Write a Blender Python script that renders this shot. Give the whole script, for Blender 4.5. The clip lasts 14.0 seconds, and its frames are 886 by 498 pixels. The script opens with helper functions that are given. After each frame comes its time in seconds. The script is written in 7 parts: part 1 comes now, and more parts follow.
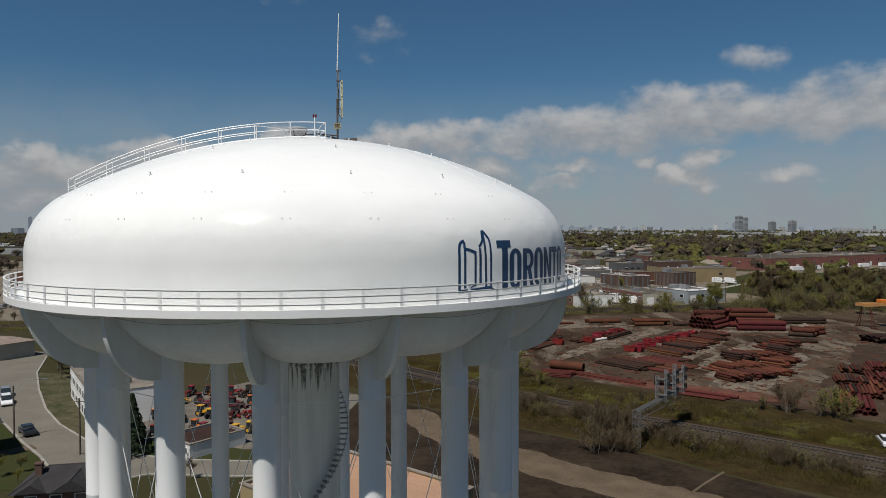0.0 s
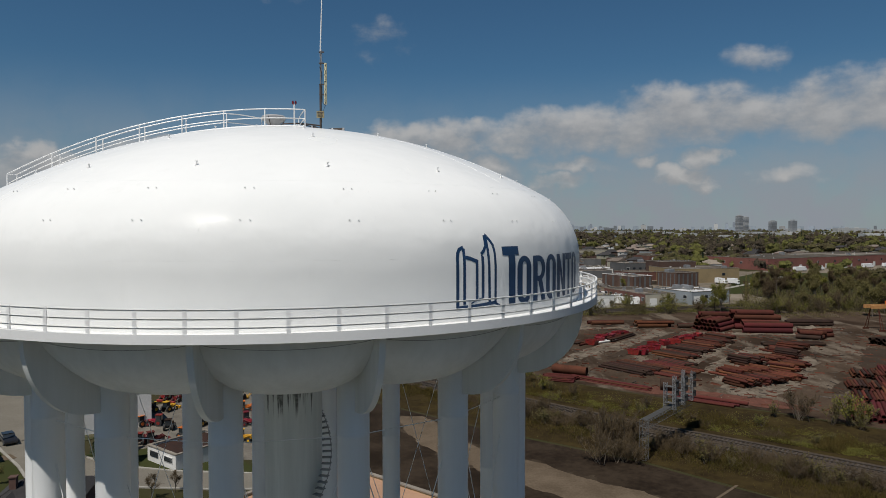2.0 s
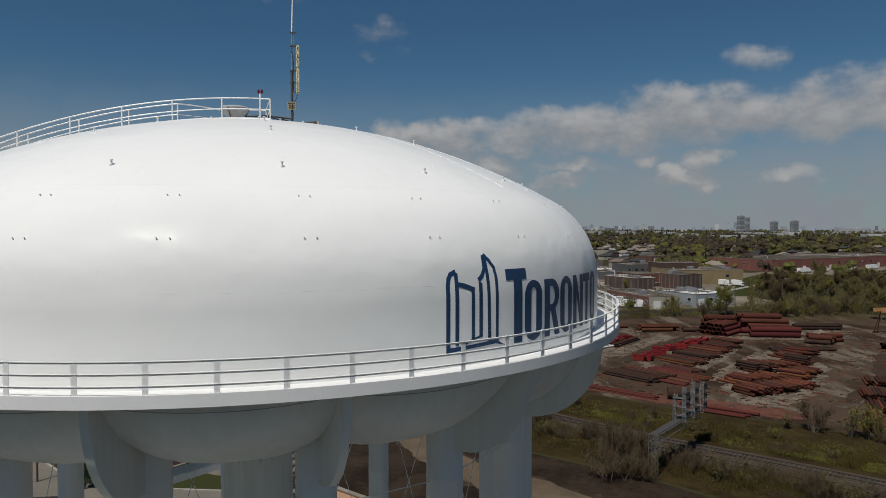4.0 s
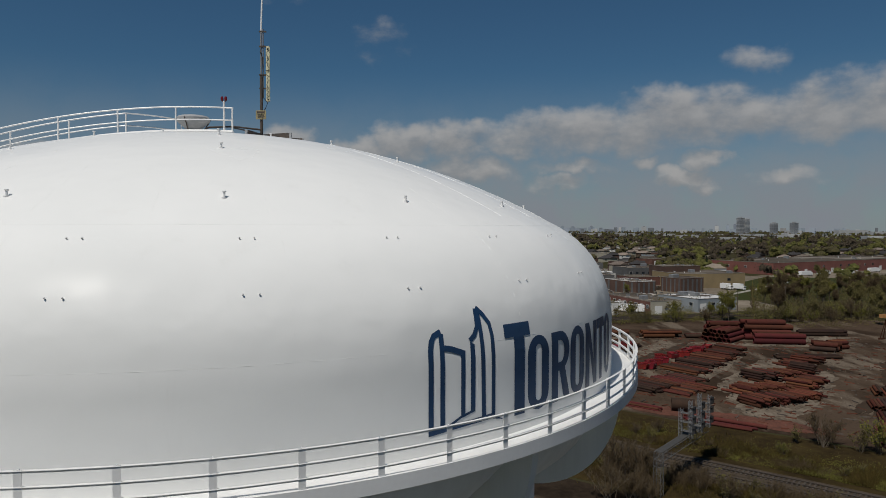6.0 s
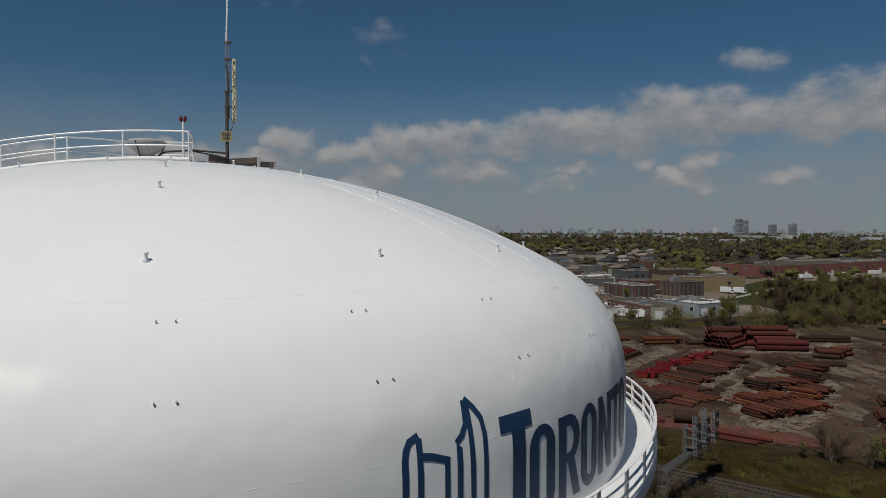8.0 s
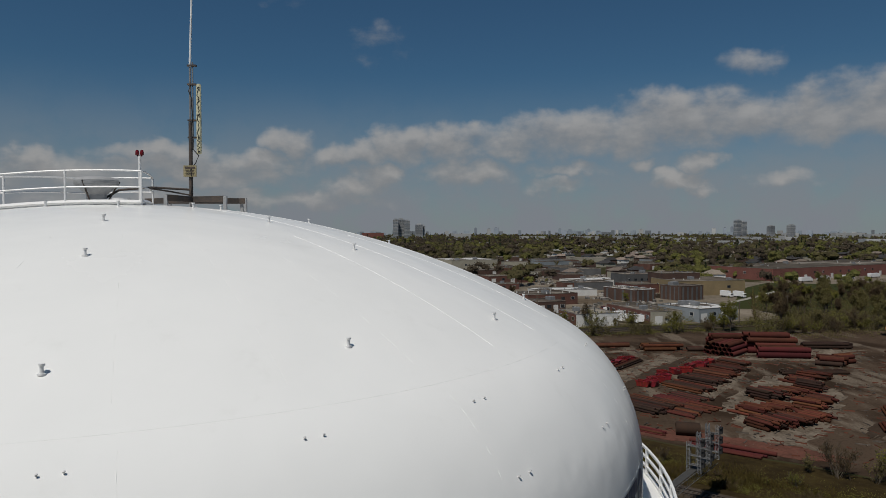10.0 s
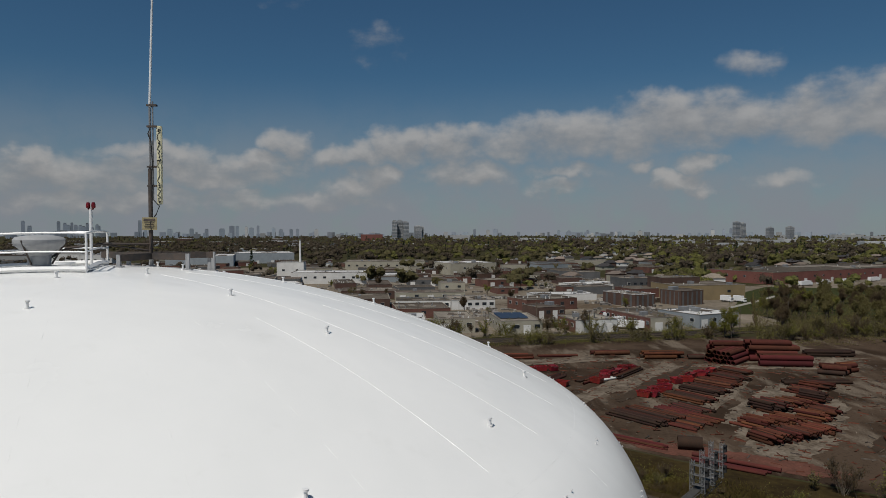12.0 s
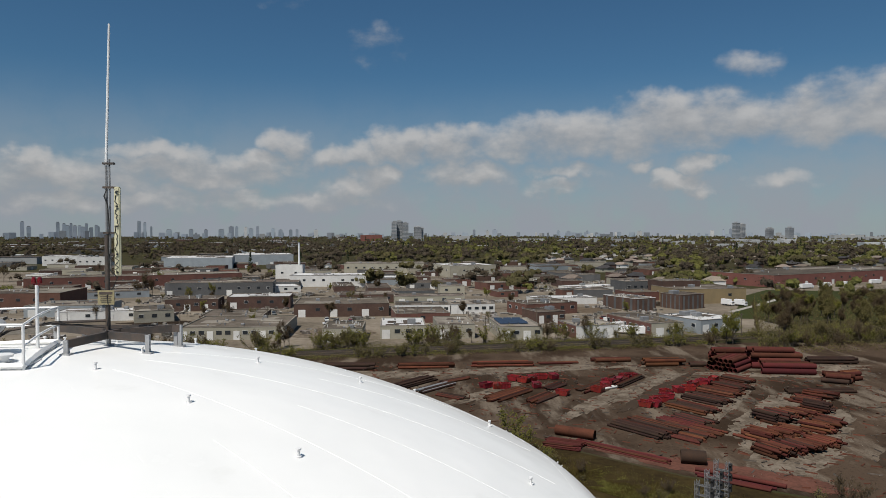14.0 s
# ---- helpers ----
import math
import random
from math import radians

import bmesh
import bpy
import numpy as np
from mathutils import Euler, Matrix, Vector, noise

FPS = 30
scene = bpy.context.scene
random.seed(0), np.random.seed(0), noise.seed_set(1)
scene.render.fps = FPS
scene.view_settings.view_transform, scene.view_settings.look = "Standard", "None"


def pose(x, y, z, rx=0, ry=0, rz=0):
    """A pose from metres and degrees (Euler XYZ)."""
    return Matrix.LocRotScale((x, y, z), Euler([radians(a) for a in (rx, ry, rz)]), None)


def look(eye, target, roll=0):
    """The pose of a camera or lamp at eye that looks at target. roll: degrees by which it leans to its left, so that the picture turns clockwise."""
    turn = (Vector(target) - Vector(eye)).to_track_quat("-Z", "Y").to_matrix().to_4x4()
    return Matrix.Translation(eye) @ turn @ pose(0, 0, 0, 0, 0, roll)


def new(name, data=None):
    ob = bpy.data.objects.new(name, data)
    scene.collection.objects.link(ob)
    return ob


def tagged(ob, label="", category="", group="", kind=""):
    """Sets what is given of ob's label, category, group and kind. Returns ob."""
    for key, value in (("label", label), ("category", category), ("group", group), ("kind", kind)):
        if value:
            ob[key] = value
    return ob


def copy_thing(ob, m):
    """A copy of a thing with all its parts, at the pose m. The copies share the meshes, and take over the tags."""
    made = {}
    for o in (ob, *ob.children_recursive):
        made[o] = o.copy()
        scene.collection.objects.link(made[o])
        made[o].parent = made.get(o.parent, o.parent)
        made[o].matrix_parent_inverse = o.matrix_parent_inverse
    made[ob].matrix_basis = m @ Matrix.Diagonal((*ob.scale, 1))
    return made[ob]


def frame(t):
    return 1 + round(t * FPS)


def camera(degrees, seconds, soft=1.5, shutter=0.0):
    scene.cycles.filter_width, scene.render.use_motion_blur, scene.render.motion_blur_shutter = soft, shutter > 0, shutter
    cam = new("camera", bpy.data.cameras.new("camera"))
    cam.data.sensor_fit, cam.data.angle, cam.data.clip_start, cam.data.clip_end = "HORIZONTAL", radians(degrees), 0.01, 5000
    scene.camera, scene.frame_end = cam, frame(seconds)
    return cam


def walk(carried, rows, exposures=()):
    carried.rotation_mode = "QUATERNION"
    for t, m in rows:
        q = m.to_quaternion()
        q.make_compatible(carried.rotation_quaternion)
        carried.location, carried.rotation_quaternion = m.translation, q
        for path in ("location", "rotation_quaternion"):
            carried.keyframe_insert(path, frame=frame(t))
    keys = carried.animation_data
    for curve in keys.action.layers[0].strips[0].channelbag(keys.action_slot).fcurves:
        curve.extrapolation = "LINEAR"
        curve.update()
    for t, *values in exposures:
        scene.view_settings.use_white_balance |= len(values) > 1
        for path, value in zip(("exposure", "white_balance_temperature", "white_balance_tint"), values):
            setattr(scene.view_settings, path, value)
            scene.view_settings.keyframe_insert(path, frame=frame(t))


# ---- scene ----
cam = camera(65.32, 14.0, soft=0.85)
PATH = [
    (0.0, (7.064, -37.578, 31.876, 88.177, 0.128, 0.000)),
    (0.5, (7.073, -36.543, 31.903, 88.152, 0.089, -0.019)),
    (1.0, (7.109, -35.447, 31.937, 88.120, 0.058, -0.028)),
    (1.5, (7.173, -34.265, 31.981, 88.104, 0.037, -0.019)),
    (2.0, (7.228, -33.062, 32.023, 88.095, 0.026, 0.006)),
    (2.5, (7.325, -31.753, 32.057, 88.081, 0.028, 0.039)),
    (3.0, (7.403, -30.413, 32.171, 88.056, 0.044, 0.067)),
    (5.5, (7.859, -25.177, 33.108, 88.174, -0.089, 0.043)),
    (6.0, (7.928, -24.395, 33.398, 88.184, -0.075, 0.031)),
    (6.5, (8.014, -23.594, 33.713, 88.207, -0.054, 0.013)),
    (7.0, (8.099, -22.827, 33.981, 88.248, -0.032, -0.009)),
    (7.5, (8.183, -22.085, 34.269, 88.281, -0.009, -0.038)),
    (8.0, (8.241, -21.412, 34.525, 88.316, 0.013, -0.075)),
    (8.5, (8.297, -20.708, 34.831, 88.339, 0.035, -0.116)),
    (11.0, (8.617, -17.800, 36.583, 88.458, 0.035, -0.243)),
    (11.5, (8.676, -17.223, 36.985, 88.482, 0.023, -0.263)),
    (12.0, (8.713, -16.649, 37.369, 88.506, 0.010, -0.286)),
    (12.5, (8.755, -16.111, 37.786, 88.513, -0.002, -0.301)),
    (13.0, (8.795, -15.614, 38.208, 88.510, -0.006, -0.310)),
    (13.5, (8.810, -15.015, 38.661, 88.513, 0.002, -0.316)),
    (14.0, (8.829, -14.516, 39.090, 88.514, 0.016, -0.322)),
]
EXPOSURES = [(0.0, -0.20), (3.0, -0.36), (5.5, -0.56), (6.5, -0.64), (8.5, -0.70), (11.0, -0.66), (12.5, -0.47), (14.0, -0.10)]
walk(cam, [(t, pose(*p)) for t, p in PATH], EXPOSURES)

# ---- world and sun ----
SUN_EL, SUN_AZ = radians(59.3), radians(-31.0)          # azimuth from -y towards +x
SUN_DIR = Vector((math.sin(SUN_AZ) * math.cos(SUN_EL), -math.cos(SUN_AZ) * math.cos(SUN_EL), math.sin(SUN_EL)))
sun = new("sun", bpy.data.lights.new("sun", "SUN"))
sun.data.energy, sun.data.angle, sun.data.color = 4.85, radians(0.53), (1.0, 0.955, 0.885)
sun.matrix_world = look(SUN_DIR * 200, (0, 0, 0))


class Net:
    """Short hand for node trees: sockets and numbers go in, sockets come out."""

    def __init__(self, tree):
        self.tree = tree

    def add(self, kind, **values):
        node = self.tree.nodes.new(kind)
        if "operation" in values:
            node.operation = values["operation"]
        if "data_type" in values:
            node.data_type = values["data_type"]
        if "blend_type" in values:
            node.blend_type = values["blend_type"]
        if "interpolation_type" in values:
            node.interpolation_type = values["interpolation_type"]
        if "sky_type" in values:
            node.sky_type = values["sky_type"]
        if "sun_disc" in values:
            node.sun_disc = values["sun_disc"]
        return node

    def put(self, socket, value):
        if isinstance(value, bpy.types.NodeSocket):
            self.tree.links.new(value, socket)
        else:
            socket.default_value = value

    def m(self, op, a, b=0.0, c=0.0):
        node = self.add("ShaderNodeMath", operation=op)
        for i, v in enumerate((a, b, c)):
            self.put(node.inputs[i], v)
        return node.outputs[0]

    def noise(self, vec, scale, detail=4.0, rough=0.55):
        node = self.add("ShaderNodeTexNoise")
        if vec is not None:
            self.put(node.inputs["Vector"], vec)
        node.inputs["Scale"].default_value, node.inputs["Detail"].default_value, node.inputs["Roughness"].default_value = scale, detail, rough
        return node.outputs["Fac"]

    def remap(self, v, lo, hi, a=0.0, b=1.0, smooth=True):
        node = self.add("ShaderNodeMapRange", interpolation_type="SMOOTHSTEP" if smooth else "LINEAR")
        for i, x in enumerate((v, lo, hi, a, b)):
            self.put(node.inputs[i], x)
        return node.outputs[0]

    def mix(self, fac, a, b):
        node = self.add("ShaderNodeMix", data_type="RGBA")
        self.put(node.inputs[0], fac)
        for s, v in ((node.inputs[6], a), (node.inputs[7], b)):
            self.put(s, v if isinstance(v, bpy.types.NodeSocket) else (*v, 1.0))
        return node.outputs[2]


def make_world():
    world = bpy.data.worlds.new("sky")
    scene.world = world
    world.use_nodes = True
    tree = world.node_tree
    tree.nodes.clear()
    n = Net(tree)
    sky = n.add("ShaderNodeTexSky", sky_type="NISHITA", sun_disc=False)
    sky.sun_elevation, sky.sun_rotation = SUN_EL, math.pi + SUN_AZ * -1.0
    sky.altitude, sky.air_density, sky.dust_density, sky.ozone_density = 150.0, 1.0, 0.1, 4.0
    way = n.add("ShaderNodeTexCoord").outputs["Generated"]
    sep = n.add("ShaderNodeSeparateXYZ")
    n.put(sep.inputs[0], way)
    x, y, z = sep.outputs
    az = n.m("MULTIPLY", n.m("ARCTAN2", x, y), 57.2958)
    el = n.m("MULTIPLY", n.m("ARCSINE", z), 57.2958)
    flat = n.add("ShaderNodeCombineXYZ")
    n.put(flat.inputs[0], az)
    n.put(flat.inputs[1], el)

    def warped(rise):
        """Degrees of azimuth and elevation, ruffled at two scales, as seen that much higher."""
        up = n.add("ShaderNodeVectorMath", operation="ADD")
        n.put(up.inputs[0], flat.outputs[0])
        up.inputs[1].default_value = (0.0, rise, 0.0)
        place = up.outputs[0]
        for scale, amount in ((0.30, 3.2), (0.9, 0.9)):
            tex = n.add("ShaderNodeTexNoise")
            n.put(tex.inputs["Vector"], up.outputs[0])
            tex.inputs["Scale"].default_value, tex.inputs["Detail"].default_value, tex.inputs["Roughness"].default_value = scale, 4.0, 0.5
            centred = n.add("ShaderNodeVectorMath", operation="SUBTRACT")
            n.put(centred.inputs[0], tex.outputs["Color"])
            centred.inputs[1].default_value = (0.5, 0.5, 0.5)
            scaled = n.add("ShaderNodeVectorMath", operation="MULTIPLY")
            n.put(scaled.inputs[0], centred.outputs[0])
            scaled.inputs[1].default_value = (amount * 1.6, amount, 0.0)
            total = n.add("ShaderNodeVectorMath", operation="ADD")
            n.put(total.inputs[0], place)
            n.put(total.inputs[1], scaled.outputs[0])
            place = total.outputs[0]
        return up.outputs[0], place

    # azimuth, elevation, half width, half height, weight of each cloud
    bank = ((9.0, 7.5, 6.0, 1.6, 0.95), (14.0, 7.9, 5.5, 1.6, 1.0), (19.3, 8.6, 5.0, 1.8, 1.05), (24.2, 8.3, 5.0, 1.5, 1.0), (29.3, 8.5, 4.5, 1.7, 1.0), (33.5, 8.7, 5.0, 2.1, 1.05),
            (-12.2, 7.0, 1.6, 1.3, 0.95), (-7.4, 6.1, 3.1, 1.1, 1.05), (-3.4, 7.0, 2.6, 1.5, 1.05), (0.6, 7.0, 2.6, 1.2, 1.0), (1.8, 8.0, 2.6, 0.9, 0.9), (2.0, 4.7, 3.4, 1.1, 0.9),
            (-5.3, 4.2, 1.6, 0.8, 0.85), (-6.8, 3.5, 2.4, 0.6, 0.7), (-21.3, 5.7, 4.5, 0.8, 0.95), (-16.5, 5.3, 5.5, 0.9, 0.95), (-20.0, 4.5, 7.0, 1.0, 0.85), (-29.0, 4.0, 7.0, 1.3, 0.8), (-14.0, 2.6, 9.0, 0.6, 0.6), (-27.0, 2.2, 8.0, 0.6, 0.6))
    tufts = ((-30.5, 5.2, 1.8, 0.6, 0.9), (-31.5, 4.2, 3.0, 0.8, 0.7), (20.4, 5.4, 1.3, 0.75, 0.95), (19.0, 4.0, 1.8, 0.7, 1.0), (20.9, 3.4, 1.0, 0.5, 0.9), (16.2, 5.2, 1.2, 0.6, 0.8),
             (26.1, 4.0, 1.9, 0.65, 0.75), (10.5, 4.7, 2.8, 0.5, 0.7), (9.7, 3.5, 1.9, 0.55, 0.7), (24.0, 12.2, 1.9, 0.75, 0.4), (-5.3, 15.2, 0.75, 0.55, 0.05), (-12.0, 18.0, 0.6, 0.35, 0.05),
             (-15.0, 3.2, 1.4, 0.4, 0.6), (60, 9, 16, 2.4, 1.0), (100, 8, 18, 2.2, 1.0), (150, 10, 22, 2.6, 1.0), (-60, 7, 16, 2.2, 1.0), (-105, 9, 20, 2.6, 1.0), (-150, 8, 18, 2.2, 1.0))

    def density(rise):
        straight, place = warped(rise)
        field = None
        for a0, e0, wa, we, k in bank + tufts:
            fit = n.add("ShaderNodeVectorMath", operation="MULTIPLY_ADD")
            n.put(fit.inputs[0], place)
            fit.inputs[1].default_value = (0.78 / wa, 0.78 / we, 0.0)
            fit.inputs[2].default_value = (-0.78 * a0 / wa, -0.78 * e0 / we, 0.0)
            dot = n.add("ShaderNodeVectorMath", operation="DOT_PRODUCT")
            n.put(dot.inputs[0], fit.outputs[0])
            n.put(dot.inputs[1], fit.outputs[0])
            one = n.m("MULTIPLY_ADD", dot.outputs["Value"], -k, k)
            field = one if field is None else n.m("MAXIMUM", field, one)
        stretched = n.add("ShaderNodeVectorMath", operation="MULTIPLY")
        n.put(stretched.inputs[0], straight)
        stretched.inputs[1].default_value = (0.6, 1.0, 1.0)
        wisp = n.noise(stretched.outputs[0], 0.50, 6.0, 0.56)
        return n.m("ADD", n.m("MAXIMUM", field, -0.8), n.m("MULTIPLY", n.m("SUBTRACT", wisp, 0.5), 2.1)), wisp

    shape, wisp = density(0.0)
    above, _ = density(1.0)
    cover = n.m("MULTIPLY", n.remap(shape, -0.30, 1.10), 0.84)
    # thin veil of haze and flat cloud towards the horizon
    broad = n.noise(flat.outputs[0], 0.20, 5.0, 0.6)
    veil = n.m("MULTIPLY", n.remap(el, 0.0, 13.0, 1.0, 0.0), n.remap(broad, 0.32, 0.60, 0.66, 1.0))
    # lit tops, grey undersides
    lit = n.m("ADD", n.m("MULTIPLY", n.remap(n.m("SUBTRACT", shape, above), -0.6, 1.3), 0.8), n.m("MULTIPLY", n.remap(wisp, 0.35, 0.68), 0.2))
    cloud = n.mix(lit, CLOUD_SHADE, CLOUD_LIT)
    tint = n.add("ShaderNodeMix", data_type="RGBA", blend_type="MULTIPLY")
    tint.inputs[0].default_value = 1.0
    n.put(tint.inputs[6], sky.outputs[0])
    tint.inputs[7].default_value = (0.615, 0.945, 1.065, 1.0)
    base = n.mix(veil, tint.outputs[2], HAZE)
    top = n.mix(cover, base, cloud)
    bg = n.add("ShaderNodeBackground")
    n.put(bg.inputs[0], top)
    bg.inputs[1].default_value = SKY_STRENGTH
    out = n.add("ShaderNodeOutputWorld")
    n.put(out.inputs[0], bg.outputs[0])


SKY_STRENGTH = 0.054
CLOUD_LIT, CLOUD_SHADE, HAZE = (10.2, 9.95, 9.7), (6.2, 6.25, 6.4), (5.7, 6.2, 7.0)
make_world()


# ---- materials ----
def surface(name, c1, c2=None, rough=0.7, metal=0.0, scale=1.0, fine=12.0, bump=0.0, rnd=0.0, contrast=0.5, spec=0.5, island=False, streak=False, foliage=False):
    """A procedural surface: two colours mixed by noise at two scales in metres, bump, and a change from piece to piece."""
    c2 = c2 or tuple(v * 0.75 for v in c1)
    mat = bpy.data.materials.new(name)
    mat.use_nodes = True
    n = Net(mat.node_tree)
    bsdf = mat.node_tree.nodes["Principled BSDF"]
    geo = n.add("ShaderNodeNewGeometry")
    vec = geo.outputs["Position"]
    if streak:
        mp = n.add("ShaderNodeMapping")
        n.put(mp.inputs[0], vec)
        mp.inputs["Scale"].default_value = (1.0, 1.0, 0.08)
        vec = mp.outputs[0]
    a = n.noise(vec, scale, 5.0, 0.6)
    b = n.noise(vec, fine, 3.0, 0.6)
    fac = n.m("ADD", n.m("MULTIPLY", a, 0.65), n.m("MULTIPLY", b, 0.35))
    w = 0.5 * (1.0 - contrast) * 0.5 + 0.04
    fac = n.remap(fac, 0.5 - w, 0.5 + w)
    col = n.mix(fac, c1, c2)
    if rnd:
        r = geo.outputs["Random Per Island"] if island else n.add("ShaderNodeObjectInfo").outputs["Random"]
        hsv = n.add("ShaderNodeHueSaturation")
        n.put(hsv.inputs["Value"], n.remap(r, 0.0, 1.0, 1.0 - rnd, 1.0 + rnd, smooth=False))
        n.put(hsv.inputs["Hue"], n.remap(n.m("FRACT", n.m("MULTIPLY", r, 7.31)), 0.0, 1.0, 0.5 - rnd * 0.045, 0.5 + rnd * 0.045, smooth=False))
        n.put(hsv.inputs["Color"], col)
        col = hsv.outputs[0]
    n.put(bsdf.inputs["Base Color"], col)
    n.put(bsdf.inputs["Roughness"], n.remap(b, 0.3, 0.7, max(0.02, rough - 0.06), min(1.0, rough + 0.06)))
    bsdf.inputs["Metallic"].default_value = metal
    bsdf.inputs["Specular IOR Level"].default_value = spec
    if foliage:
        # leaves of all tilts in one crown: the light is that of the crown, less that of the single card
        half = n.add("ShaderNodeVectorMath", operation="SCALE")
        n.put(half.inputs[0], geo.outputs["Normal"])
        half.inputs["Scale"].default_value = 0.80
        up = n.add("ShaderNodeVectorMath", operation="ADD")
        n.put(up.inputs[0], half.outputs[0])
        up.inputs[1].default_value = (0.0, 0.0, 0.50)
        unit = n.add("ShaderNodeVectorMath", operation="NORMALIZE")
        n.put(unit.inputs[0], up.outputs[0])
        n.put(bsdf.inputs["Normal"], unit.outputs[0])
        glow = n.add("ShaderNodeBsdfTranslucent")
        n.put(glow.inputs["Color"], col)
        blend = n.add("ShaderNodeMixShader")
        blend.inputs[0].default_value = 0.40
        n.put(blend.inputs[1], bsdf.outputs[0])
        n.put(blend.inputs[2], glow.outputs[0])
        n.put(mat.node_tree.nodes["Material Output"].inputs["Surface"], blend.outputs[0])
    if bump:
        bp = n.add("ShaderNodeBump")
        bp.inputs["Strength"].default_value, bp.inputs["Distance"].default_value = 0.6, bump
        n.put(bp.inputs["Height"], b)
        n.put(bsdf.inputs["Normal"], bp.outputs[0])
    return mat


def tank_paint():
    """White gloss enamel with faint plate waves, dust and rain streaks."""
    mat = bpy.data.materials.new("tank_paint")
    mat.use_nodes = True
    n = Net(mat.node_tree)
    bsdf = mat.node_tree.nodes["Principled BSDF"]
    vec = n.add("ShaderNodeNewGeometry").outputs["Position"]
    mp = n.add("ShaderNodeMapping")
    n.put(mp.inputs[0], vec)
    mp.inputs["Scale"].default_value = (1.0, 1.0, 0.12)
    dust = n.noise(vec, 0.22, 5.0, 0.6)
    runs = n.noise(mp.outputs[0], 1.3, 5.0, 0.6)
    col = n.mix(n.remap(dust, 0.35, 0.7), (0.80, 0.802, 0.783), (0.765, 0.77, 0.752))
    col = n.mix(n.remap(runs, 0.60, 0.82, 0.0, 0.35), col, (0.66, 0.66, 0.63))
    n.put(bsdf.inputs["Base Color"], col)
    n.put(bsdf.inputs["Roughness"], n.remap(dust, 0.3, 0.7, 0.20, 0.28))
    bsdf.inputs["Specular IOR Level"].default_value = 0.03
    wave = n.noise(vec, 0.6, 2.0, 0.4)
    bp = n.add("ShaderNodeBump")
    # buckled plates just above the lower joint
    sep = n.add("ShaderNodeSeparateXYZ")
    n.put(sep.inputs[0], vec)
    near = n.m("MULTIPLY", n.remap(sep.outputs[2], 31.0, 31.7), n.remap(sep.outputs[2], 31.7, 32.6, 1.0, 0.0))
    dents = n.m("MULTIPLY", n.noise(vec, 1.15, 2.0, 0.5), n.m("MULTIPLY", near, 0.85))
    bp.inputs["Strength"].default_value, bp.inputs["Distance"].default_value = 0.6, 0.08
    n.put(bp.inputs["Height"], n.m("ADD", wave, dents))
    n.put(bsdf.inputs["Normal"], bp.outputs[0])
    return mat


def riser_paint():
    """Grey-white paint with long rain streaks and dark drips hanging from the upper joint."""
    mat = bpy.data.materials.new("riser_paint")
    mat.use_nodes = True
    n = Net(mat.node_tree)
    bsdf = mat.node_tree.nodes["Principled BSDF"]
    vec = n.add("ShaderNodeNewGeometry").outputs["Position"]
    sep = n.add("ShaderNodeSeparateXYZ")
    n.put(sep.inputs[0], vec)
    mp = n.add("ShaderNodeMapping")
    n.put(mp.inputs[0], vec)
    mp.inputs["Scale"].default_value = (1.0, 1.0, 0.05)
    runs = n.noise(mp.outputs[0], 1.6, 4.0, 0.6)
    drips = n.noise(mp.outputs[0], 5.0, 3.0, 0.5)
    grain = n.noise(vec, 6.0, 4.0, 0.6)
    col = n.mix(n.remap(runs, 0.35, 0.65), (0.66, 0.68, 0.655), (0.55, 0.57, 0.545))
    reach = n.remap(drips, 0.40, 0.66, 24.9, 22.9, smooth=False)
    stain = n.m("MULTIPLY", n.remap(n.m("SUBTRACT", sep.outputs[2], reach), 0.0, 0.9), n.remap(drips, 0.44, 0.56))
    col = n.mix(n.m("MULTIPLY", stain, n.remap(grain, 0.3, 0.6, 0.6, 0.95)), col, (0.055, 0.058, 0.052))
    n.put(bsdf.inputs["Base Color"], col)
    bsdf.inputs["Roughness"].default_value = 0.6
    return mat


def yard_dirt():
    """Trodden dark earth with pale dusty lanes and puddle stains."""
    mat = bpy.data.materials.new("yard_dirt")
    mat.use_nodes = True
    n = Net(mat.node_tree)
    bsdf = mat.node_tree.nodes["Principled BSDF"]
    vec = n.add("ShaderNodeNewGeometry").outputs["Position"]
    mp = n.add("ShaderNodeMapping")
    n.put(mp.inputs[0], vec)
    mp.inputs["Rotation"].default_value = (0, 0, radians(-55))
    mp.inputs["Scale"].default_value = (1.0, 0.28, 1.0)
    lanes = n.noise(mp.outputs[0], 0.12, 5.0, 0.6)
    wide = n.noise(vec, 0.045, 4.0, 0.55)
    grit = n.noise(vec, 1.6, 4.0, 0.6)
    col = n.mix(n.remap(wide, 0.40, 0.62), (0.036, 0.0235, 0.0155), (0.075, 0.052, 0.036))
    pale = n.m("MULTIPLY", n.remap(lanes, 0.50, 0.64), n.remap(grit, 0.30, 0.60, 0.35, 1.0))
    col = n.mix(n.m("MULTIPLY", pale, 0.72), col, (0.205, 0.167, 0.127))
    col = n.mix(n.remap(grit, 0.50, 0.72, 0.0, 0.55), col, (0.020, 0.014, 0.010))
    n.put(bsdf.inputs["Base Color"], col)
    bsdf.inputs["Roughness"].default_value, bsdf.inputs["Specular IOR Level"].default_value = 0.95, 0.03
    bp = n.add("ShaderNodeBump")
    bp.inputs["Strength"].default_value, bp.inputs["Distance"].default_value = 0.6, 0.12
    n.put(bp.inputs["Height"], grit)
    n.put(bsdf.inputs["Normal"], bp.outputs[0])
    return mat


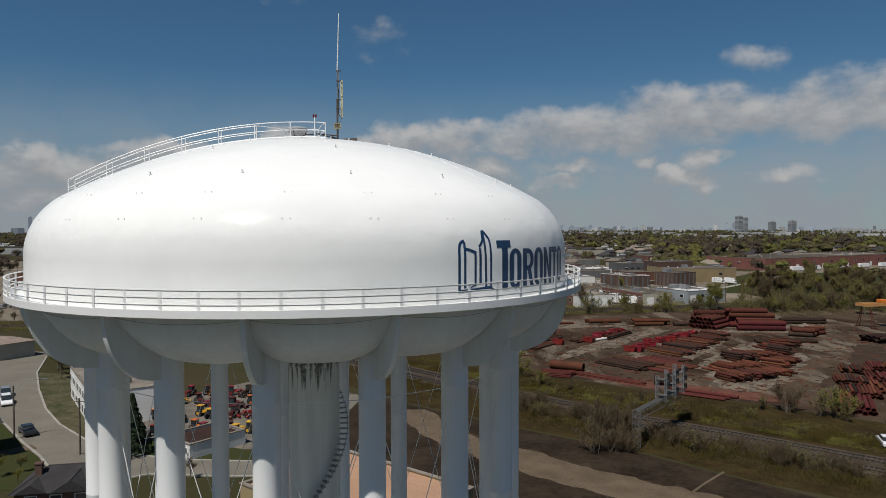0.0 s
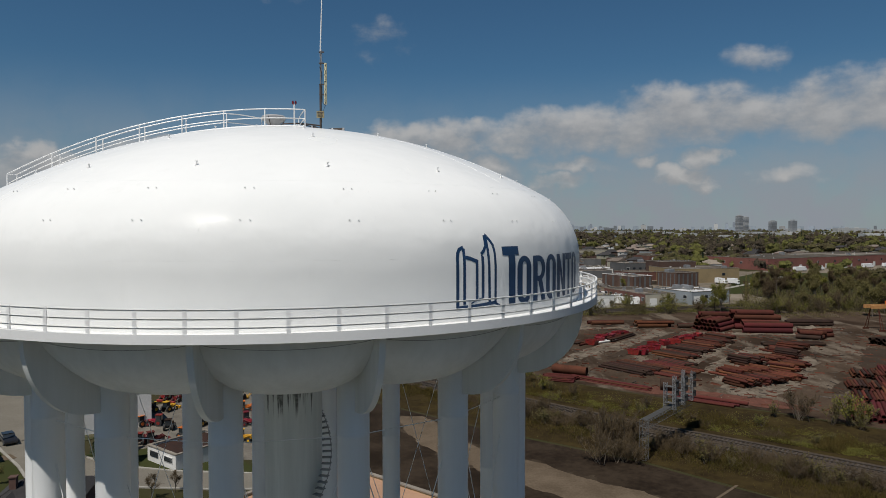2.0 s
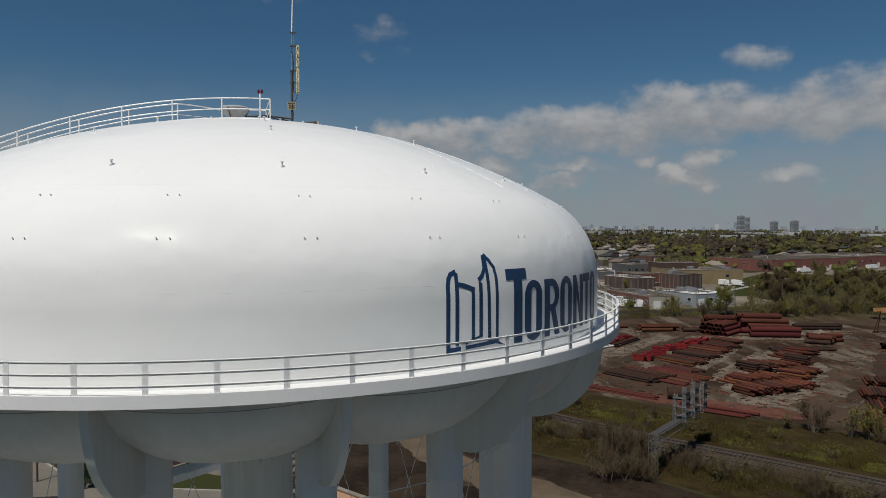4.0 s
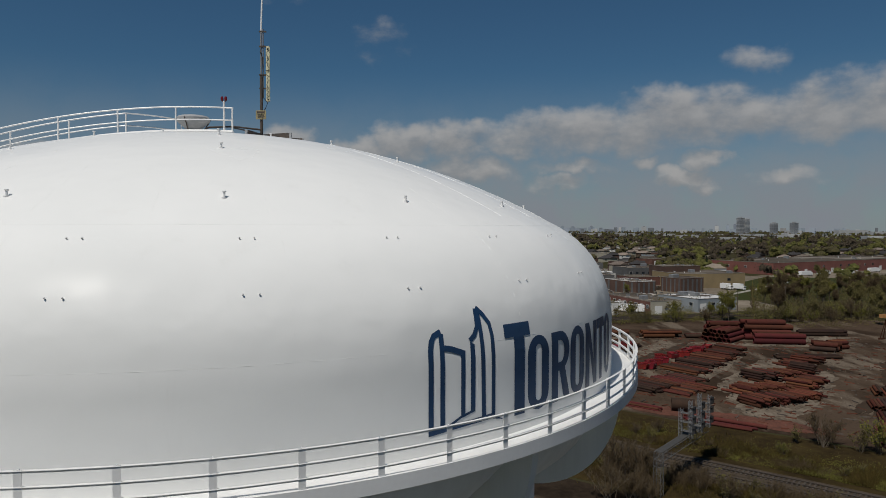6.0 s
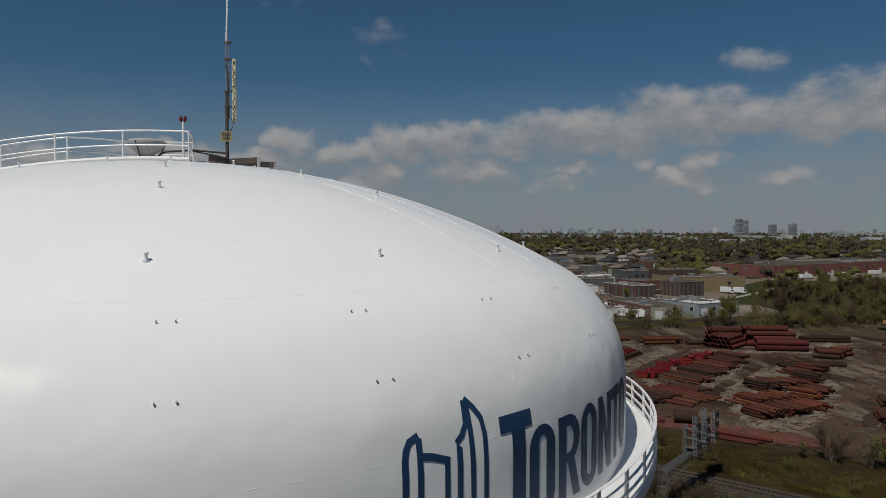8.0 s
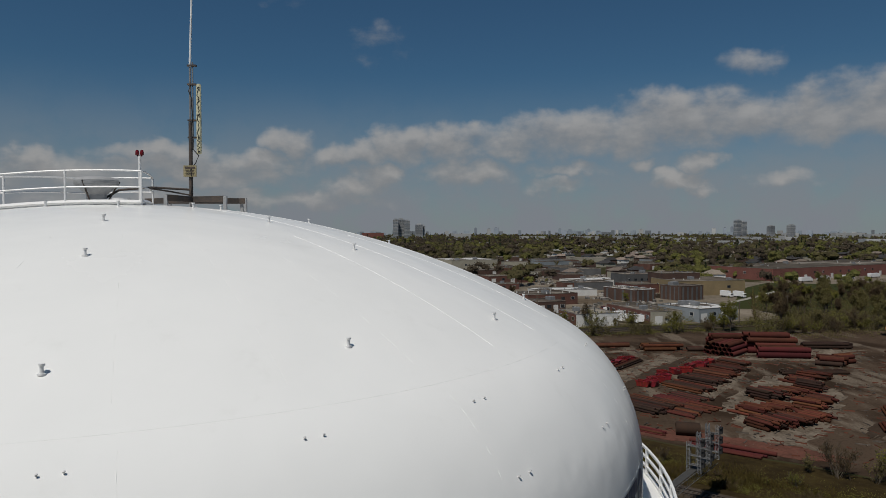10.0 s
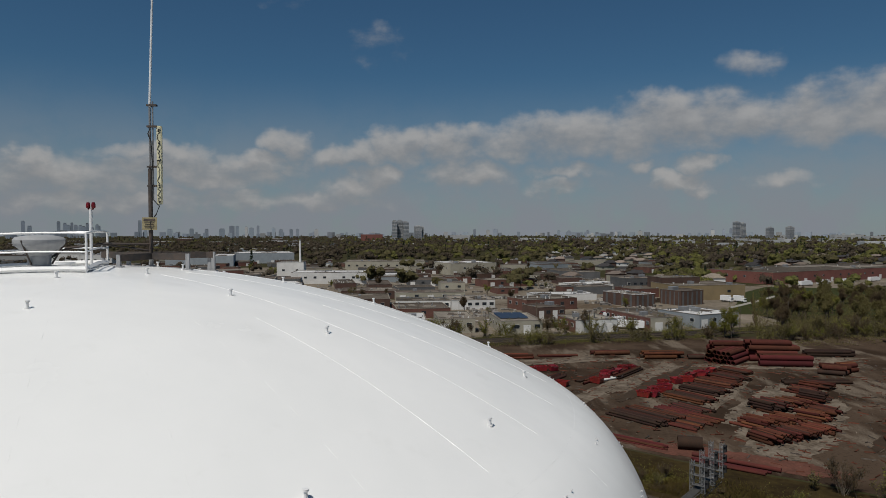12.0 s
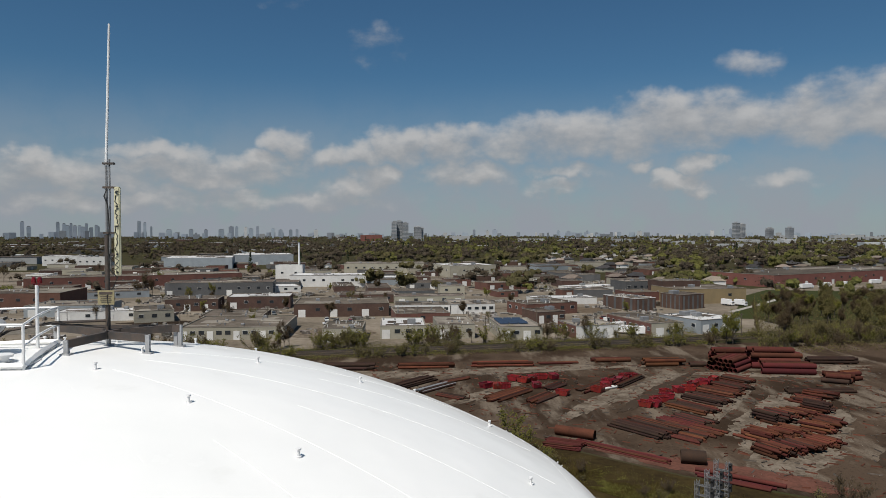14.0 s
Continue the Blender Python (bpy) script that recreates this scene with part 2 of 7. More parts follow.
M = {}
M["tank"] = tank_paint()
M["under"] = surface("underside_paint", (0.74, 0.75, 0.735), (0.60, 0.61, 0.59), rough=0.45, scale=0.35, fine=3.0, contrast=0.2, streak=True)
M["column"] = surface("column_paint", (0.79, 0.795, 0.785), (0.73, 0.735, 0.725), rough=0.4, scale=0.4, fine=5.0, contrast=0.1, streak=True)
M["riser"] = riser_paint()
M["white"] = surface("white_enamel", (0.80, 0.80, 0.79), (0.72, 0.72, 0.71), rough=0.4, scale=0.8, fine=8.0, contrast=0.0)
M["navy"] = surface("navy_paint", (0.012, 0.045, 0.115), (0.010, 0.038, 0.095), rough=0.4, scale=0.7, fine=6.0, contrast=0.1)
M["steel"] = surface("galvanised_steel", (0.25, 0.255, 0.26), (0.18, 0.185, 0.19), rough=0.6, metal=0.2, scale=2.0, fine=20.0)
M["stair"] = surface("grey_stair_paint", (0.34, 0.345, 0.34), (0.24, 0.24, 0.235), rough=0.7, scale=2.0, fine=15.0)
M["lug_steel"] = surface("pale_lug_paint", (0.64, 0.64, 0.63), (0.52, 0.52, 0.51), rough=0.6, scale=2.0, fine=20.0)
M["vent"] = surface("weathered_grey_fibreglass", (0.36, 0.365, 0.37), (0.29, 0.295, 0.30), rough=0.7, scale=1.0, fine=9.0)
M["darksteel"] = surface("weathered_dark_steel", (0.045, 0.042, 0.04), (0.09, 0.065, 0.05), rough=0.75, scale=3.0, fine=20.0)
M["grass"] = surface("rough_ground", (0.036, 0.0372, 0.0144), (0.0528, 0.0432, 0.0252), rough=0.95, scale=0.035, fine=0.6, bump=0.15, contrast=0.4, spec=0.03)
M["lawn"] = surface("lawn", (0.0325, 0.0425, 0.01375), (0.045, 0.045, 0.01875), rough=0.95, scale=0.12, fine=3.0, contrast=0.3, spec=0.03)
M["dirt"] = yard_dirt()
M["gravel"] = surface("pale_gravel", (0.2, 0.165, 0.1275), (0.06875, 0.05125, 0.03625), rough=0.95, scale=0.25, fine=1.6, contrast=0.45, spec=0.03)
M["rust_dust"] = surface("rust_dust", (0.145, 0.062, 0.045), (0.075, 0.038, 0.028), rough=0.95, scale=0.3, fine=2.0, contrast=0.4, spec=0.03)
M["wet_earth"] = surface("dark_earth", (0.038, 0.026, 0.018), (0.058, 0.041, 0.029), rough=0.9, scale=0.15, fine=1.2, contrast=0.3, spec=0.05)
M["ballast"] = surface("track_ballast", (0.084, 0.066, 0.0492), (0.048, 0.0372, 0.0276), rough=0.95, scale=0.5, fine=4.0, bump=0.05, contrast=0.4, spec=0.03)
M["asphalt"] = surface("dark_asphalt", (0.01688, 0.01188, 0.00837), (0.04455, 0.0324, 0.02228), rough=0.9, scale=0.14, fine=1.2, contrast=0.5, spec=0.03)
# pale so that the unseen pad throws light up at the tank's bottom
M["pad"] = surface("pale_tower_pad", (0.396, 0.407, 0.385), (0.297, 0.308, 0.2915), rough=0.9, scale=0.3, fine=4.0, spec=0.03)
M["concrete"] = surface("worn_concrete", (0.1418, 0.108, 0.0756), (0.0837, 0.0621, 0.04185), rough=0.9, scale=0.25, fine=3.0, contrast=0.3, spec=0.03)
M["street"] = surface("street_asphalt", (0.1875, 0.17, 0.14), (0.135, 0.1225, 0.1), rough=0.9, scale=0.15, fine=3.0, contrast=0.2, spec=0.03)
M["kerb"] = surface("kerb_concrete", (0.33, 0.3135, 0.275), (0.242, 0.2255, 0.198), rough=0.9, scale=0.6, fine=5.0, spec=0.1)
M["verge"] = surface("gravelly_verge", (0.1063, 0.09, 0.06), (0.0375, 0.045, 0.0175), rough=0.95, scale=0.28, fine=1.8, bump=0.08, contrast=0.5, spec=0.03)
M["pad_yard"] = surface("pale_yard_gravel", (0.1885, 0.169, 0.1404), (0.104, 0.0936, 0.078), rough=0.95, scale=0.35, fine=3.0, contrast=0.4, spec=0.03)
M["brick"] = surface("red_brick", (0.150, 0.066, 0.047), (0.100, 0.046, 0.034), rough=0.9, scale=0.2, fine=3.0, rnd=0.12)
M["brown_brick"] = surface("brown_brick", (0.09775, 0.05405, 0.0391), (0.06325, 0.03565, 0.0276), rough=0.9, scale=0.2, fine=3.0, rnd=0.12)
M["tan_wall"] = surface("tan_block", (0.27, 0.205, 0.105), (0.22, 0.17, 0.09), rough=0.9, scale=0.2, fine=3.0, rnd=0.1)
M["beige_wall"] = surface("beige_block", (0.36, 0.335, 0.265), (0.29, 0.27, 0.21), rough=0.9, scale=0.2, fine=3.0, rnd=0.12)
M["white_wall"] = surface("white_cladding", (0.70, 0.69, 0.66), (0.58, 0.57, 0.54), rough=0.7, scale=0.2, fine=3.0, rnd=0.1)
M["grey_wall"] = surface("grey_cladding", (0.30, 0.33, 0.35), (0.25, 0.275, 0.29), rough=0.7, scale=0.2, fine=3.0, rnd=0.12)
M["dark_wall"] = surface("dark_cladding", (0.11, 0.11, 0.11), (0.08, 0.08, 0.08), rough=0.8, scale=0.2, fine=3.0, rnd=0.15)
M["roof_dark"] = surface("tar_roof", (0.125, 0.102, 0.082), (0.060, 0.048, 0.038), rough=0.95, scale=0.10, fine=0.7, rnd=0.25, spec=0.15)
M["roof_tan"] = surface("gravel_roof", (0.2645, 0.2357, 0.1955), (0.1437, 0.1242, 0.1012), rough=0.95, scale=0.10, fine=0.7, rnd=0.15, spec=0.15)
M["roof_white"] = surface("membrane_roof", (0.55, 0.545, 0.53), (0.42, 0.415, 0.40), rough=0.8, scale=0.1, fine=1.5, rnd=0.12)
M["glass"] = surface("window_glass", (0.02, 0.025, 0.03), (0.03, 0.035, 0.04), rough=0.12, spec=0.8)
M["shingle"] = surface("grey_shingle", (0.042, 0.038, 0.038), (0.026, 0.024, 0.024), rough=0.95, scale=0.6, fine=6.0, rnd=0.3)
M["shingle_brown"] = surface("brown_shingle", (0.21, 0.17, 0.135), (0.15, 0.12, 0.095), rough=0.95, scale=0.6, fine=6.0, rnd=0.3)
M["bark"] = surface("bark", (0.125, 0.100, 0.074), (0.082, 0.064, 0.047), rough=0.95, scale=1.0, fine=8.0, rnd=0.2)
M["leaf"] = surface("spring_leaves", (0.175, 0.165, 0.040), (0.130, 0.124, 0.034), rough=0.8, scale=0.12, fine=1.2, rnd=0.09, island=True, foliage=True, spec=0.03)
M["leaf_dull"] = surface("olive_buds", (0.160, 0.142, 0.052), (0.120, 0.100, 0.046), rough=0.85, scale=0.1, fine=1.2, rnd=0.09, island=True, foliage=True, spec=0.03)
M["twig"] = surface("bare_twigs", (0.108, 0.080, 0.046), (0.076, 0.055, 0.034), rough=0.95, scale=0.15, fine=1.2, rnd=0.09, island=True, foliage=True, spec=0.03)
M["far_leaf"] = surface("spring_woods", (0.170, 0.166, 0.050), (0.105, 0.104, 0.040), rough=0.9, scale=0.06, fine=0.9, rnd=0.22, island=True, foliage=True, spec=0.03)
M["far_leaf_dull"] = surface("olive_woods", (0.130, 0.116, 0.052), (0.085, 0.074, 0.042), rough=0.9, scale=0.06, fine=0.9, rnd=0.22, island=True, foliage=True, spec=0.03)
M["far_twig"] = surface("bare_woods", (0.110, 0.090, 0.064), (0.072, 0.058, 0.042), rough=0.9, scale=0.06, fine=0.9, rnd=0.22, island=True, foliage=True, spec=0.03)
M["conifer"] = surface("conifer_needles", (0.016, 0.028, 0.013), (0.024, 0.034, 0.016), rough=0.9, scale=0.3, fine=2.0, rnd=0.4, island=True, foliage=True, spec=0.2)
M["drygrass"] = surface("dry_grass", (0.09, 0.0648, 0.0216), (0.06, 0.0504, 0.0156), rough=0.95, scale=0.10, fine=1.0, rnd=0.22, island=True, foliage=True, spec=0.03)
M["bank"] = surface("bank_turf", (0.05, 0.03625, 0.01375), (0.0225, 0.01562, 0.008125), rough=0.95, scale=0.2, fine=0.9, bump=0.1, contrast=0.4, spec=0.03)
M["paving"] = surface("works_paving", (0.240, 0.203, 0.158), (0.100, 0.083, 0.062), rough=0.95, scale=0.03, fine=0.4, contrast=0.35, spec=0.03)
M["rust"] = surface("rusty_pipe", (0.0897, 0.03105, 0.0207), (0.0506, 0.0207, 0.01495), rough=0.9, scale=0.4, fine=3.0, rnd=0.35, contrast=0.3, spec=0.06)
M["rust_orange"] = surface("orange_rust", (0.1242, 0.04255, 0.02415), (0.0713, 0.02645, 0.01725), rough=0.9, scale=0.4, fine=3.0, rnd=0.35, contrast=0.3, spec=0.06)
M["rust_red"] = surface("red_oxide_pipe", (0.0968, 0.022, 0.0198), (0.066, 0.0209, 0.0187), rough=0.85, scale=0.4, fine=3.0, rnd=0.25, contrast=0.3, spec=0.08)
M["rust_dark"] = surface("dark_coated_pipe", (0.026, 0.018, 0.015), (0.046, 0.025, 0.018), rough=0.85, scale=0.4, fine=3.0, rnd=0.35, contrast=0.3, spec=0.08)
M["red"] = surface("red_machine_paint", (0.25, 0.013, 0.014), (0.12, 0.010, 0.011), rough=0.5, scale=0.8, fine=5.0, rnd=0.25)
M["yellow"] = surface("yellow_machine_paint", (0.62, 0.34, 0.020), (0.50, 0.26, 0.018), rough=0.5, scale=0.8, fine=5.0, rnd=0.15)
M["orange"] = surface("orange_machine_paint", (0.60, 0.16, 0.015), (0.48, 0.12, 0.012), rough=0.5, scale=0.8, fine=5.0, rnd=0.15)
M["black"] = surface("black_rubber", (0.018, 0.018, 0.018), (0.028, 0.027, 0.026), rough=0.8, scale=2.0, fine=10.0)
M["cream"] = surface("cream_fibreglass", (0.66, 0.63, 0.44), (0.56, 0.53, 0.36), rough=0.5, scale=1.5, fine=9.0)
M["sign"] = surface("yellowed_sign", (0.34, 0.29, 0.16), (0.24, 0.20, 0.11), rough=0.6, scale=5.0, fine=30.0)
# skyline cladding, its blue-grey has the distance haze painted in
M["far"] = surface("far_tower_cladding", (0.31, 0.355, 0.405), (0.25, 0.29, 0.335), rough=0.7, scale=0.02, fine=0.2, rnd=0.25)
M["far_dark"] = surface("far_grey_cladding", (0.20, 0.22, 0.24), (0.15, 0.165, 0.18), rough=0.7, scale=0.02, fine=0.2, rnd=0.2)
M["far_light"] = surface("far_pale_cladding", (0.42, 0.42, 0.41), (0.32, 0.33, 0.33), rough=0.8, scale=0.02, fine=0.2, rnd=0.3)
M["solar"] = surface("solar_glass", (0.040, 0.052, 0.075), (0.030, 0.038, 0.055), rough=0.2, scale=0.5, fine=5.0, spec=0.7)
M["depot_roof"] = surface("tan_metal_roof", (0.40, 0.235, 0.145), (0.33, 0.195, 0.12), rough=0.8, scale=0.2, fine=2.0)
M["gantry"] = surface("weathered_galvanised_lattice", (0.13, 0.13, 0.128), (0.07, 0.068, 0.065), rough=0.7, scale=1.5, fine=9.0)
M["catwalk"] = surface("dark_catwalk_grating", (0.060, 0.058, 0.054), (0.036, 0.034, 0.031), rough=0.8, scale=1.5, fine=9.0)
M["junk"] = surface("mixed_yard_goods", (0.30, 0.28, 0.25), (0.10, 0.085, 0.07), rough=0.7, scale=0.25, fine=0.5, rnd=0.6, island=True, contrast=0.9)
M["factory_brick"] = surface("faded_red_brick", (0.20, 0.075, 0.058), (0.15, 0.058, 0.046), rough=0.9, scale=0.1, fine=1.5)
M["crane"] = surface("faded_orange_paint", (0.50, 0.255, 0.085), (0.36, 0.17, 0.06), rough=0.7, scale=0.5, fine=4.0)
M["grit"] = surface("gritty_asphalt_edge", (0.065, 0.0494, 0.0338), (0.0338, 0.0247, 0.0169), rough=0.95, scale=0.35, fine=2.5, contrast=0.4, spec=0.03)
M["beacon"] = surface("red_beacon_glass", (0.16, 0.010, 0.014), (0.10, 0.008, 0.010), rough=0.25)


# ---- mesh helpers ----
def part(name, bm, material, parent=None, label="", smooth=False):
    me = bpy.data.meshes.new(name)
    bm.to_mesh(me)
    bm.free()
    me.materials.append(material)
    if smooth:
        me.polygons.foreach_set("use_smooth", [True] * len(me.polygons))
        me.set_sharp_from_angle(angle=radians(40))
    ob = new(name, me)
    if parent is not None:
        ob.parent = parent
    if label:
        ob["label"] = label
    return ob


def again(ob, m, parent=None):
    """Another object on the same mesh."""
    twin = new(ob.name.split(".")[0], ob.data)
    twin.parent = parent if parent is not None else ob.parent
    twin.matrix_local = m
    if "label" in ob:
        twin["label"] = ob["label"]
    return twin


def box(bm, c, s, rot=None):
    """A box with centre c and size s, turned by the matrix rot about c."""
    m = Matrix.Translation(c) @ (rot if rot is not None else Matrix()) @ Matrix.Diagonal((*s, 1))
    return bmesh.ops.create_cube(bm, size=1.0, matrix=m)["verts"]


def rod(bm, a, b, r, r2=None, seg=8, caps=True):
    """A round bar from a to b."""
    a, b = Vector(a), Vector(b)
    d = b - a
    m = Matrix.Translation((a + b) / 2) @ d.to_track_quat("Z", "Y").to_matrix().to_4x4()
    return bmesh.ops.create_cone(bm, cap_ends=caps, segments=seg, radius1=r, radius2=r if r2 is None else r2, depth=d.length, matrix=m)["verts"]


def revolve(bm, profile, seg, a0=0.0, a1=2 * math.pi):
    """Turns a list of (radius, height) about z."""
    full = abs(a1 - a0 - 2 * math.pi) < 1e-6
    count = seg if full else seg + 1
    rings = []
    for k in range(count):
        a = a0 + (a1 - a0) * k / seg
        rings.append([bm.verts.new((r * math.sin(a), -r * math.cos(a), z)) for r, z in profile])
    for k in range(seg):
        p, q = rings[k], rings[(k + 1) % count]
        for j in range(len(profile) - 1):
            bm.faces.new((p[j], q[j], q[j + 1], p[j + 1]))
    bmesh.ops.remove_doubles(bm, verts=bm.verts, dist=1e-5)
    return bm


def tube(bm, pts, r, seg=6, closed=False):
    """A round bar bent along points."""
    pts = [Vector(p) for p in pts]
    n, rings = len(pts), []
    for i, p in enumerate(pts):
        d = (pts[(i + 1) % n] - pts[i - 1]) if closed else (pts[min(i + 1, n - 1)] - pts[max(i - 1, 0)])
        q = d.to_track_quat("Z", "Y")
        rings.append([bm.verts.new(p + q @ Vector((r * math.cos(2 * math.pi * k / seg), r * math.sin(2 * math.pi * k / seg), 0))) for k in range(seg)])
    for i in range(n if closed else n - 1):
        a, b = rings[i], rings[(i + 1) % n]
        if closed and i == n - 1:
            shift = min(range(seg), key=lambda s: (a[0].co - b[s].co).length)
            b = b[shift:] + b[:shift]
        for k in range(seg):
            bm.faces.new((a[k], a[(k + 1) % seg], b[(k + 1) % seg], b[k]))
    if not closed:
        bm.faces.new(rings[0][::-1])
        bm.faces.new(rings[-1])
    return bm


def ring_at(az, r, z):
    a = radians(az)
    return Vector((r * math.sin(a), -r * math.cos(a), z))


def sheet(name, pts, z, material, label, category, thick=0.05):
    """A flat paved patch with its outline in plan."""
    bm = bmesh.new()
    top = bm.faces.new([bm.verts.new((x, y, z)) for x, y in pts])
    if top.normal.z < 0:
        top.normal_flip()
    ret = bmesh.ops.extrude_face_region(bm, geom=[top])
    bmesh.ops.translate(bm, verts=[v for v in ret["geom"] if isinstance(v, bmesh.types.BMVert)], vec=(0, 0, -thick))
    bmesh.ops.recalc_face_normals(bm, faces=bm.faces)
    bmesh.ops.triangulate(bm, faces=[f for f in bm.faces if len(f.verts) > 4])
    return tagged(part(name, bm, material), label, category, kind="structure")


def strip(name, line, width, z, material, label, category):
    """A paved band along a line in plan."""
    left, right = [], []
    for i, p in enumerate(line):
        a, b = Vector(line[max(i - 1, 0)]), Vector(line[min(i + 1, len(line) - 1)])
        d = (b - a).normalized()
        nrm = Vector((-d.y, d.x)) * width / 2
        left.append(Vector(p) + nrm)
        right.append(Vector(p) - nrm)
    bm = bmesh.new()
    lv = [bm.verts.new((p.x, p.y, z)) for p in left]
    rv = [bm.verts.new((p.x, p.y, z)) for p in right]
    lo = [bm.verts.new((p.x, p.y, z - 0.3)) for p in left]
    ro = [bm.verts.new((p.x, p.y, z - 0.3)) for p in right]
    for i in range(len(line) - 1):
        bm.faces.new((rv[i], rv[i + 1], lv[i + 1], lv[i]))
        bm.faces.new((lv[i], lv[i + 1], lo[i + 1], lo[i]))
        bm.faces.new((ro[i], ro[i + 1], rv[i + 1], rv[i]))
    return tagged(part(name, bm, material), label, category, kind="structure")

# ---- the water tower ----
R_TANK, Z_RIM, R_WALK = 13.5, 28.8, 14.26
POST_PHASE = 0.64
KNUCKLE_R, KNUCKLE_C, KNUCKLE_Z = 3.2, 10.3, 30.6
DOME_R, DOME_C = 24.0, 12.52


def shell_radius(z):
    """Radius of the tank's side at a height below the dome."""
    if z <= KNUCKLE_Z:
        return R_TANK
    return KNUCKLE_C + math.sqrt(max(0.0, KNUCKLE_R ** 2 - (z - KNUCKLE_Z) ** 2))


def dome_z(r):
    if r > 11.88:
        return KNUCKLE_Z + math.sqrt(max(0.0, KNUCKLE_R ** 2 - (r - KNUCKLE_C) ** 2))
    return DOME_C + math.sqrt(DOME_R ** 2 - r * r)


def on_dome(az, r, up=0.0):
    return ring_at(az, r, dome_z(r) + up)


tower = tagged(new("water_tower"), "white steel water tower on sixteen columns with navy lettering", "water tower")

prof = [(R_TANK, Z_RIM - 0.1), (R_TANK, 29.7), (R_TANK, KNUCKLE_Z)]
for i in range(1, 17):
    a = math.asin((33.383 - KNUCKLE_Z) / KNUCKLE_R) * i / 16
    prof.append((KNUCKLE_C + KNUCKLE_R * math.cos(a), KNUCKLE_Z + KNUCKLE_R * math.sin(a)))
for i in range(1, 25):
    r = 11.88 * (1 - i / 24)
    prof.append((max(r, 0.0), dome_z(min(r, 11.879))))
tank = part("tank", revolve(bmesh.new(), prof, 192), M["tank"], tower, "glossy white domed steel tank", smooth=True)

# weld beads: level seams and the upright plate joints
for z_s in (31.02, 33.44):
    r_s = shell_radius(z_s)
    bm = tube(bmesh.new(), [ring_at(k * 360 / 144, r_s - 0.003, z_s) for k in range(144)], 0.006 if z_s < 32 else 0.003, 5, closed=True)
    part("weld_seam", bm, M["tank"], tank)
for k in range(16):
    bm = bmesh.new()
    tube(bm, [ring_at(k * 22.5 + 0.9, shell_radius(z) - 0.003, z) for z in (31.05, 31.5, 31.9, 32.3, 32.6, 32.9, 33.1, 33.3)], 0.0042, 4)
    part("weld_seam", bm, M["tank"], tank)
for k in range(32):
    bm = bmesh.new()
    # beads thickened from 52 to 120 degrees to imitate the grazing sun's glint
    tube(bm, [on_dome(k * 11.25 + 0.5, r, -0.001) for r in ((2.6, 3.2, 4, 4.7, 5.5) if k % 2 == 0 else ()) + (6.2, 7, 7.7, 8.5, 9.2, 10, 10.7, 11.3)], 0.007 if 52 < k * 11.25 < 120 else 0.0024, 4)
    part("weld_seam", bm, M["tank"], tank)


# rigging lugs: posts with caps on the dome, pairs of eyes on the knuckle
def post_lug():
    bm = bmesh.new()
    rod(bm, (0, 0, -0.02), (0, 0, 0.012), 0.075, seg=12)
    rod(bm, (0, 0, 0.0), (0, 0, 0.15), 0.034, seg=10)
    rod(bm, (0, 0, 0.135), (0, 0, 0.17), 0.055, seg=10)
    return bm


def eye_lug():
    bm = bmesh.new()
    rod(bm, (0, 0, -0.02), (0, 0, 0.045), 0.016, seg=8)
    rod(bm, (-0.014, 0, 0.042), (0.014, 0, 0.042), 0.021, seg=10)
    return bm


lug = part("lug", post_lug(), M["white"], tank, smooth=True)
first = True
for r_l, count, phase in ((2.38, 8, 18.3), (4.85, 8, 18.4), (7.28, 8, 18.6), (10.7, 16, 18.6)):
    for k in range(count):
        m = Matrix.Translation(on_dome(phase + k * 360 / count, r_l)) @ Matrix.Diagonal((0.76, 0.76, 0.80, 1))
        if first:
            lug.matrix_local, first = m, False
        else:
            again(lug, m)
eye = part("lifting_eye", eye_lug(), M["lug_steel"], tank, "small pale steel eye", smooth=True)
first = True
for z_l in (32.2, 33.17):
    for k in range(26):
        for side in (-1, 1):
            az = 6.5 + k * 360 / 26 + side * 0.62
            r_l = shell_radius(z_l)
            nrm = ring_at(az, r_l - KNUCKLE_C, z_l - KNUCKLE_Z).normalized()
            m = Matrix.Translation(ring_at(az, r_l, z_l)) @ nrm.to_track_quat("Z", "X").to_matrix().to_4x4() @ Matrix.Diagonal((0.75, 0.75, 0.75, 1))
            if first:
                eye.matrix_local, first = m, False
            else:
                again(eye, m)


# lettering and emblem, laid on the shell
def lay(bm, proud=0.012):
    """Bends flat shapes (x: degrees round the tank, z: height) on to the shell."""
    for v in bm.verts:
        v.co = ring_at(v.co.x, shell_radius(v.co.z) + proud, v.co.z)
    return bm


def slice_up(bm, step_x, step_z):
    xs, zs = [v.co.x for v in bm.verts], [v.co.z for v in bm.verts]
    for axis, lo, hi, step in ((0, min(xs), max(xs), step_x), (2, min(zs), max(zs), step_z)):
        k = math.ceil(lo / step)
        while k * step < hi:
            co, no = [0, 0, 0], [0, 0, 0]
            co[axis], no[axis] = k * step, 1
            bmesh.ops.bisect_plane(bm, geom=bm.verts[:] + bm.edges[:] + bm.faces[:], plane_co=co, plane_no=no)
            k += 1
    return bm


def blocks(shapes):
    """Flat pieces: each a list of (degrees, height) corners."""
    bm = bmesh.new()
    for pts in shapes:
        bm.faces.new([bm.verts.new((x, 0, z)) for x, z in pts])
    return bm


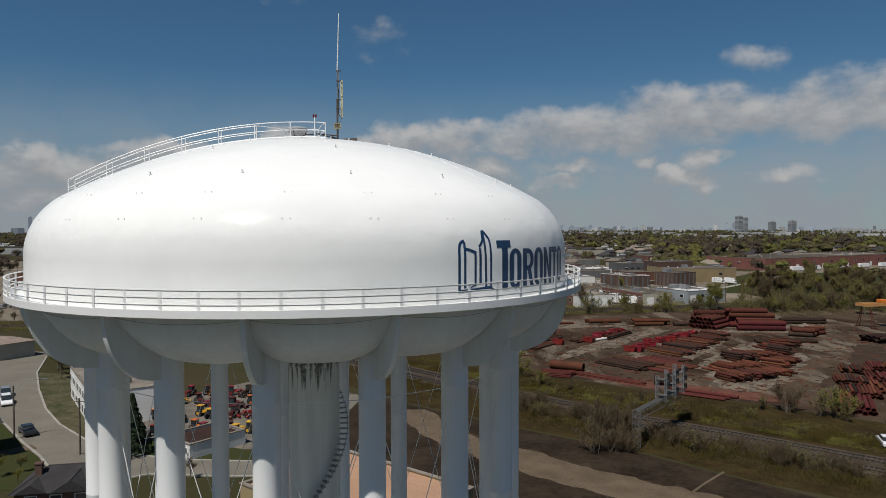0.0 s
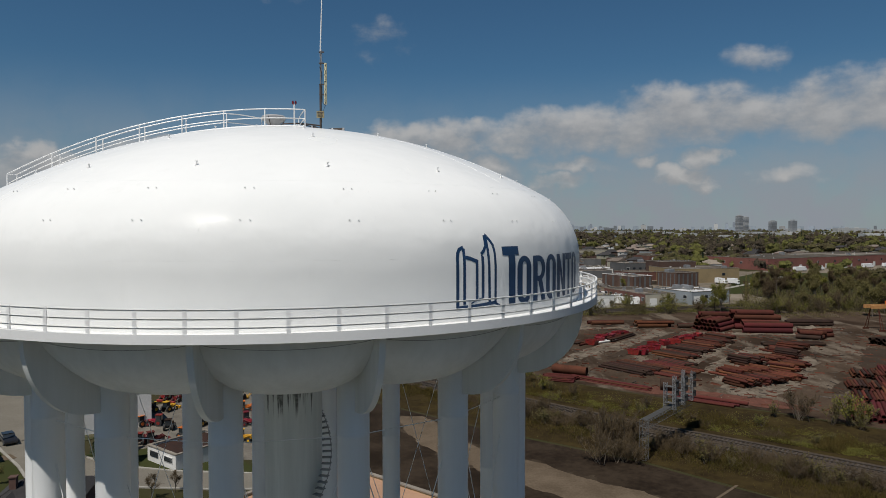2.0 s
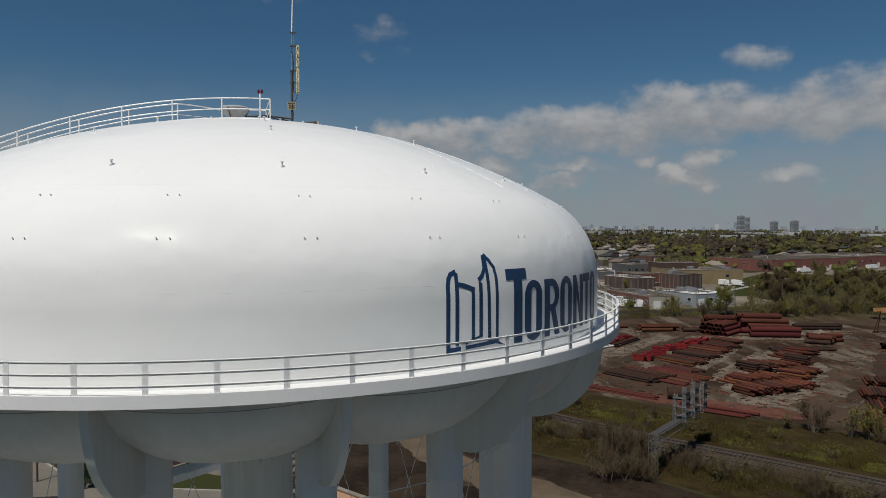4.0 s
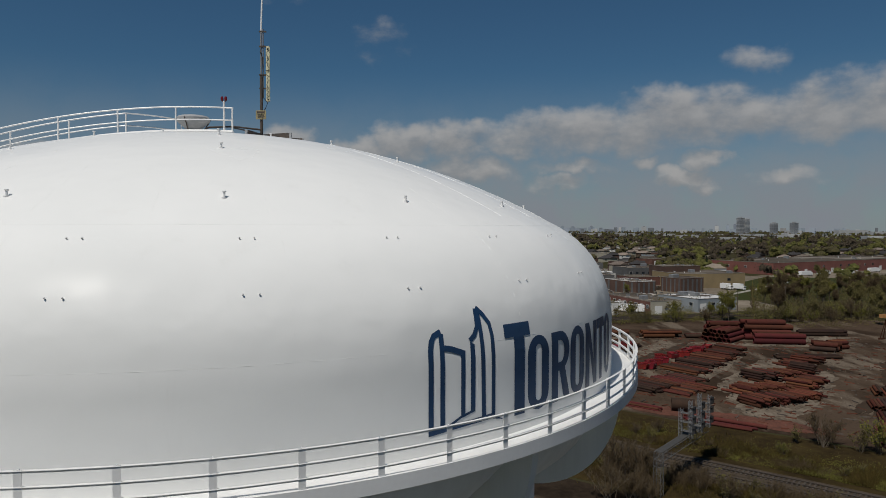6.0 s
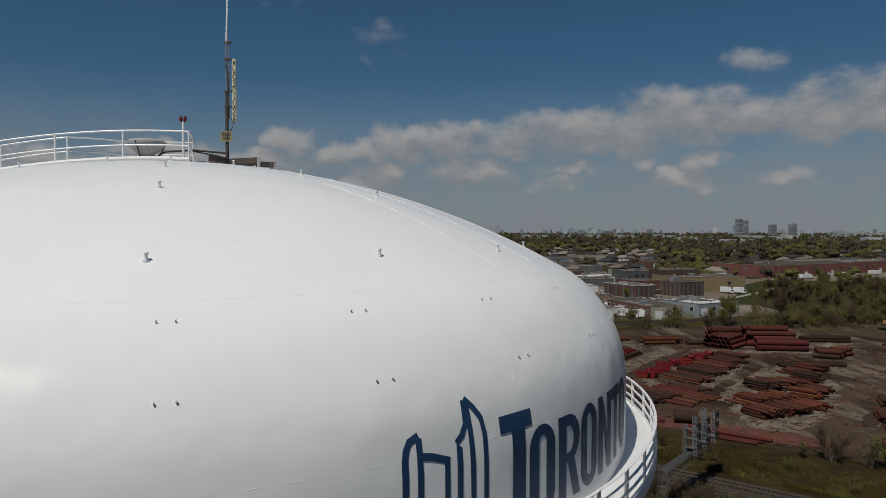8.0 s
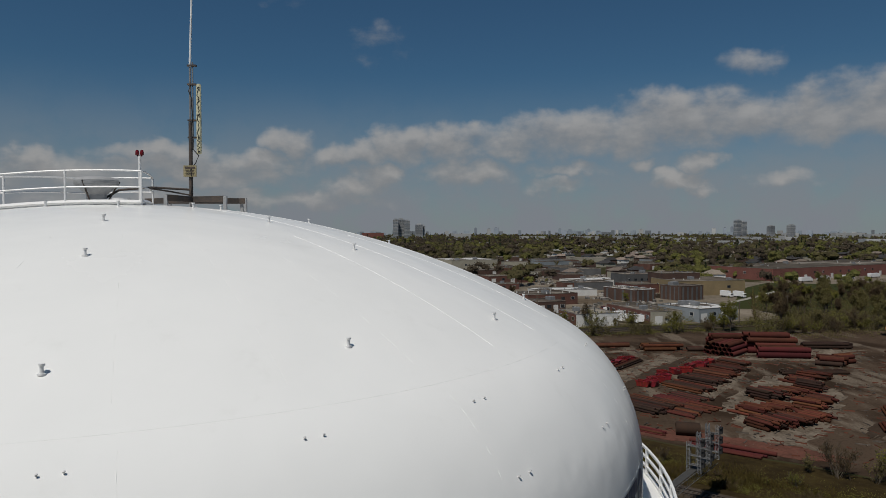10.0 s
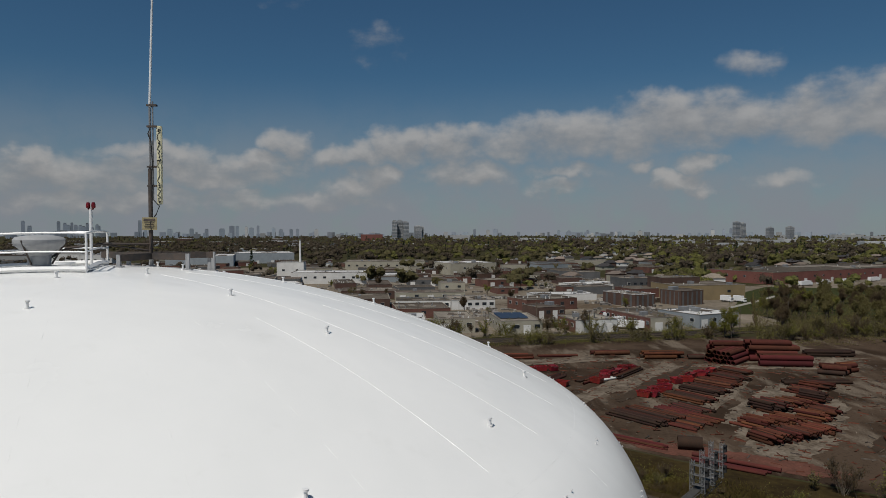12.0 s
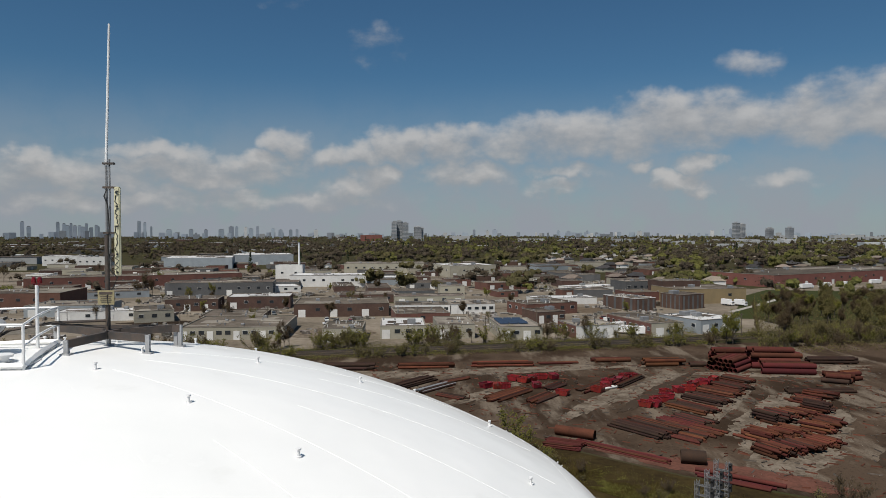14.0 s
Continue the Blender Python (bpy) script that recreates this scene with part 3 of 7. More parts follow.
def band(pts, w):
    """A stroke of width w (degrees) along points, as quads; its height scale is that of the tank's degrees."""
    k = R_TANK * math.pi / 180
    out, P = [], [Vector((x * k, z)) for x, z in pts]
    lo, hi = [], []
    for i, p in enumerate(P):
        d = (P[min(i + 1, len(P) - 1)] - P[max(i - 1, 0)]).normalized()
        nrm = Vector((-d.y, d.x)) * w * k / 2
        lo.append(p - nrm)
        hi.append(p + nrm)
    for i in range(len(P) - 1):
        out.append([(q.x / k, q.y) for q in (lo[i], lo[i + 1], hi[i + 1], hi[i])])
    return out


def stadium(x0, x1, z0, z1, w, hw):
    """A tall narrow O: a ring between two rounded outlines, upright strokes w wide and hw high at top and bottom."""
    outer, inner = [], []
    k = R_TANK * math.pi / 180
    cx, ru = (x0 + x1) / 2, (x1 - x0) / 2
    for s, zc in ((1, z1 - ru * k), (-1, z0 + ru * k)):
        for i in range(13):
            a = math.pi * i / 12 if s > 0 else math.pi + math.pi * i / 12
            outer.append((cx + ru * math.cos(a), zc + ru * k * math.sin(a)))
            inner.append((cx + (ru - w) * math.cos(a), zc + (s * (ru * k - hw - (ru - w) * k)) + (ru - w) * k * math.sin(a)))
    n = len(outer)
    return [[outer[i], outer[(i + 1) % n], inner[(i + 1) % n], inner[i]] for i in range(n)]


def letters():
    """The word, in heavy condensed capitals, the first one taller."""
    zb, zt, w = 29.34, 30.97, 1.26
    rect = lambda x0, x1, z0, z1: [(x0, z0), (x1, z0), (x1, z1), (x0, z1)]
    word = []
    word.append(("T", [rect(43.2, 46.9, 31.04, 31.33), rect(44.45, 45.95, 29.34, 31.04)]))
    word.append(("O", stadium(46.42, 49.95, zb - 0.02, zt + 0.02, w, 0.20)))
    r_pieces = [rect(50.5, 50.5 + w, zb, zt), rect(50.5 + w, 52.25, 30.76, zt), rect(50.5 + w, 52.25, 30.05, 30.24)]
    outer, inner = [], []
    for i in range(11):
        a = math.pi / 2 - math.pi * i / 10
        outer.append((52.25 + 1.9 * math.cos(a), 30.51 + 0.46 * math.sin(a)))
        inner.append((52.25 + 0.78 * math.cos(a), 30.50 + 0.26 * math.sin(a)))
    r_pieces += [[outer[i], outer[i + 1], inner[i + 1], inner[i]] for i in range(10)]
    r_pieces.append([(52.0, 30.06), (53.1, 30.16), (54.3, zb), (53.0, zb)])
    word.append(("R", r_pieces))
    word.append(("O", stadium(54.45, 58.0, zb - 0.02, zt + 0.02, w, 0.20)))
    word.append(("N", [rect(58.5, 58.5 + w, zb, zt), rect(61.15, 61.15 + w, zb, zt), [(58.5 + w, zt), (58.5 + w, 30.35), (61.15, zb), (61.15, 29.98)]]))
    word.append(("T", [rect(62.5, 66.0, 30.72, zt), rect(63.65, 64.85, zb, 30.72)]))
    word.append(("O", stadium(66.2, 69.75, zb - 0.02, zt + 0.02, w, 0.20)))
    return word


for ch, pieces in letters():
    bm = slice_up(blocks(pieces), 0.9, 0.25)
    bmesh.ops.remove_doubles(bm, verts=bm.verts, dist=1e-4)
    part("letter", lay(bm), M["navy"], tank, "navy painted capital letter " + ch)

emblem = []
emblem += band([(34.72, 29.40), (34.72, 31.0), (34.86, 31.16), (35.15, 31.27), (35.9, 31.34)], 0.50)
emblem += [[(35.65, 29.50), (36.12, 29.50), (36.12, 31.30), (35.65, 31.30)]]
emblem += band([(36.1, 31.02), (36.9, 30.98), (38.3, 30.86)], 0.50)
emblem += [[(37.85, 29.62), (38.3, 29.62), (38.3, 30.9), (37.85, 30.9)]]
emblem += [[(38.94, 29.65), (39.44, 29.65), (39.44, 31.02), (38.94, 31.08)]]
emblem += band([(38.95, 31.10), (39.5, 31.20), (39.95, 31.36), (40.1, 31.72)], 0.46)
emblem += [[(40.24, 29.50), (40.72, 29.50), (40.5, 31.72), (40.05, 31.72)]]
emblem += band([(40.2, 31.74), (40.9, 31.58), (41.45, 31.40), (41.62, 31.15), (41.64, 30.3), (41.64, 29.44)], 0.44)
emblem += [[(34.47, 29.33), (37.2, 29.38), (37.2, 29.47), (34.47, 29.45)], [(37.2, 29.38), (41.4, 29.42), (43.0, 29.34), (41.4, 29.53), (37.2, 29.47)]]
emblem += band([(36.4, 29.45), (37.9, 29.60), (39.4, 29.68)], 0.22)
part("emblem", lay(slice_up(blocks(emblem), 0.9, 0.25), 0.010), M["navy"], tank, "navy outline emblem of two curved towers")

# balcony round the tank
bm = revolve(bmesh.new(), [(R_TANK - 0.02, Z_RIM + 0.17), (R_WALK - 0.04, Z_RIM + 0.17), (R_WALK - 0.04, Z_RIM + 0.06), (R_TANK - 0.02, Z_RIM + 0.06)], 128)
balcony = part("balcony", bm, M["white"], tower, "white steel walkway with three-bar railing", smooth=True)
bm = revolve(bmesh.new(), [(R_WALK - 0.04, Z_RIM + 0.25), (R_WALK + 0.02, Z_RIM + 0.25), (R_WALK + 0.02, Z_RIM - 0.03), (R_WALK - 0.04, Z_RIM - 0.03), (R_WALK - 0.04, Z_RIM + 0.25)], 128)
part("edge_girder", bm, M["white"], balcony, smooth=True)
for z_r in (29.74, 29.49, 29.24):
    a, b = R_WALK - 0.055, R_WALK + 0.012
    bm = revolve(bmesh.new(), [(a, z_r - 0.052), (a, z_r), (b, z_r), (b, z_r - 0.008), (a + 0.009, z_r - 0.008), (a + 0.009, z_r - 0.052), (a, z_r - 0.052)], 128)
    part("rail", bm, M["white"], balcony)
bm = bmesh.new()
box(bm, (0, -0.010, 0.355), (0.12, 0.012, 0.72))
box(bm, (0, 0.026, 0.355), (0.012, 0.06, 0.72))
post = part("rail_post", bm, M["white"], balcony)
for k in range(64):
    az = POST_PHASE + k * 360 / 64
    m = Matrix.Translation(ring_at(az, R_WALK - 0.02, Z_RIM + 0.24)) @ pose(0, 0, 0, 0, 0, az)
    if k == 0:
        post.matrix_local = m
    else:
        again(post, m)


# fluted bottom: sixteen lobes between the columns
def bottom():
    bm = bmesh.new()
    bays, cuts = 16, 12
    line = [(0.0, R_TANK + 0.0, Z_RIM)]
    for i in range(1, 11):
        th = math.pi / 2 * i / 10
        line.append((i / 10, 10.3 + 3.2 * math.cos(th), Z_RIM - 2.28 * math.sin(th)))
    for i in range(1, 6):
        line.append((1.0, 10.3 - 8.6 * i / 5, Z_RIM - 2.28 + 0.10 * i / 5))
    rings = []
    for k in range(bays * cuts):
        u = (k % cuts) / cuts
        w = abs(2 * u - 1) ** 3
        a = COLUMN_PHASE + k * 360 / (bays * cuts)
        rings.append([bm.verts.new(ring_at(a, r - 0.62 * w * math.sin(math.pi * min(1, s * 0.72)) * (r / R_TANK), z + 0.55 * w * s * (r / R_TANK) ** 2)) for s, r, z in line])
    n = len(rings)
    for k in range(n):
        p, q = rings[k], rings[(k + 1) % n]
        for j in range(len(line) - 1):
            bm.faces.new((p[j + 1], q[j + 1], q[j], p[j]))
    return bm


COLUMN_R, COLUMN_AT, COLUMN_PHASE = 0.55, 10.65, 0.6
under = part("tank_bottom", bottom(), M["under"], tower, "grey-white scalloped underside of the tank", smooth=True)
for k in range(16):
    pts = []
    for i in range(13):
        u = i / 12
        pts.append(ring_at(COLUMN_PHASE + (k + u) * 22.5, R_TANK - 0.005 - 0.02 * math.sin(math.pi * u) ** 0.7, Z_RIM - 0.14 - 0.22 * math.sin(math.pi * u) ** 0.7))
    part("weld_seam", tube(bmesh.new(), pts, 0.010, 5), M["stair"], under, "grey dirty seam")


def rib():
    """A curved haunch from the tank's rim down to the head of a column, in its own upright plane."""
    outline = []
    for i in range(15):
        th = math.pi / 2 * i / 14
        outline.append((10.95 + 2.93 * max(0.0, math.cos(th)) ** 0.85, 28.72 - 2.85 * math.sin(th)))
    outline += [(10.45, 25.87), (10.45, 28.72)]
    bm = bmesh.new()
    faces = []
    for x in (-0.10, 0.10):
        faces.append(bm.faces.new([bm.verts.new((x, -r, z)) for r, z in outline]))
    a, b = faces[0].verts[:], faces[1].verts[:]
    for i in range(len(a)):
        bm.faces.new((a[i], a[(i + 1) % len(a)], b[(i + 1) % len(b)], b[i]))
    bmesh.ops.recalc_face_normals(bm, faces=bm.faces)
    return bm


def column():
    bm = bmesh.new()
    prof = [(0.0, 0.0), (0.85, 0.0), (0.85, 0.12), (COLUMN_R, 0.16)]
    for z in (6.2, 12.4, 18.6, 24.6):
        prof += [(COLUMN_R, z - 0.05), (COLUMN_R + 0.012, z - 0.02), (COLUMN_R + 0.012, z + 0.02), (COLUMN_R, z + 0.05)]
    prof += [(COLUMN_R, 26.9), (0.0, 27.0)]
    return revolve(bm, prof, 32)


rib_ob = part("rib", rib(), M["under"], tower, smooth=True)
col_ob = part("column", column(), M["column"], tower, "round white steel column", smooth=True)
bm = bmesh.new()
box(bm, (0, 0, 0.15), (2.4, 2.4, 0.5))
foot_ob = part("footing", bm, M["concrete"], tower)
for k in range(16):
    az = COLUMN_PHASE + k * 22.5
    m, mc = pose(0, 0, 0, 0, 0, az), Matrix.Translation(ring_at(az, COLUMN_AT, 0.4))
    mf = Matrix.Translation(ring_at(az, COLUMN_AT, 0.0)) @ pose(0, 0, 0, 0, 0, az)
    if k == 0:
        rib_ob.matrix_local, col_ob.matrix_local, foot_ob.matrix_local = m, mc, mf
    else:
        again(rib_ob, m), again(col_ob, mc), again(foot_ob, mf)

# crossed tie rods and level struts between neighbouring columns
for k in range(16):
    a0, a1 = COLUMN_PHASE + k * 22.5, COLUMN_PHASE + (k + 1) * 22.5
    for lo, hi in ((12.6, 24.9), (0.9, 12.4)):
        for p, q in ((a0, a1), (a1, a0)):
            bm = bmesh.new()
            rod(bm, ring_at(p, COLUMN_AT, lo), ring_at(q, COLUMN_AT, hi), 0.019, seg=6)
            part("tie_rod", bm, M["column"], tower)
    bm = bmesh.new()
    rod(bm, ring_at(a0, COLUMN_AT, 24.9), ring_at(a1, COLUMN_AT, 24.9), 0.016, seg=6)
    part("strut", bm, M["column"], tower)
    bm = bmesh.new()
    rod(bm, ring_at(a0, COLUMN_AT, 12.5), ring_at(a1, COLUMN_AT, 12.5), 0.06, seg=6)
    part("strut", bm, M["column"], tower)

# riser pipe with a spiral stair of plate treads
bm = revolve(bmesh.new(), [(1.36, 0.0), (1.36, 24.4), (1.40, 24.45), (1.40, 24.6), (1.36, 24.65), (1.36, 26.4)], 40)
riser = part("riser", bm, M["riser"], tower, "wide grey riser pipe stained with dark runs", smooth=True)
stair = part("stair_rail", tube(bmesh.new(), [ring_at(k * 12.0 - 430, 1.80, 17.2 + 3.9 * (k * 12.0 - 430) / 100) for k in range(51)], 0.02, 5), M["stair"], riser, "thin grey rail of the spiral stair")
bm = bmesh.new()
box(bm, (0, -1.60, 0), (0.24, 0.46, 0.035))
box(bm, (0, -1.80, 0.05), (0.05, 0.04, 0.14))
tread = part("stair_tread", bm, M["stair"], riser, "grey steel tread")
tread.matrix_local = pose(0, 0, 17.2, 0, 0, 0)
for k in range(-68, 29):
    if k:
        again(tread, pose(0, 0, 17.2 + 3.9 * k * 6.2 / 100, 0, 0, k * 6.2), riser)

# walkway rail from the hub to the dome's edge
WALK_A, WALK_D = Vector((0.95, -1.43, 0)), Vector((-0.986, -0.17, 0))
WALK_N = Vector((0.17 * -1, 0.986, 0))

HUB_BACK = Vector((0.08, 1.36, 0))


def roof_point(p, up):
    return Vector((p.x, p.y, dome_z(min(13.3, math.hypot(p.x, p.y))) + up))


bm = bmesh.new()
for k in range(24):
    p, q = roof_point(WALK_A + WALK_N * 0.475 + WALK_D * (k * 0.52), 0.02), roof_point(WALK_A + WALK_N * 0.475 + WALK_D * (k * 0.52 + 0.3), 0.02)
    d = q - p
    box(bm, (p + q) / 2, (d.length, 0.8, 0.025), d.to_track_quat("X", "Z").to_matrix().to_4x4())
stair = part("roof_walkway", bm, M["white"], tower, "white pipe handrail and treads climbing the dome")
for side in (0, 1):
    width = 0.95
    a = WALK_A if side == 0 else HUB_BACK
    marks = []
    for k in range(8):
        p = WALK_A + WALK_D * (k * 1.78)
        if side:
            p = (a if k == 0 else (HUB_BACK + WALK_D * 1.78 if k == 1 else WALK_A + WALK_N * width + WALK_D * (k * 1.78)))
        marks.append(p)
    for h, r in ((0.86, 0.026), (0.45, 0.022)):
        pts = []
        for i in range(len(marks) - 1):
            for s in range(4):
                pts.append(roof_point(marks[i].lerp(marks[i + 1], s / 4), h))
        pts.append(roof_point(marks[-1], h))
        part("handrail", tube(bmesh.new(), pts, r, 6), M["white"], stair, smooth=True)
    bm = bmesh.new()
    pts = []
    for i in range(len(marks) - 1):
        for s in range(4):
            pts.append(roof_point(marks[i].lerp(marks[i + 1], s / 4), 0.07))
    pts.append(roof_point(marks[-1], 0.07))
    tube(bm, pts, 0.06, 4)
    part("kick_plate", bm, M["white"], stair)
    for p in marks:
        bm = bmesh.new()
        rod(bm, roof_point(p, -0.04), roof_point(p, 0.87), 0.028, seg=8)
        part("post", bm, M["white"], stair, smooth=True)
for end, last in ((WALK_A, HUB_BACK), (WALK_A + WALK_D * (7 * 1.78), WALK_A + WALK_D * (7 * 1.78) + WALK_N * 0.95)):
    for h in (0.86, 0.45):
        bm = tube(bmesh.new(), [roof_point(end.lerp(last, s / 4), h) for s in range(5)], 0.024, 6)
        part("handrail", bm, M["white"], stair, smooth=True)
    bm = bmesh.new()
    tube(bm, [roof_point(end.lerp(last, s / 4), 0.07) for s in range(5)], 0.06, 4)
    part("kick_plate", bm, M["white"], stair)

# outer ladder bulge at the edge of the tank
bm = bmesh.new()
for off in (-1.0, 1.0):
    tube(bm, [ring_at(-93 + off * 1.0, r + 0.28, z) for r, z in ((13.5, 29.2), (13.5, 30.6), (13.27, 31.8), (12.75, 32.65), (12.0, 33.3), (11.0, 33.85))], 0.03, 6)
for k in range(14):
    z = 29.3 + k * 0.28
    tube(bm, [ring_at(-94, shell_radius(z) + 0.28, z), ring_at(-92, shell_radius(z) + 0.28, z)], 0.016, 5)
part("side_ladder", bm, M["white"], tower)

# bell-shaped vent beside the hub
bm = revolve(bmesh.new(), [(0.0, 0.0), (0.34, 0.0), (0.34, 0.05), (0.25, 0.06), (0.25, 0.30), (0.52, 0.54), (0.555, 0.60), (0.555, 0.68), (0.50, 0.74), (0.28, 0.78), (0.0, 0.79)], 32)
vent = part("roof_vent", bm, M["vent"], tower, "pale grey mushroom-shaped roof vent", smooth=True)
vent.matrix_local = Matrix.Translation((-0.78, -0.21, dome_z(0.8) - 0.02))
bm = bmesh.new()
for k in range(3):
    a = radians(20 + 120 * k)
    rod(bm, (0.26 * math.cos(a), 0.26 * math.sin(a), 0.10), (0.57 * math.cos(a), 0.57 * math.sin(a), 0.66), 0.022, seg=6)
part("vent_strut", bm, M["darksteel"], vent)
bm = bmesh.new()
rod(bm, (0, 0, 0), (0, 0, 0.13), 0.13, seg=20)
rod(bm, (0, 0, 0.13), (0, 0, 0.18), 0.21, seg=20)
hatch = part("hatch", bm, M["white"], tower, smooth=True)
hatch.matrix_local = Matrix.Translation((0.2, -0.9, dome_z(0.9) - 0.02))

# obstruction light on a white pole
beacon = tagged(new("obstruction_light"), "twin red obstruction light on a white pole at the dome hatch", "warning light")
beacon.location = (0.02, 0.64, dome_z(0.64) - 0.02)
bm = bmesh.new()
rod(bm, (0, 0, 0), (0, 0, 1.42), 0.038, seg=10)
rod(bm, (0, 0, 0), (0, 0, 0.03), 0.12, seg=12)
part("pole", bm, M["white"], beacon, smooth=True)
bm = bmesh.new()
tube(bm, [(-0.07, 0, 1.48), (-0.06, 0, 1.43), (0, 0, 1.41), (0.06, 0, 1.43), (0.07, 0, 1.48)], 0.022, 8)
part("bracket", bm, M["beacon"], beacon)
for x in (-0.066, 0.066):
    bm = revolve(bmesh.new(), [(0.0, 1.45), (0.045, 1.45), (0.052, 1.48), (0.05, 1.54), (0.036, 1.59), (0.0, 1.60)], 14)
    bmesh.ops.translate(bm, verts=bm.verts, vec=(x, 0, 0))
    part("lamp", bm, M["beacon"], beacon, "dark red glass lamp", smooth=True)

# antenna mast on a frame of dark beams
mast = tagged(new("antenna_mast"), "dark steel mast with cream panel antenna and white whip", "antenna")
mast.location = (1.14, 1.53, 0)
MX, MY = 1.14, 1.53
top = dome_z(math.hypot(MX, MY))
bm = bmesh.new()
rod(bm, (0, 0, top + 0.25), (0, 0, 39.0), 0.055, seg=10)
part("mast_pole", bm, M["darksteel"], mast, smooth=True)
bm = bmesh.new()
rod(bm, (0.075, 0, 38.2), (0.075, 0, 40.75), 0.022, seg=8)
rod(bm, (0, 0, 39.0), (0, 0, 40.7), 0.030, seg=8)
part("upper_pole", bm, M["steel"], mast, smooth=True)
bm = bmesh.new()
rod(bm, (0, 0, 40.6), (0.11, 0, 43.85), 0.034, 0.026, seg=8)
part("whip", bm, M["white"], mast, "white fibreglass whip antenna", smooth=True)
bm = bmesh.new()
for z in (38.55, 39.05, 40.1, 40.65):
    bm = bmesh.new()
    box(bm, (0.06, 0, z), (0.26, 0.10, 0.045))
    part("clamp", bm, M["darksteel"], mast)
bm = bmesh.new()
vs = box(bm, (0.25, 0, 39.09), (0.135, 0.09, 2.05))
bmesh.ops.bevel(bm, geom=bm.edges[:], offset=0.02, segments=2, affect="EDGES")
panel = part("panel_antenna", bm, M["cream"], mast, "cream panel antenna with dark cable loops")
bm = bmesh.new()
cr = random.Random(9)
for z0, z1 in ((38.10, 38.52), (38.60, 39.22), (39.18, 39.62), (39.70, 40.02)):
    pts = []
    for s in range(9):
        pts.append((0.25 + cr.uniform(-0.05, 0.05), -0.052, z0 + (z1 - z0) * s / 8))
    tube(bm, pts, 0.010, 5)
for z0 in (38.14, 38.56, 39.2, 39.66, 40.0):
    rod(bm, (0.26, -0.04, z0), (0.26, -0.075, z0), 0.024, seg=8)
part("cable", bm, M["black"], panel)
bm = bmesh.new()
tube(bm, [(0.03, -0.05, 40.05), (-0.02, -0.08, 39.9), (0.06, -0.08, 39.7), (0.08, -0.06, 39.2), (0.06, -0.07, 38.6), (0.09, -0.07, 38.2), (0.24, -0.02, 38.02), (0.16, -0.05, 37.8), (0.03, -0.09, 37.6), (0.07, -0.08, 37.2), (0.02, -0.08, 36.9)], 0.016, 6)
part("feeder_cable", bm, M["black"], mast)
sign = part("sign_plate", (lambda b: (box(b, (0, -0.08, 37.56), (0.38, 0.02, 0.33)), b)[1])(bmesh.new()), M["sign"], mast, "weathered yellow warning plate")
bm = bmesh.new()
box(bm, (0, -0.094, 37.66), (0.30, 0.008, 0.06))
for i in range(4):
    box(bm, (0, -0.094, 37.59 - i * 0.045), (0.26 - 0.04 * (i % 2), 0.008, 0.016))
part("lettering", bm, M["darksteel"], sign)
# beams on stub legs
for a, b in (((1.01, -0.03), (1.35, 1.75)), ((1.05, 1.35), (2.38, 0.76)), ((0.2, 2.3), (2.5, 2.35)), ((1.14, 1.53), (2.38, 2.4)), ((-0.6, 2.5), (1.14, 1.53))):
    p, q = Vector((a[0] - MX, a[1] - MY, 36.72)), Vector((b[0] - MX, b[1] - MY, 36.72))
    d = q - p
    bm = bmesh.new()
    box(bm, (p + q) / 2, (d.length, 0.10, 0.17), d.to_track_quat("X", "Z").to_matrix().to_4x4())
    part("beam", bm, M["darksteel"], mast)
for a in ((1.01, -0.03), (2.38, 0.76), (2.5, 2.35), (2.38, 2.4), (0.2, 2.3), (-0.6, 2.5), (1.14, 1.53)):
    bm = bmesh.new()
    zb = dome_z(math.hypot(*a)) - 0.03
    box(bm, (a[0] - MX, a[1] - MY, (zb + 36.8) / 2), (0.09, 0.09, 36.8 - zb))
    box(bm, (a[0] - MX, a[1] - MY, zb + 0.03), (0.2, 0.2, 0.05))
    part("stub_leg", bm, M["vent"], mast)
bm = bmesh.new()
tube(bm, [(-2.2, -1.3, 36.55), (-1.6, -1.1, 36.95), (-0.9, -0.6, 37.05), (-0.03, -0.02, 37.02)], 0.035, 6)
tube(bm, [(-0.95, -0.65, 37.02), (-0.5, -0.3, 36.95), (-0.03, -0.03, 36.86)], 0.025, 6)
part("stay_arm", bm, M["darksteel"], mast)

# ---- ground ----
bm = bmesh.new()
rings = []
for r in (30, 120, 300, 700, 1500, 3000, 5600):
    rings.append([bm.verts.new((r * math.cos(2 * math.pi * k / 48), r * math.sin(2 * math.pi * k / 48), 0)) for k in range(48)])
bm.faces.new(rings[0])
for a, b in zip(rings, rings[1:]):
    for k in range(48):
        bm.faces.new((a[k], b[k], b[(k + 1) % 48], a[(k + 1) % 48]))
tagged(part("ground", bm, M["grass"]), "rough spring grass and bare earth", "ground", kind="structure")

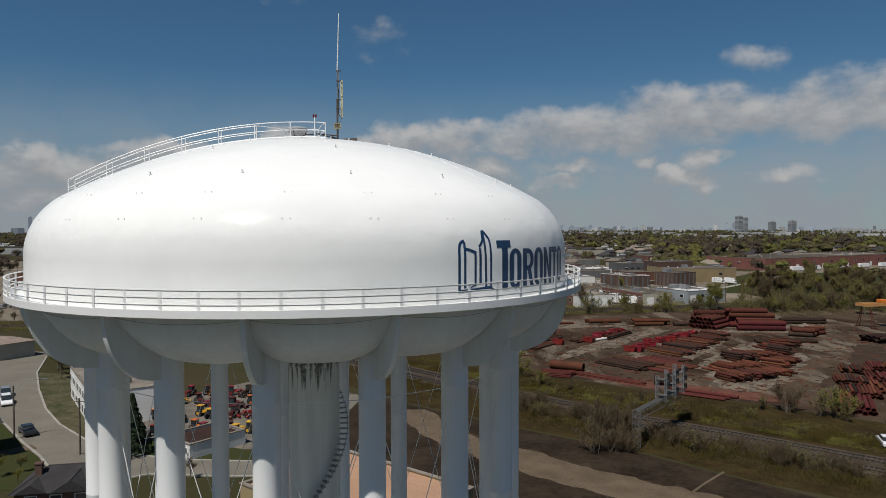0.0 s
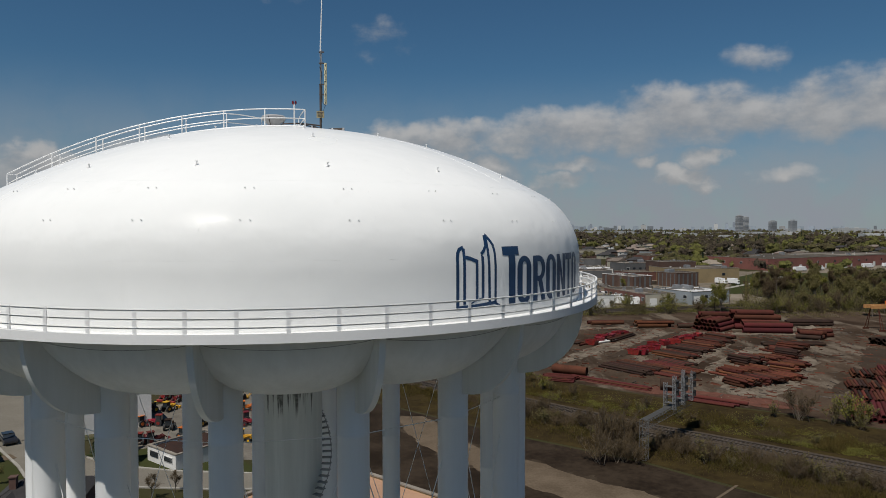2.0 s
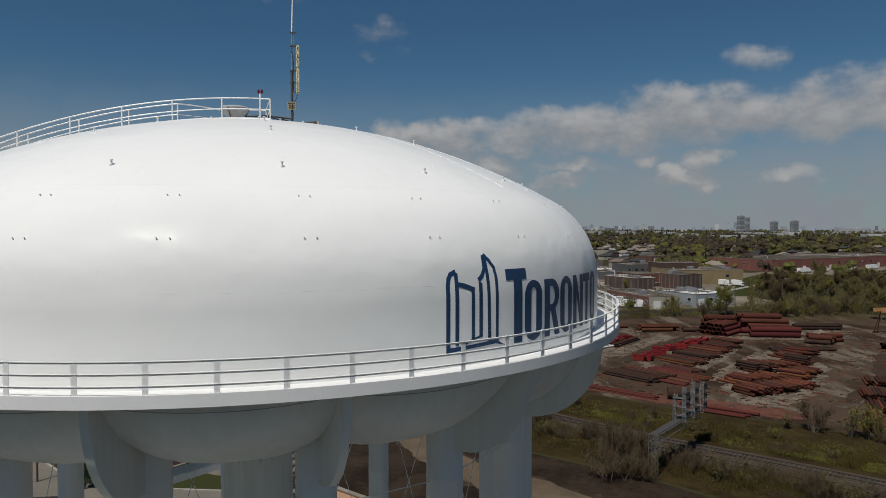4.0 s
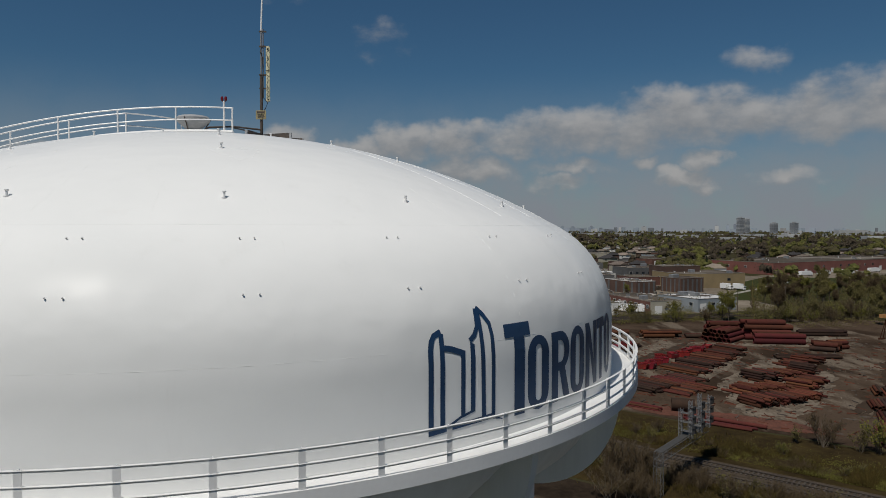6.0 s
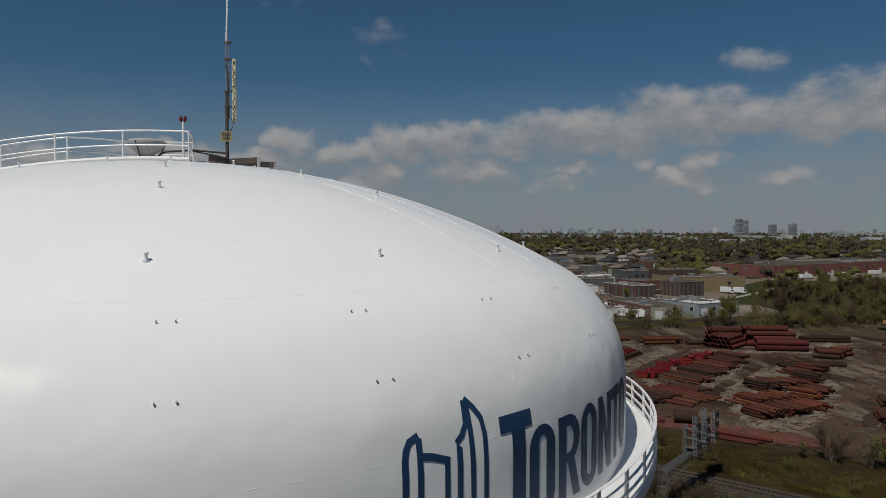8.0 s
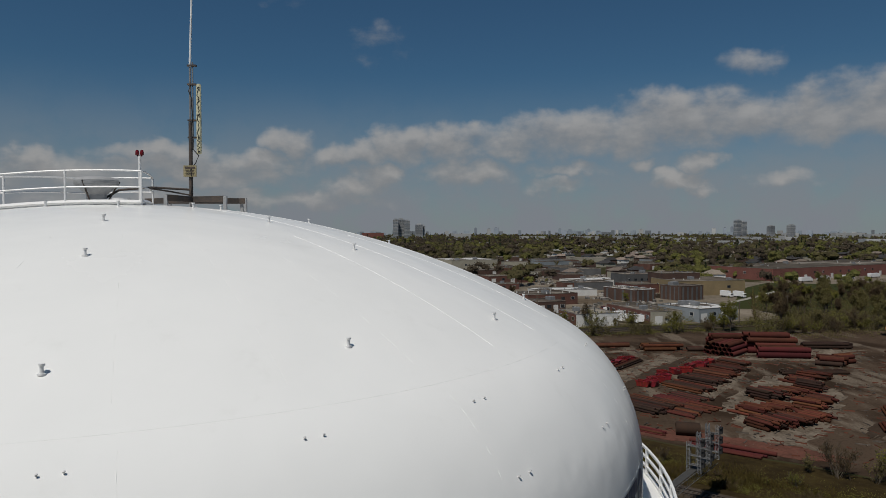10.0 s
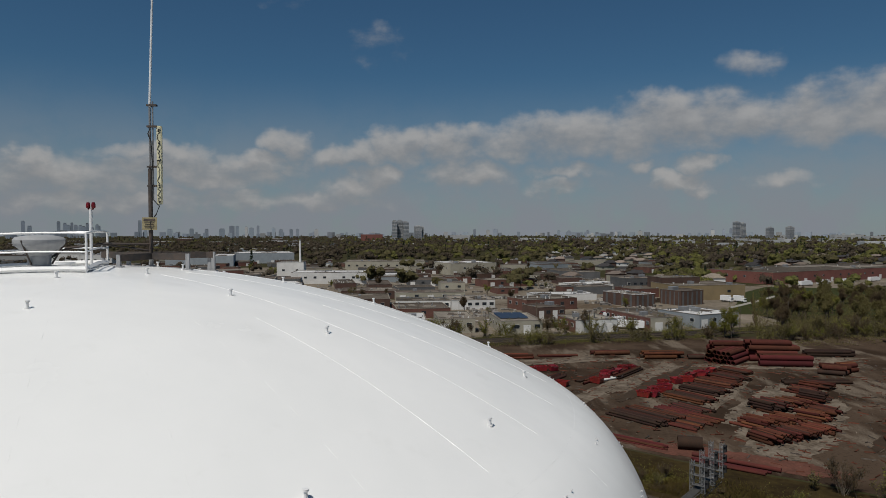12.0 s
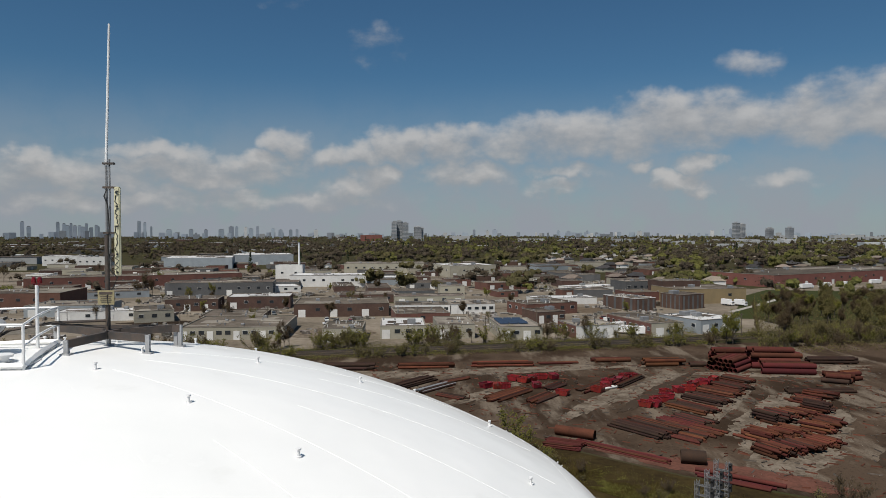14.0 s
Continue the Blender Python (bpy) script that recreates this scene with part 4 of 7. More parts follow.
sheet("yard", [(-60, 172), (-20, 150), (6, 134), (25, 118), (33, 108), (48, 95), (63, 86), (78, 74), (92, 66), (150, 60), (190, 120), (190, 215), (150, 228), (104, 225), (52, 214), (-43, 195), (-70, 188)], 0.03, M["dirt"], "brown dirt of the pipe storage yard", "ground")
def rough_patch(cx, cy, rx, ry, yaw, seed, z, mat="gravel", label="pale trodden gravel in the yard"):
    """An outline like a spill, uneven all round."""
    pts = []
    for k in range(150):
        a = 2 * math.pi * k / 150
        f = 1 + 0.45 * noise.noise((math.cos(a) * 1.6 + seed, math.sin(a) * 1.6, seed)) + 0.26 * noise.noise((math.cos(a) * 6 + seed, math.sin(a) * 6, seed)) + 0.14 * noise.noise((math.cos(a) * 19 + seed, math.sin(a) * 19, seed))
        x, y = rx * f * math.cos(a), ry * f * math.sin(a)
        c, s = math.cos(radians(yaw)), math.sin(radians(yaw))
        pts.append((cx + c * x - s * y, cy + s * x + c * y))
    return sheet("gravel_patch", pts, z, M[mat], label, "ground")


rough_patch(76, 117, 23, 9, 53, 1.3, 0.044)
rough_patch(90, 141, 9, 6, 40, 8.8, 0.068)
rough_patch(34, 179, 36, 3.6, 8, 5.2, 0.056)
rough_patch(44, 141, 16, 2.6, 54, 11.5, 0.072)
rough_patch(76, 143, 20, 2.2, 54, 12.5, 0.076)
rough_patch(20, 150, 14, 3.0, 50, 13.5, 0.080)
rough_patch(96, 172, 26, 2.5, -2, 6.6, 0.060)
rough_patch(62, 160, 3, 20, -38, 3.3, 0.064)
rough_patch(84, 136, 22, 5, 48, 4.1, 0.048)
rough_patch(-4, 172, 17, 5, 5, 7.7, 0.044)
rough_patch(112, 181, 22, 4, 5, 2.9, 0.044)
rough_patch(70, 100, 12, 3, 30, 9.4, 0.052)
rough_patch(60, 94.5, 15, 3.2, -37, 15.5, 0.088, "rust_dust", "red rust dust trodden into the ground")
rough_patch(44, 104, 11, 2.4, -40, 16.5, 0.092, "rust_dust", "red rust dust trodden into the ground")
rough_patch(112, 128, 20, 6, 62, 17.5, 0.096, "wet_earth", "dark wheel-churned lane across the yard")
rough_patch(98, 112, 22, 3.5, 45, 18.5, 0.100, "wet_earth", "dark wheel-churned lane across the yard")
rough_patch(62, 152, 24, 2.6, 53, 19.5, 0.104, "wet_earth", "dark wheel-churned lane across the yard")
sheet("lot", [(-6, 92), (0.6, 86), (19, 70.5), (34, 59.5), (41.5, 51.5), (58, 36), (80, 10), (40, -40), (-10, -20), (-14, 40), (-14, 80)], 0.03, M["asphalt"], "dark asphalt lot beside the tower", "lot")
def worn_edge(pts, seed, step=0.7, depth=0.5):
    """Breaks the straight edges of an outline into a crumbled line."""
    out = []
    for (ax, ay), (bx, by) in zip(pts, pts[1:] + pts[:1]):
        n = max(1, int(math.hypot(bx - ax, by - ay) / step))
        for i in range(n):
            x, y = ax + (bx - ax) * i / n, ay + (by - ay) * i / n
            out.append((x + depth * (noise.noise((x * 0.35, y * 0.35, seed)) + 0.4 * noise.noise((x * 1.3, y * 1.3, seed))), y + depth * (noise.noise((x * 0.35, y * 0.35, seed + 9)) + 0.4 * noise.noise((x * 1.3, y * 1.3, seed + 9)))))
    return out


sheet("drive", worn_edge([(-0.5, 82), (1.6, 72.5), (6.5, 62.5), (12.5, 56), (19, 50), (25, 44.5), (31, 38.5), (42, 28), (50, 34), (38.5, 44), (35.2, 46), (32.9, 47.9), (29.9, 49.9), (24.5, 54.6), (18.5, 60.5), (12.4, 66), (7.6, 73.2), (4.6, 82)], 7.0, 0.7, 2.6), 0.036, M["grit"], "gritty edge of the worn drive", "drive")
sheet("drive", worn_edge([(-0.5, 82), (1.6, 72.5), (6.5, 62.5), (12.5, 56), (19, 50), (25, 44.5), (31, 38.5), (42, 28), (50, 34), (38.5, 44), (35.2, 46), (32.9, 47.9), (29.9, 49.9), (24.5, 54.6), (18.5, 60.5), (12.4, 66), (7.6, 73.2), (4.6, 82)], 2.0, 0.7, 0.9), 0.042, M["concrete"], "worn tan concrete drive with crumbled edges", "drive")
strip("drive", [(43.5, 51.2), (39.5, 47.2), (35.9, 43.2), (32, 38.5)], 0.35, 0.046, M["concrete"], "pale strip across the asphalt", "drive")
# added out of view as a reflector for the underside and columns
sheet("base_pad", [(24 * math.cos(2 * math.pi * k / 24), 24 * math.sin(2 * math.pi * k / 24)) for k in range(24)], 0.06, M["pad"], "unseen pale slab under the tower, added to bounce light upward", "ground")

sheet("works_ground", [(-420, 250), (-150, 196), (-43, 212), (52, 231), (104, 243), (150, 258), (150, 300), (200, 380), (230, 440), (150, 520), (60, 640), (-120, 700), (-420, 640)], 0.025, M["paving"], "patched grey paving among the works", "lot")
sheet("lawn", [(138, 292), (163, 340), (186, 392), (226, 442), (305, 425), (262, 330), (200, 285)], 0.034, M["lawn"], "mown grass beside the works", "lawn")
strip("path", [(150, 318), (180, 352), (220, 400), (244, 436)], 3.0, 0.06, M["kerb"], "pale concrete path beside the grass", "path")
sheet("works_yard", [(222, 452), (248, 418), (440, 522), (414, 554)], 0.03, M["paving"], "pale paving before the brick factory", "lot")
sheet("bank", [(-40, 160), (-18, 150), (6, 133), (25, 117), (33, 107), (48, 94), (63, 85), (78, 73), (92, 65), (128, 32), (60, 38), (46, 48), (34, 60.5), (19, 71.5), (0.6, 87), (-30, 120)], 0.020, M["bank"], "dry grassy railway bank", "ground")

# street on the far side, between its two kerbs
EAST = [(-94, 139), (-82.3, 113.5), (-72.6, 97.6), (-62.7, 82.8), (-55.1, 73.4), (-48.0, 66.5), (-43.5, 62.4), (-37, 58.4), (-28, 56.2), (-16, 55.2), (-6, 57)]
WEST = [(-112, 142), (-97.2, 120), (-82, 95), (-72, 82), (-63.8, 73.3), (-55.3, 63.9), (-49.3, 57.9), (-44.9, 52.7), (-42.5, 47.5), (-40, 40), (-30, 30)]
sheet("road", EAST + [(-6, 50.5), (-20, 49.8), (-31, 50.6), (-35.5, 47.5), (-33, 40), (-26, 30)] + WEST[::-1], 0.04, M["street"], "worn grey residential street", "road")
strip("kerb", EAST, 0.35, 0.16, M["kerb"], "pale concrete kerb", "kerb")
strip("kerb", WEST, 0.35, 0.16, M["kerb"], "pale concrete kerb", "kerb")
strip("kerb", [(-6, 50.5), (-20, 49.8), (-31, 50.6), (-35.5, 47.5), (-33, 40), (-26, 30)], 0.3, 0.16, M["kerb"], "pale concrete kerb", "kerb")
sheet("verge", [(-82, 113.5), (-72.3, 97.6), (-62.4, 82.8), (-54.8, 73.4), (-47.7, 66.5), (-44, 72), (-53, 80), (-62, 93), (-70, 110)], 0.10, M["verge"], "trodden gravel and grass verge", "verge")
sheet("path", worn_edge([(-67, 100), (-61, 91), (-55, 83), (-50, 77.5), (-48.5, 79.5), (-53, 86), (-59, 95), (-65, 104)], 3.0, 0.8, 0.9), 0.105, M["pad_yard"], "pale gravel worn into the verge", "verge")
sheet("verge", [(-43.3, 62.6), (-37, 58.7), (-28, 56.5), (-16, 55.5), (-20, 60), (-34, 66)], 0.05, M["lawn"], "mown grass verge", "lawn")
sheet("verge", [(-97.4, 119.8), (-82.3, 94.8), (-72.3, 81.8), (-64.0, 73.1), (-55.5, 63.7), (-49.5, 57.7), (-45.2, 52.6), (-43, 46), (-70, 40), (-100, 70)], 0.05, M["lawn"], "shaded front lawn", "lawn")
strip("path", [(-52.6, 62.2), (-57, 57)], 2.6, 0.07, M["concrete"], "concrete driveway across the lawn", "drive")
sheet("yard", [(-50, 82), (-36, 62), (-12, 60), (-8, 92), (-30, 108)], 0.035, M["pad_yard"], "pale gravelled machinery yard", "lot")

# ---- railways ----
def line_points(line, step):
    out, run = [], 0.0
    for a, b in zip(line, line[1:]):
        a, b = Vector(a), Vector(b)
        L = (b - a).length
        d = (b - a) / L
        while run < L:
            out.append((a + d * run, d))
            run += step
        run -= L
    return out


M["rail"] = surface("rail_steel", (0.046, 0.035, 0.026), (0.030, 0.022, 0.017), rough=0.85, metal=0.0, scale=1.0, fine=8.0)
M["sleeper"] = surface("sleeper_wood", (0.070, 0.055, 0.043), (0.045, 0.036, 0.028), rough=0.95, scale=1.0, fine=8.0, rnd=0.3, island=True)


def railway(line, label):
    road_bed = strip("ballast", line, 4.4, 0.30, M["ballast"], "grey-brown ballast bed", "ballast")
    track = tagged(new("railway_track"), label, "railway track", group="railway tracks")
    for side in (-1, 1):
        bm = bmesh.new()
        pts = [(p[0] - d.y * side * 0.75, p[1] + d.x * side * 0.75) for p, d in line_points(line, 4.0)]
        tube(bm, [(px, py, 0.50) for px, py in pts], 0.085, 4)
        part("rail", bm, M["rail"], track)
    verts, faces = [], []
    cube = np.array([(-1, -1, -1), (1, -1, -1), (1, 1, -1), (-1, 1, -1), (-1, -1, 1), (1, -1, 1), (1, 1, 1), (-1, 1, 1)]) * 0.5
    for p, d in line_points(line, 0.62):
        i = len(verts)
        for x, y, z in cube:
            u, w = x * 0.24, y * 2.6
            verts.append((p.x + d.x * u - d.y * w, p.y + d.y * u + d.x * w, 0.34 + z * 0.16))
        faces += [(i, i + 1, i + 5, i + 4), (i + 1, i + 2, i + 6, i + 5), (i + 2, i + 3, i + 7, i + 6), (i + 3, i, i + 4, i + 7), (i + 4, i + 5, i + 6, i + 7)]
    me = bpy.data.meshes.new("sleeper_bed")
    me.from_pydata(verts, [], faces)
    me.materials.append(M["sleeper"])
    ob = new("sleeper_bed", me)
    ob.parent = track
    ob["kind"] = "stuff"


def shifted(line, off):
    out = []
    for i, p in enumerate(line):
        a, b = Vector(line[max(i - 1, 0)]), Vector(line[min(i + 1, len(line) - 1)])
        d = (b - a).normalized()
        out.append((p[0] - d.y * off, p[1] + d.x * off))
    return out


NEAR = [(-60, 176), (-20, 136), (2, 112.5), (22, 91.5), (38, 76.5), (54, 64), (66, 54), (90, 34), (130, 0)]
railway(NEAR, "twin-rail main line on ballast")
railway(shifted(NEAR, -4.3), "second main line on ballast")
REAR = [(-330, 140), (-180, 172), (-43, 200), (52, 219), (104, 231), (160, 246), (260, 276)]
railway(REAR, "railway line behind the yard")
railway(shifted(REAR, 4.4), "second line behind the yard")


# ---- buildings ----
UNIT = {}


def building(label, x, y, w, d, h, yaw, wall, roof, windows=0, doors=0, side_windows=0, units=2, bays=0, facing=None, door_mat="white_wall", trim=None, name="warehouse"):
    """A flat-roofed building: x, y is the corner to the left of its front; the front runs w along the heading yaw, the depth d behind it."""
    b = tagged(new(name), label, "building")
    b.matrix_world = pose(x, y, 0, 0, 0, yaw)
    bm = bmesh.new()
    t = 0.3
    box(bm, (w / 2, t / 2, h / 2), (w, t, h))
    box(bm, (w / 2, d - t / 2, h / 2), (w, t, h))
    box(bm, (t / 2, d / 2, h / 2), (t, d - 2 * t, h))
    box(bm, (w - t / 2, d / 2, h / 2), (t, d - 2 * t, h))
    part("wall", bm, M[wall], b)
    bm = bmesh.new()
    box(bm, (w / 2, d / 2, h - 0.35), (w - 2 * t, d - 2 * t, 0.3))
    part("roof", bm, M[roof], b)
    bm = bmesh.new()
    for cx, cy, sx, sy in ((w / 2, t / 2, w + 0.16, t + 0.16), (w / 2, d - t / 2, w + 0.16, t + 0.16), (t / 2, d / 2, t + 0.16, d - 2 * t - 0.2), (w - t / 2, d / 2, t + 0.16, d - 2 * t - 0.2)):
        box(bm, (cx, cy, h + 0.05), (sx, sy, 0.14))
    part("coping", bm, M[trim or "roof_tan"], b)
    rnd = random.Random(int(abs(x * 7 + y * 13)))
    n = windows + doors
    for i in range(n):
        cx = w * (i + 0.5) / n
        is_door = i % max(1, round(n / max(doors, 1))) == 0 if doors else False
        if is_door:
            bm = bmesh.new()
            box(bm, (cx, -0.04, min(3.4, h * 0.7) / 2), (min(3.2, w / n * 0.7), 0.12, min(3.4, h * 0.7)))
            dr = part("loading_door", bm, M[door_mat], b)
        else:
            ww, hh, zc = min(1.9, w / n * 0.6), min(1.3, h * 0.3), h * 0.58
            bm = bmesh.new()
            box(bm, (cx, -0.03, zc), (ww + 0.12, 0.10, hh + 0.12))
            fr = part("window", bm, M["white_wall" if rnd.random() < 0.4 else "dark_wall"], b)
            bm = bmesh.new()
            box(bm, (cx, -0.06, zc), (ww, 0.08, hh))
            part("pane", bm, M["glass"], fr)
    for i in range(side_windows):
        cy = d * (i + 0.5) / side_windows
        ww, hh, zc = min(1.8, d / side_windows * 0.6), min(1.3, h * 0.3), h * 0.58
        bm = bmesh.new()
        side_x = (-0.10 if facing else -0.03) if x > 0 else w + 0.03
        box(bm, (side_x, cy, zc), (0.10, ww + 0.2, hh + 0.2))
        fr = part("window", bm, M["white_wall"], b)
        bm = bmesh.new()
        box(bm, (side_x + (-0.03 if x > 0 else 0.03), cy, zc), (0.08, ww, hh))
        part("pane", bm, M["glass"], fr)
    if facing:
        bm = bmesh.new()
        box(bm, (-0.04, d / 2, h / 2 - 0.1), (0.14, d - 0.7, h - 0.25))
        part("brick_facing", bm, M[facing], b)
    for i in range(bays):
        bm = bmesh.new()
        box(bm, (w * (i + 0.5) / bays, -0.05, h * 0.46), (w / bays * 0.35, 0.14, h * 0.92))
        part("bay_panel", bm, M["dark_wall"], b)
        bm = bmesh.new()
        box(bm, (-0.05, d * (i + 0.5) / bays, h * 0.46), (0.14, d / bays * 0.25, h * 0.92))
        part("bay_panel", bm, M["dark_wall"], b)
    if w * d > 240 and units:
        bm = bmesh.new()
        for i in range(rnd.randint(3, 6)):
            pw, pd = w * rnd.uniform(0.10, 0.34), d * rnd.uniform(0.10, 0.34)
            box(bm, (rnd.uniform(0.4 + pw / 2, w - 0.4 - pw / 2), rnd.uniform(0.4 + pd / 2, d - 0.4 - pd / 2), h - 0.19 + 0.004 * i), (pw, pd, 0.03))
        part("roof_patch", bm, M["roof_tan" if roof == "roof_dark" else "roof_dark"], b)["kind"] = "stuff"
        bm = bmesh.new()
        for i in range(rnd.randint(5, 11)):
            px, py, ps = w * rnd.uniform(0.06, 0.94), d * rnd.uniform(0.06, 0.94), rnd.uniform(0.12, 0.32)
            rod(bm, (px, py, h - 0.25), (px, py, h + rnd.uniform(0.3, 1.0)), ps, seg=6)
        part("roof_vents", bm, M[rnd.choice(("steel", "white_wall", "dark_wall"))], b)["kind"] = "stuff"
    for i in range(units):
        s = rnd.choice((0.7, 1.0, 1.6, 2.6)) * rnd.uniform(0.8, 1.2)
        bm = bmesh.new()
        box(bm, (w * rnd.uniform(0.15, 0.85), d * rnd.uniform(0.15, 0.85), h - 0.2 + s * 0.3), (s, s * rnd.uniform(0.6, 1.2), s * 0.6))
        bmesh.ops.bevel(bm, geom=bm.edges[:], offset=0.06, segments=1, affect="EDGES")
        part("rooftop_unit", bm, M["steel"], b)
    return b


building("long low building with white front and loading doors", -84, 232, 37, 34, 4.6, 4, "beige_wall", "roof_dark", 8, 4, 0, 6)
building("grey concrete-block workshop with dark roof", -32, 226.5, 14, 20, 5.0, 3, "beige_wall", "roof_dark", 2, 1, 3, 2)
building("cream workshop with pale roof", -12.5, 235, 16.5, 23, 4.8, 4, "beige_wall", "roof_white", 3, 1, 2, 2)
building("pale beige workshop behind shrubs", 8.4, 235, 13.5, 24, 5.2, 5, "beige_wall", "roof_tan", 2, 1, 0, 2)
solar_shed = building("grey shed with solar panels on its roof", 31, 231, 15, 25, 5.0, 6, "beige_wall", "roof_tan", 2, 2, 4, 0)
building("long brown-brick works with white doors", -57, 298, 43, 30, 6.0, 6, "brown_brick", "roof_dark", 3, 3, 2, 3)
building("white office block with a row of windows", -12, 309, 26, 17, 4.4, 4, "white_wall", "roof_dark", 7, 0, 2, 2)
building("white workshop with blue awning", 14.5, 310, 21, 24, 4.6, 8, "white_wall", "roof_tan", 5, 1, 3, 2)
building("red-brick workshop with windows", 49, 302, 28, 18, 5.4, 24, "brick", "roof_dark", 4, 1, 3, 2)
building("brick workshop with three white doors", 58.4, 234, 16.5, 17, 4.8, 13, "white_wall", "roof_tan", 0, 3, 3, 2, facing="brick")
building("long brick workshop with beige front", 87, 238, 13.5, 32, 5.2, 17, "beige_wall", "roof_dark", 0, 2, 8, 3, facing="brick")
building("blue-grey clad workshop with pale roof", 108, 246, 21, 22, 5.2, 26, "grey_wall", "roof_white", 2, 2, 3, 6)
building("brown-brick warehouse with pale coping", 104, 319, 13, 24, 6.2, 26, "brown_brick", "roof_tan", 0, 0, 0, 3, 4, trim="white_wall")
building("tall dark brick warehouse", 129, 326.5, 16, 14, 7.4, 28, "brown_brick", "roof_dark", 0, 0, 0, 3, 5)
building("tan brick warehouse with loading bay", 137, 352, 40, 30, 8.0, 12, "tan_wall", "roof_dark", 1, 1, 2, 3, door_mat="dark_wall")
building("dark upper storey of the tan warehouse", 134, 372, 24, 16, 11.0, 12, "brown_brick", "roof_dark", 0, 0, 0, 1)
building("dark grey flat-roofed works", 124, 410, 26, 20, 8.0, 14, "dark_wall", "roof_dark", 6, 0, 0, 2)
building("very long red-brick factory", 239, 459, 190, 60, 8.5, 29, "factory_brick", "roof_dark", 12, 6, 4, 10)
building("beige flat-roofed school block", -79, 625, 74, 40, 9.0, 3, "beige_wall", "roof_tan", 10, 0, 0, 5)
building("cream hall with pale roof", 18, 566, 44, 42, 10.0, 24, "beige_wall", "roof_white", 4, 1, 3, 3)
building("white low works with pale roof", -96, 470, 54, 28, 8.0, 2, "white_wall", "roof_white", 6, 2, 0, 4)
building("white block on the works", -113, 500, 20, 12, 14.0, 2, "white_wall", "roof_white", 2, 0, 0, 1)
building("long shed with pale roof and brick front", -263, 438, 140, 26, 8.0, 27, "brick", "roof_tan", 8, 5, 0, 4)
building("red-brick shed with a tan roof", -222, 330, 40, 34, 8.0, 6, "brick", "roof_tan", 4, 1, 0, 2)
building("dark works with row of windows", -155, 398, 63, 26, 8.0, 9, "dark_wall", "roof_dark", 9, 2, 2, 3)
building("low dark brick shop with white doors", -124, 320, 25, 18, 6.0, 8, "brown_brick", "roof_dark", 3, 3, 1, 1)
building("brick shop with pale roof", -97, 330, 31, 20, 6.2, 8, "brown_brick", "roof_white", 4, 1, 1, 2)
building("huge blue-grey distribution shed", -268, 681, 66, 60, 12.0, 14, "grey_wall", "roof_white", 0, 4, 0, 2)
building("long grey distribution shed", -224, 772, 66, 60, 12.0, 18, "grey_wall", "roof_white", 0, 4, 0, 2)
building("pale block with dark windows", -371, 712, 33, 20, 12.0, 8, "white_wall", "roof_white", 5, 0, 0, 2)
building("white office with dark window strip", -438, 765, 44, 30, 11.0, 8, "white_wall", "roof_white", 6, 0, 0, 2)
building("pale low block with tan roof", -291, 543, 27, 14, 6.0, 5, "beige_wall", "roof_tan", 4, 1, 0, 1)
building("low grey workshop with tan roof", -179, 298, 34, 25, 5.2, 6, "grey_wall", "roof_tan", 3, 2, 0, 3)
building("tan flat-roofed depot beside the tower", -13.5, 31.5, 19, 14, 6.0, -39.5, "tan_wall", "depot_roof", 2, 1, 0, 0)

for i in range(3):
    for j in range(4):
        bm = bmesh.new()
        box(bm, (2.6 + i * 3.6, 8.6 + j * 3.6, 5.35), (3.3, 3.3, 0.05), pose(0, 0, 0, 8, 0, 0))
        part("solar_panel", bm, M["solar"], solar_shed)

# smaller works that fill the blocks
rnd = random.Random(11)
styles = (("brick", "roof_dark"), ("brick", "roof_dark"), ("brown_brick", "roof_dark"), ("brown_brick", "roof_dark"), ("white_wall", "roof_white"), ("beige_wall", "roof_dark"), ("beige_wall", "roof_tan"), ("grey_wall", "roof_dark"), ("dark_wall", "roof_dark"), ("brown_brick", "roof_dark"), ("beige_wall", "roof_dark"), ("brown_brick", "roof_tan"))
words = {"brick": "red-brick", "brown_brick": "brown-brick", "white_wall": "white", "beige_wall": "beige", "grey_wall": "grey", "dark_wall": "dark"}
taken = [(o.matrix_world.translation.x + 12, o.matrix_world.translation.y + 10) for o in scene.objects if o.get("category") == "building"]
placed = 0
for k in range(900):
    if placed >= 118:
        break
    yy = rnd.uniform(262, 760)
    xx = rnd.uniform(-0.62, 0.42) * yy
    if any(abs(xx - a) < 25 + yy * 0.008 and abs(yy - b) < 17 + yy * 0.012 for a, b in taken):
        continue
    if -180 < xx < -55 and 285 < yy < 400:
        continue
    if xx > 52 and yy < 345 or xx > 0.33 * yy and yy > 330:
        continue
    taken.append((xx, yy))
    wall, roof = rnd.choice(styles)
    building("low %s industrial unit with flat roof" % words[wall], xx, yy, rnd.uniform(12, 40), rnd.uniform(12, 26), rnd.uniform(3.4, 5.4), rnd.choice((6, 8, 16, 24, 98)) + rnd.uniform(-3, 4), wall, roof, rnd.randint(1, 3) if yy < 450 else 0, rnd.randint(0, 2), 0, rnd.randint(0, 3) if yy < 420 else rnd.randint(0, 1))
    placed += 1


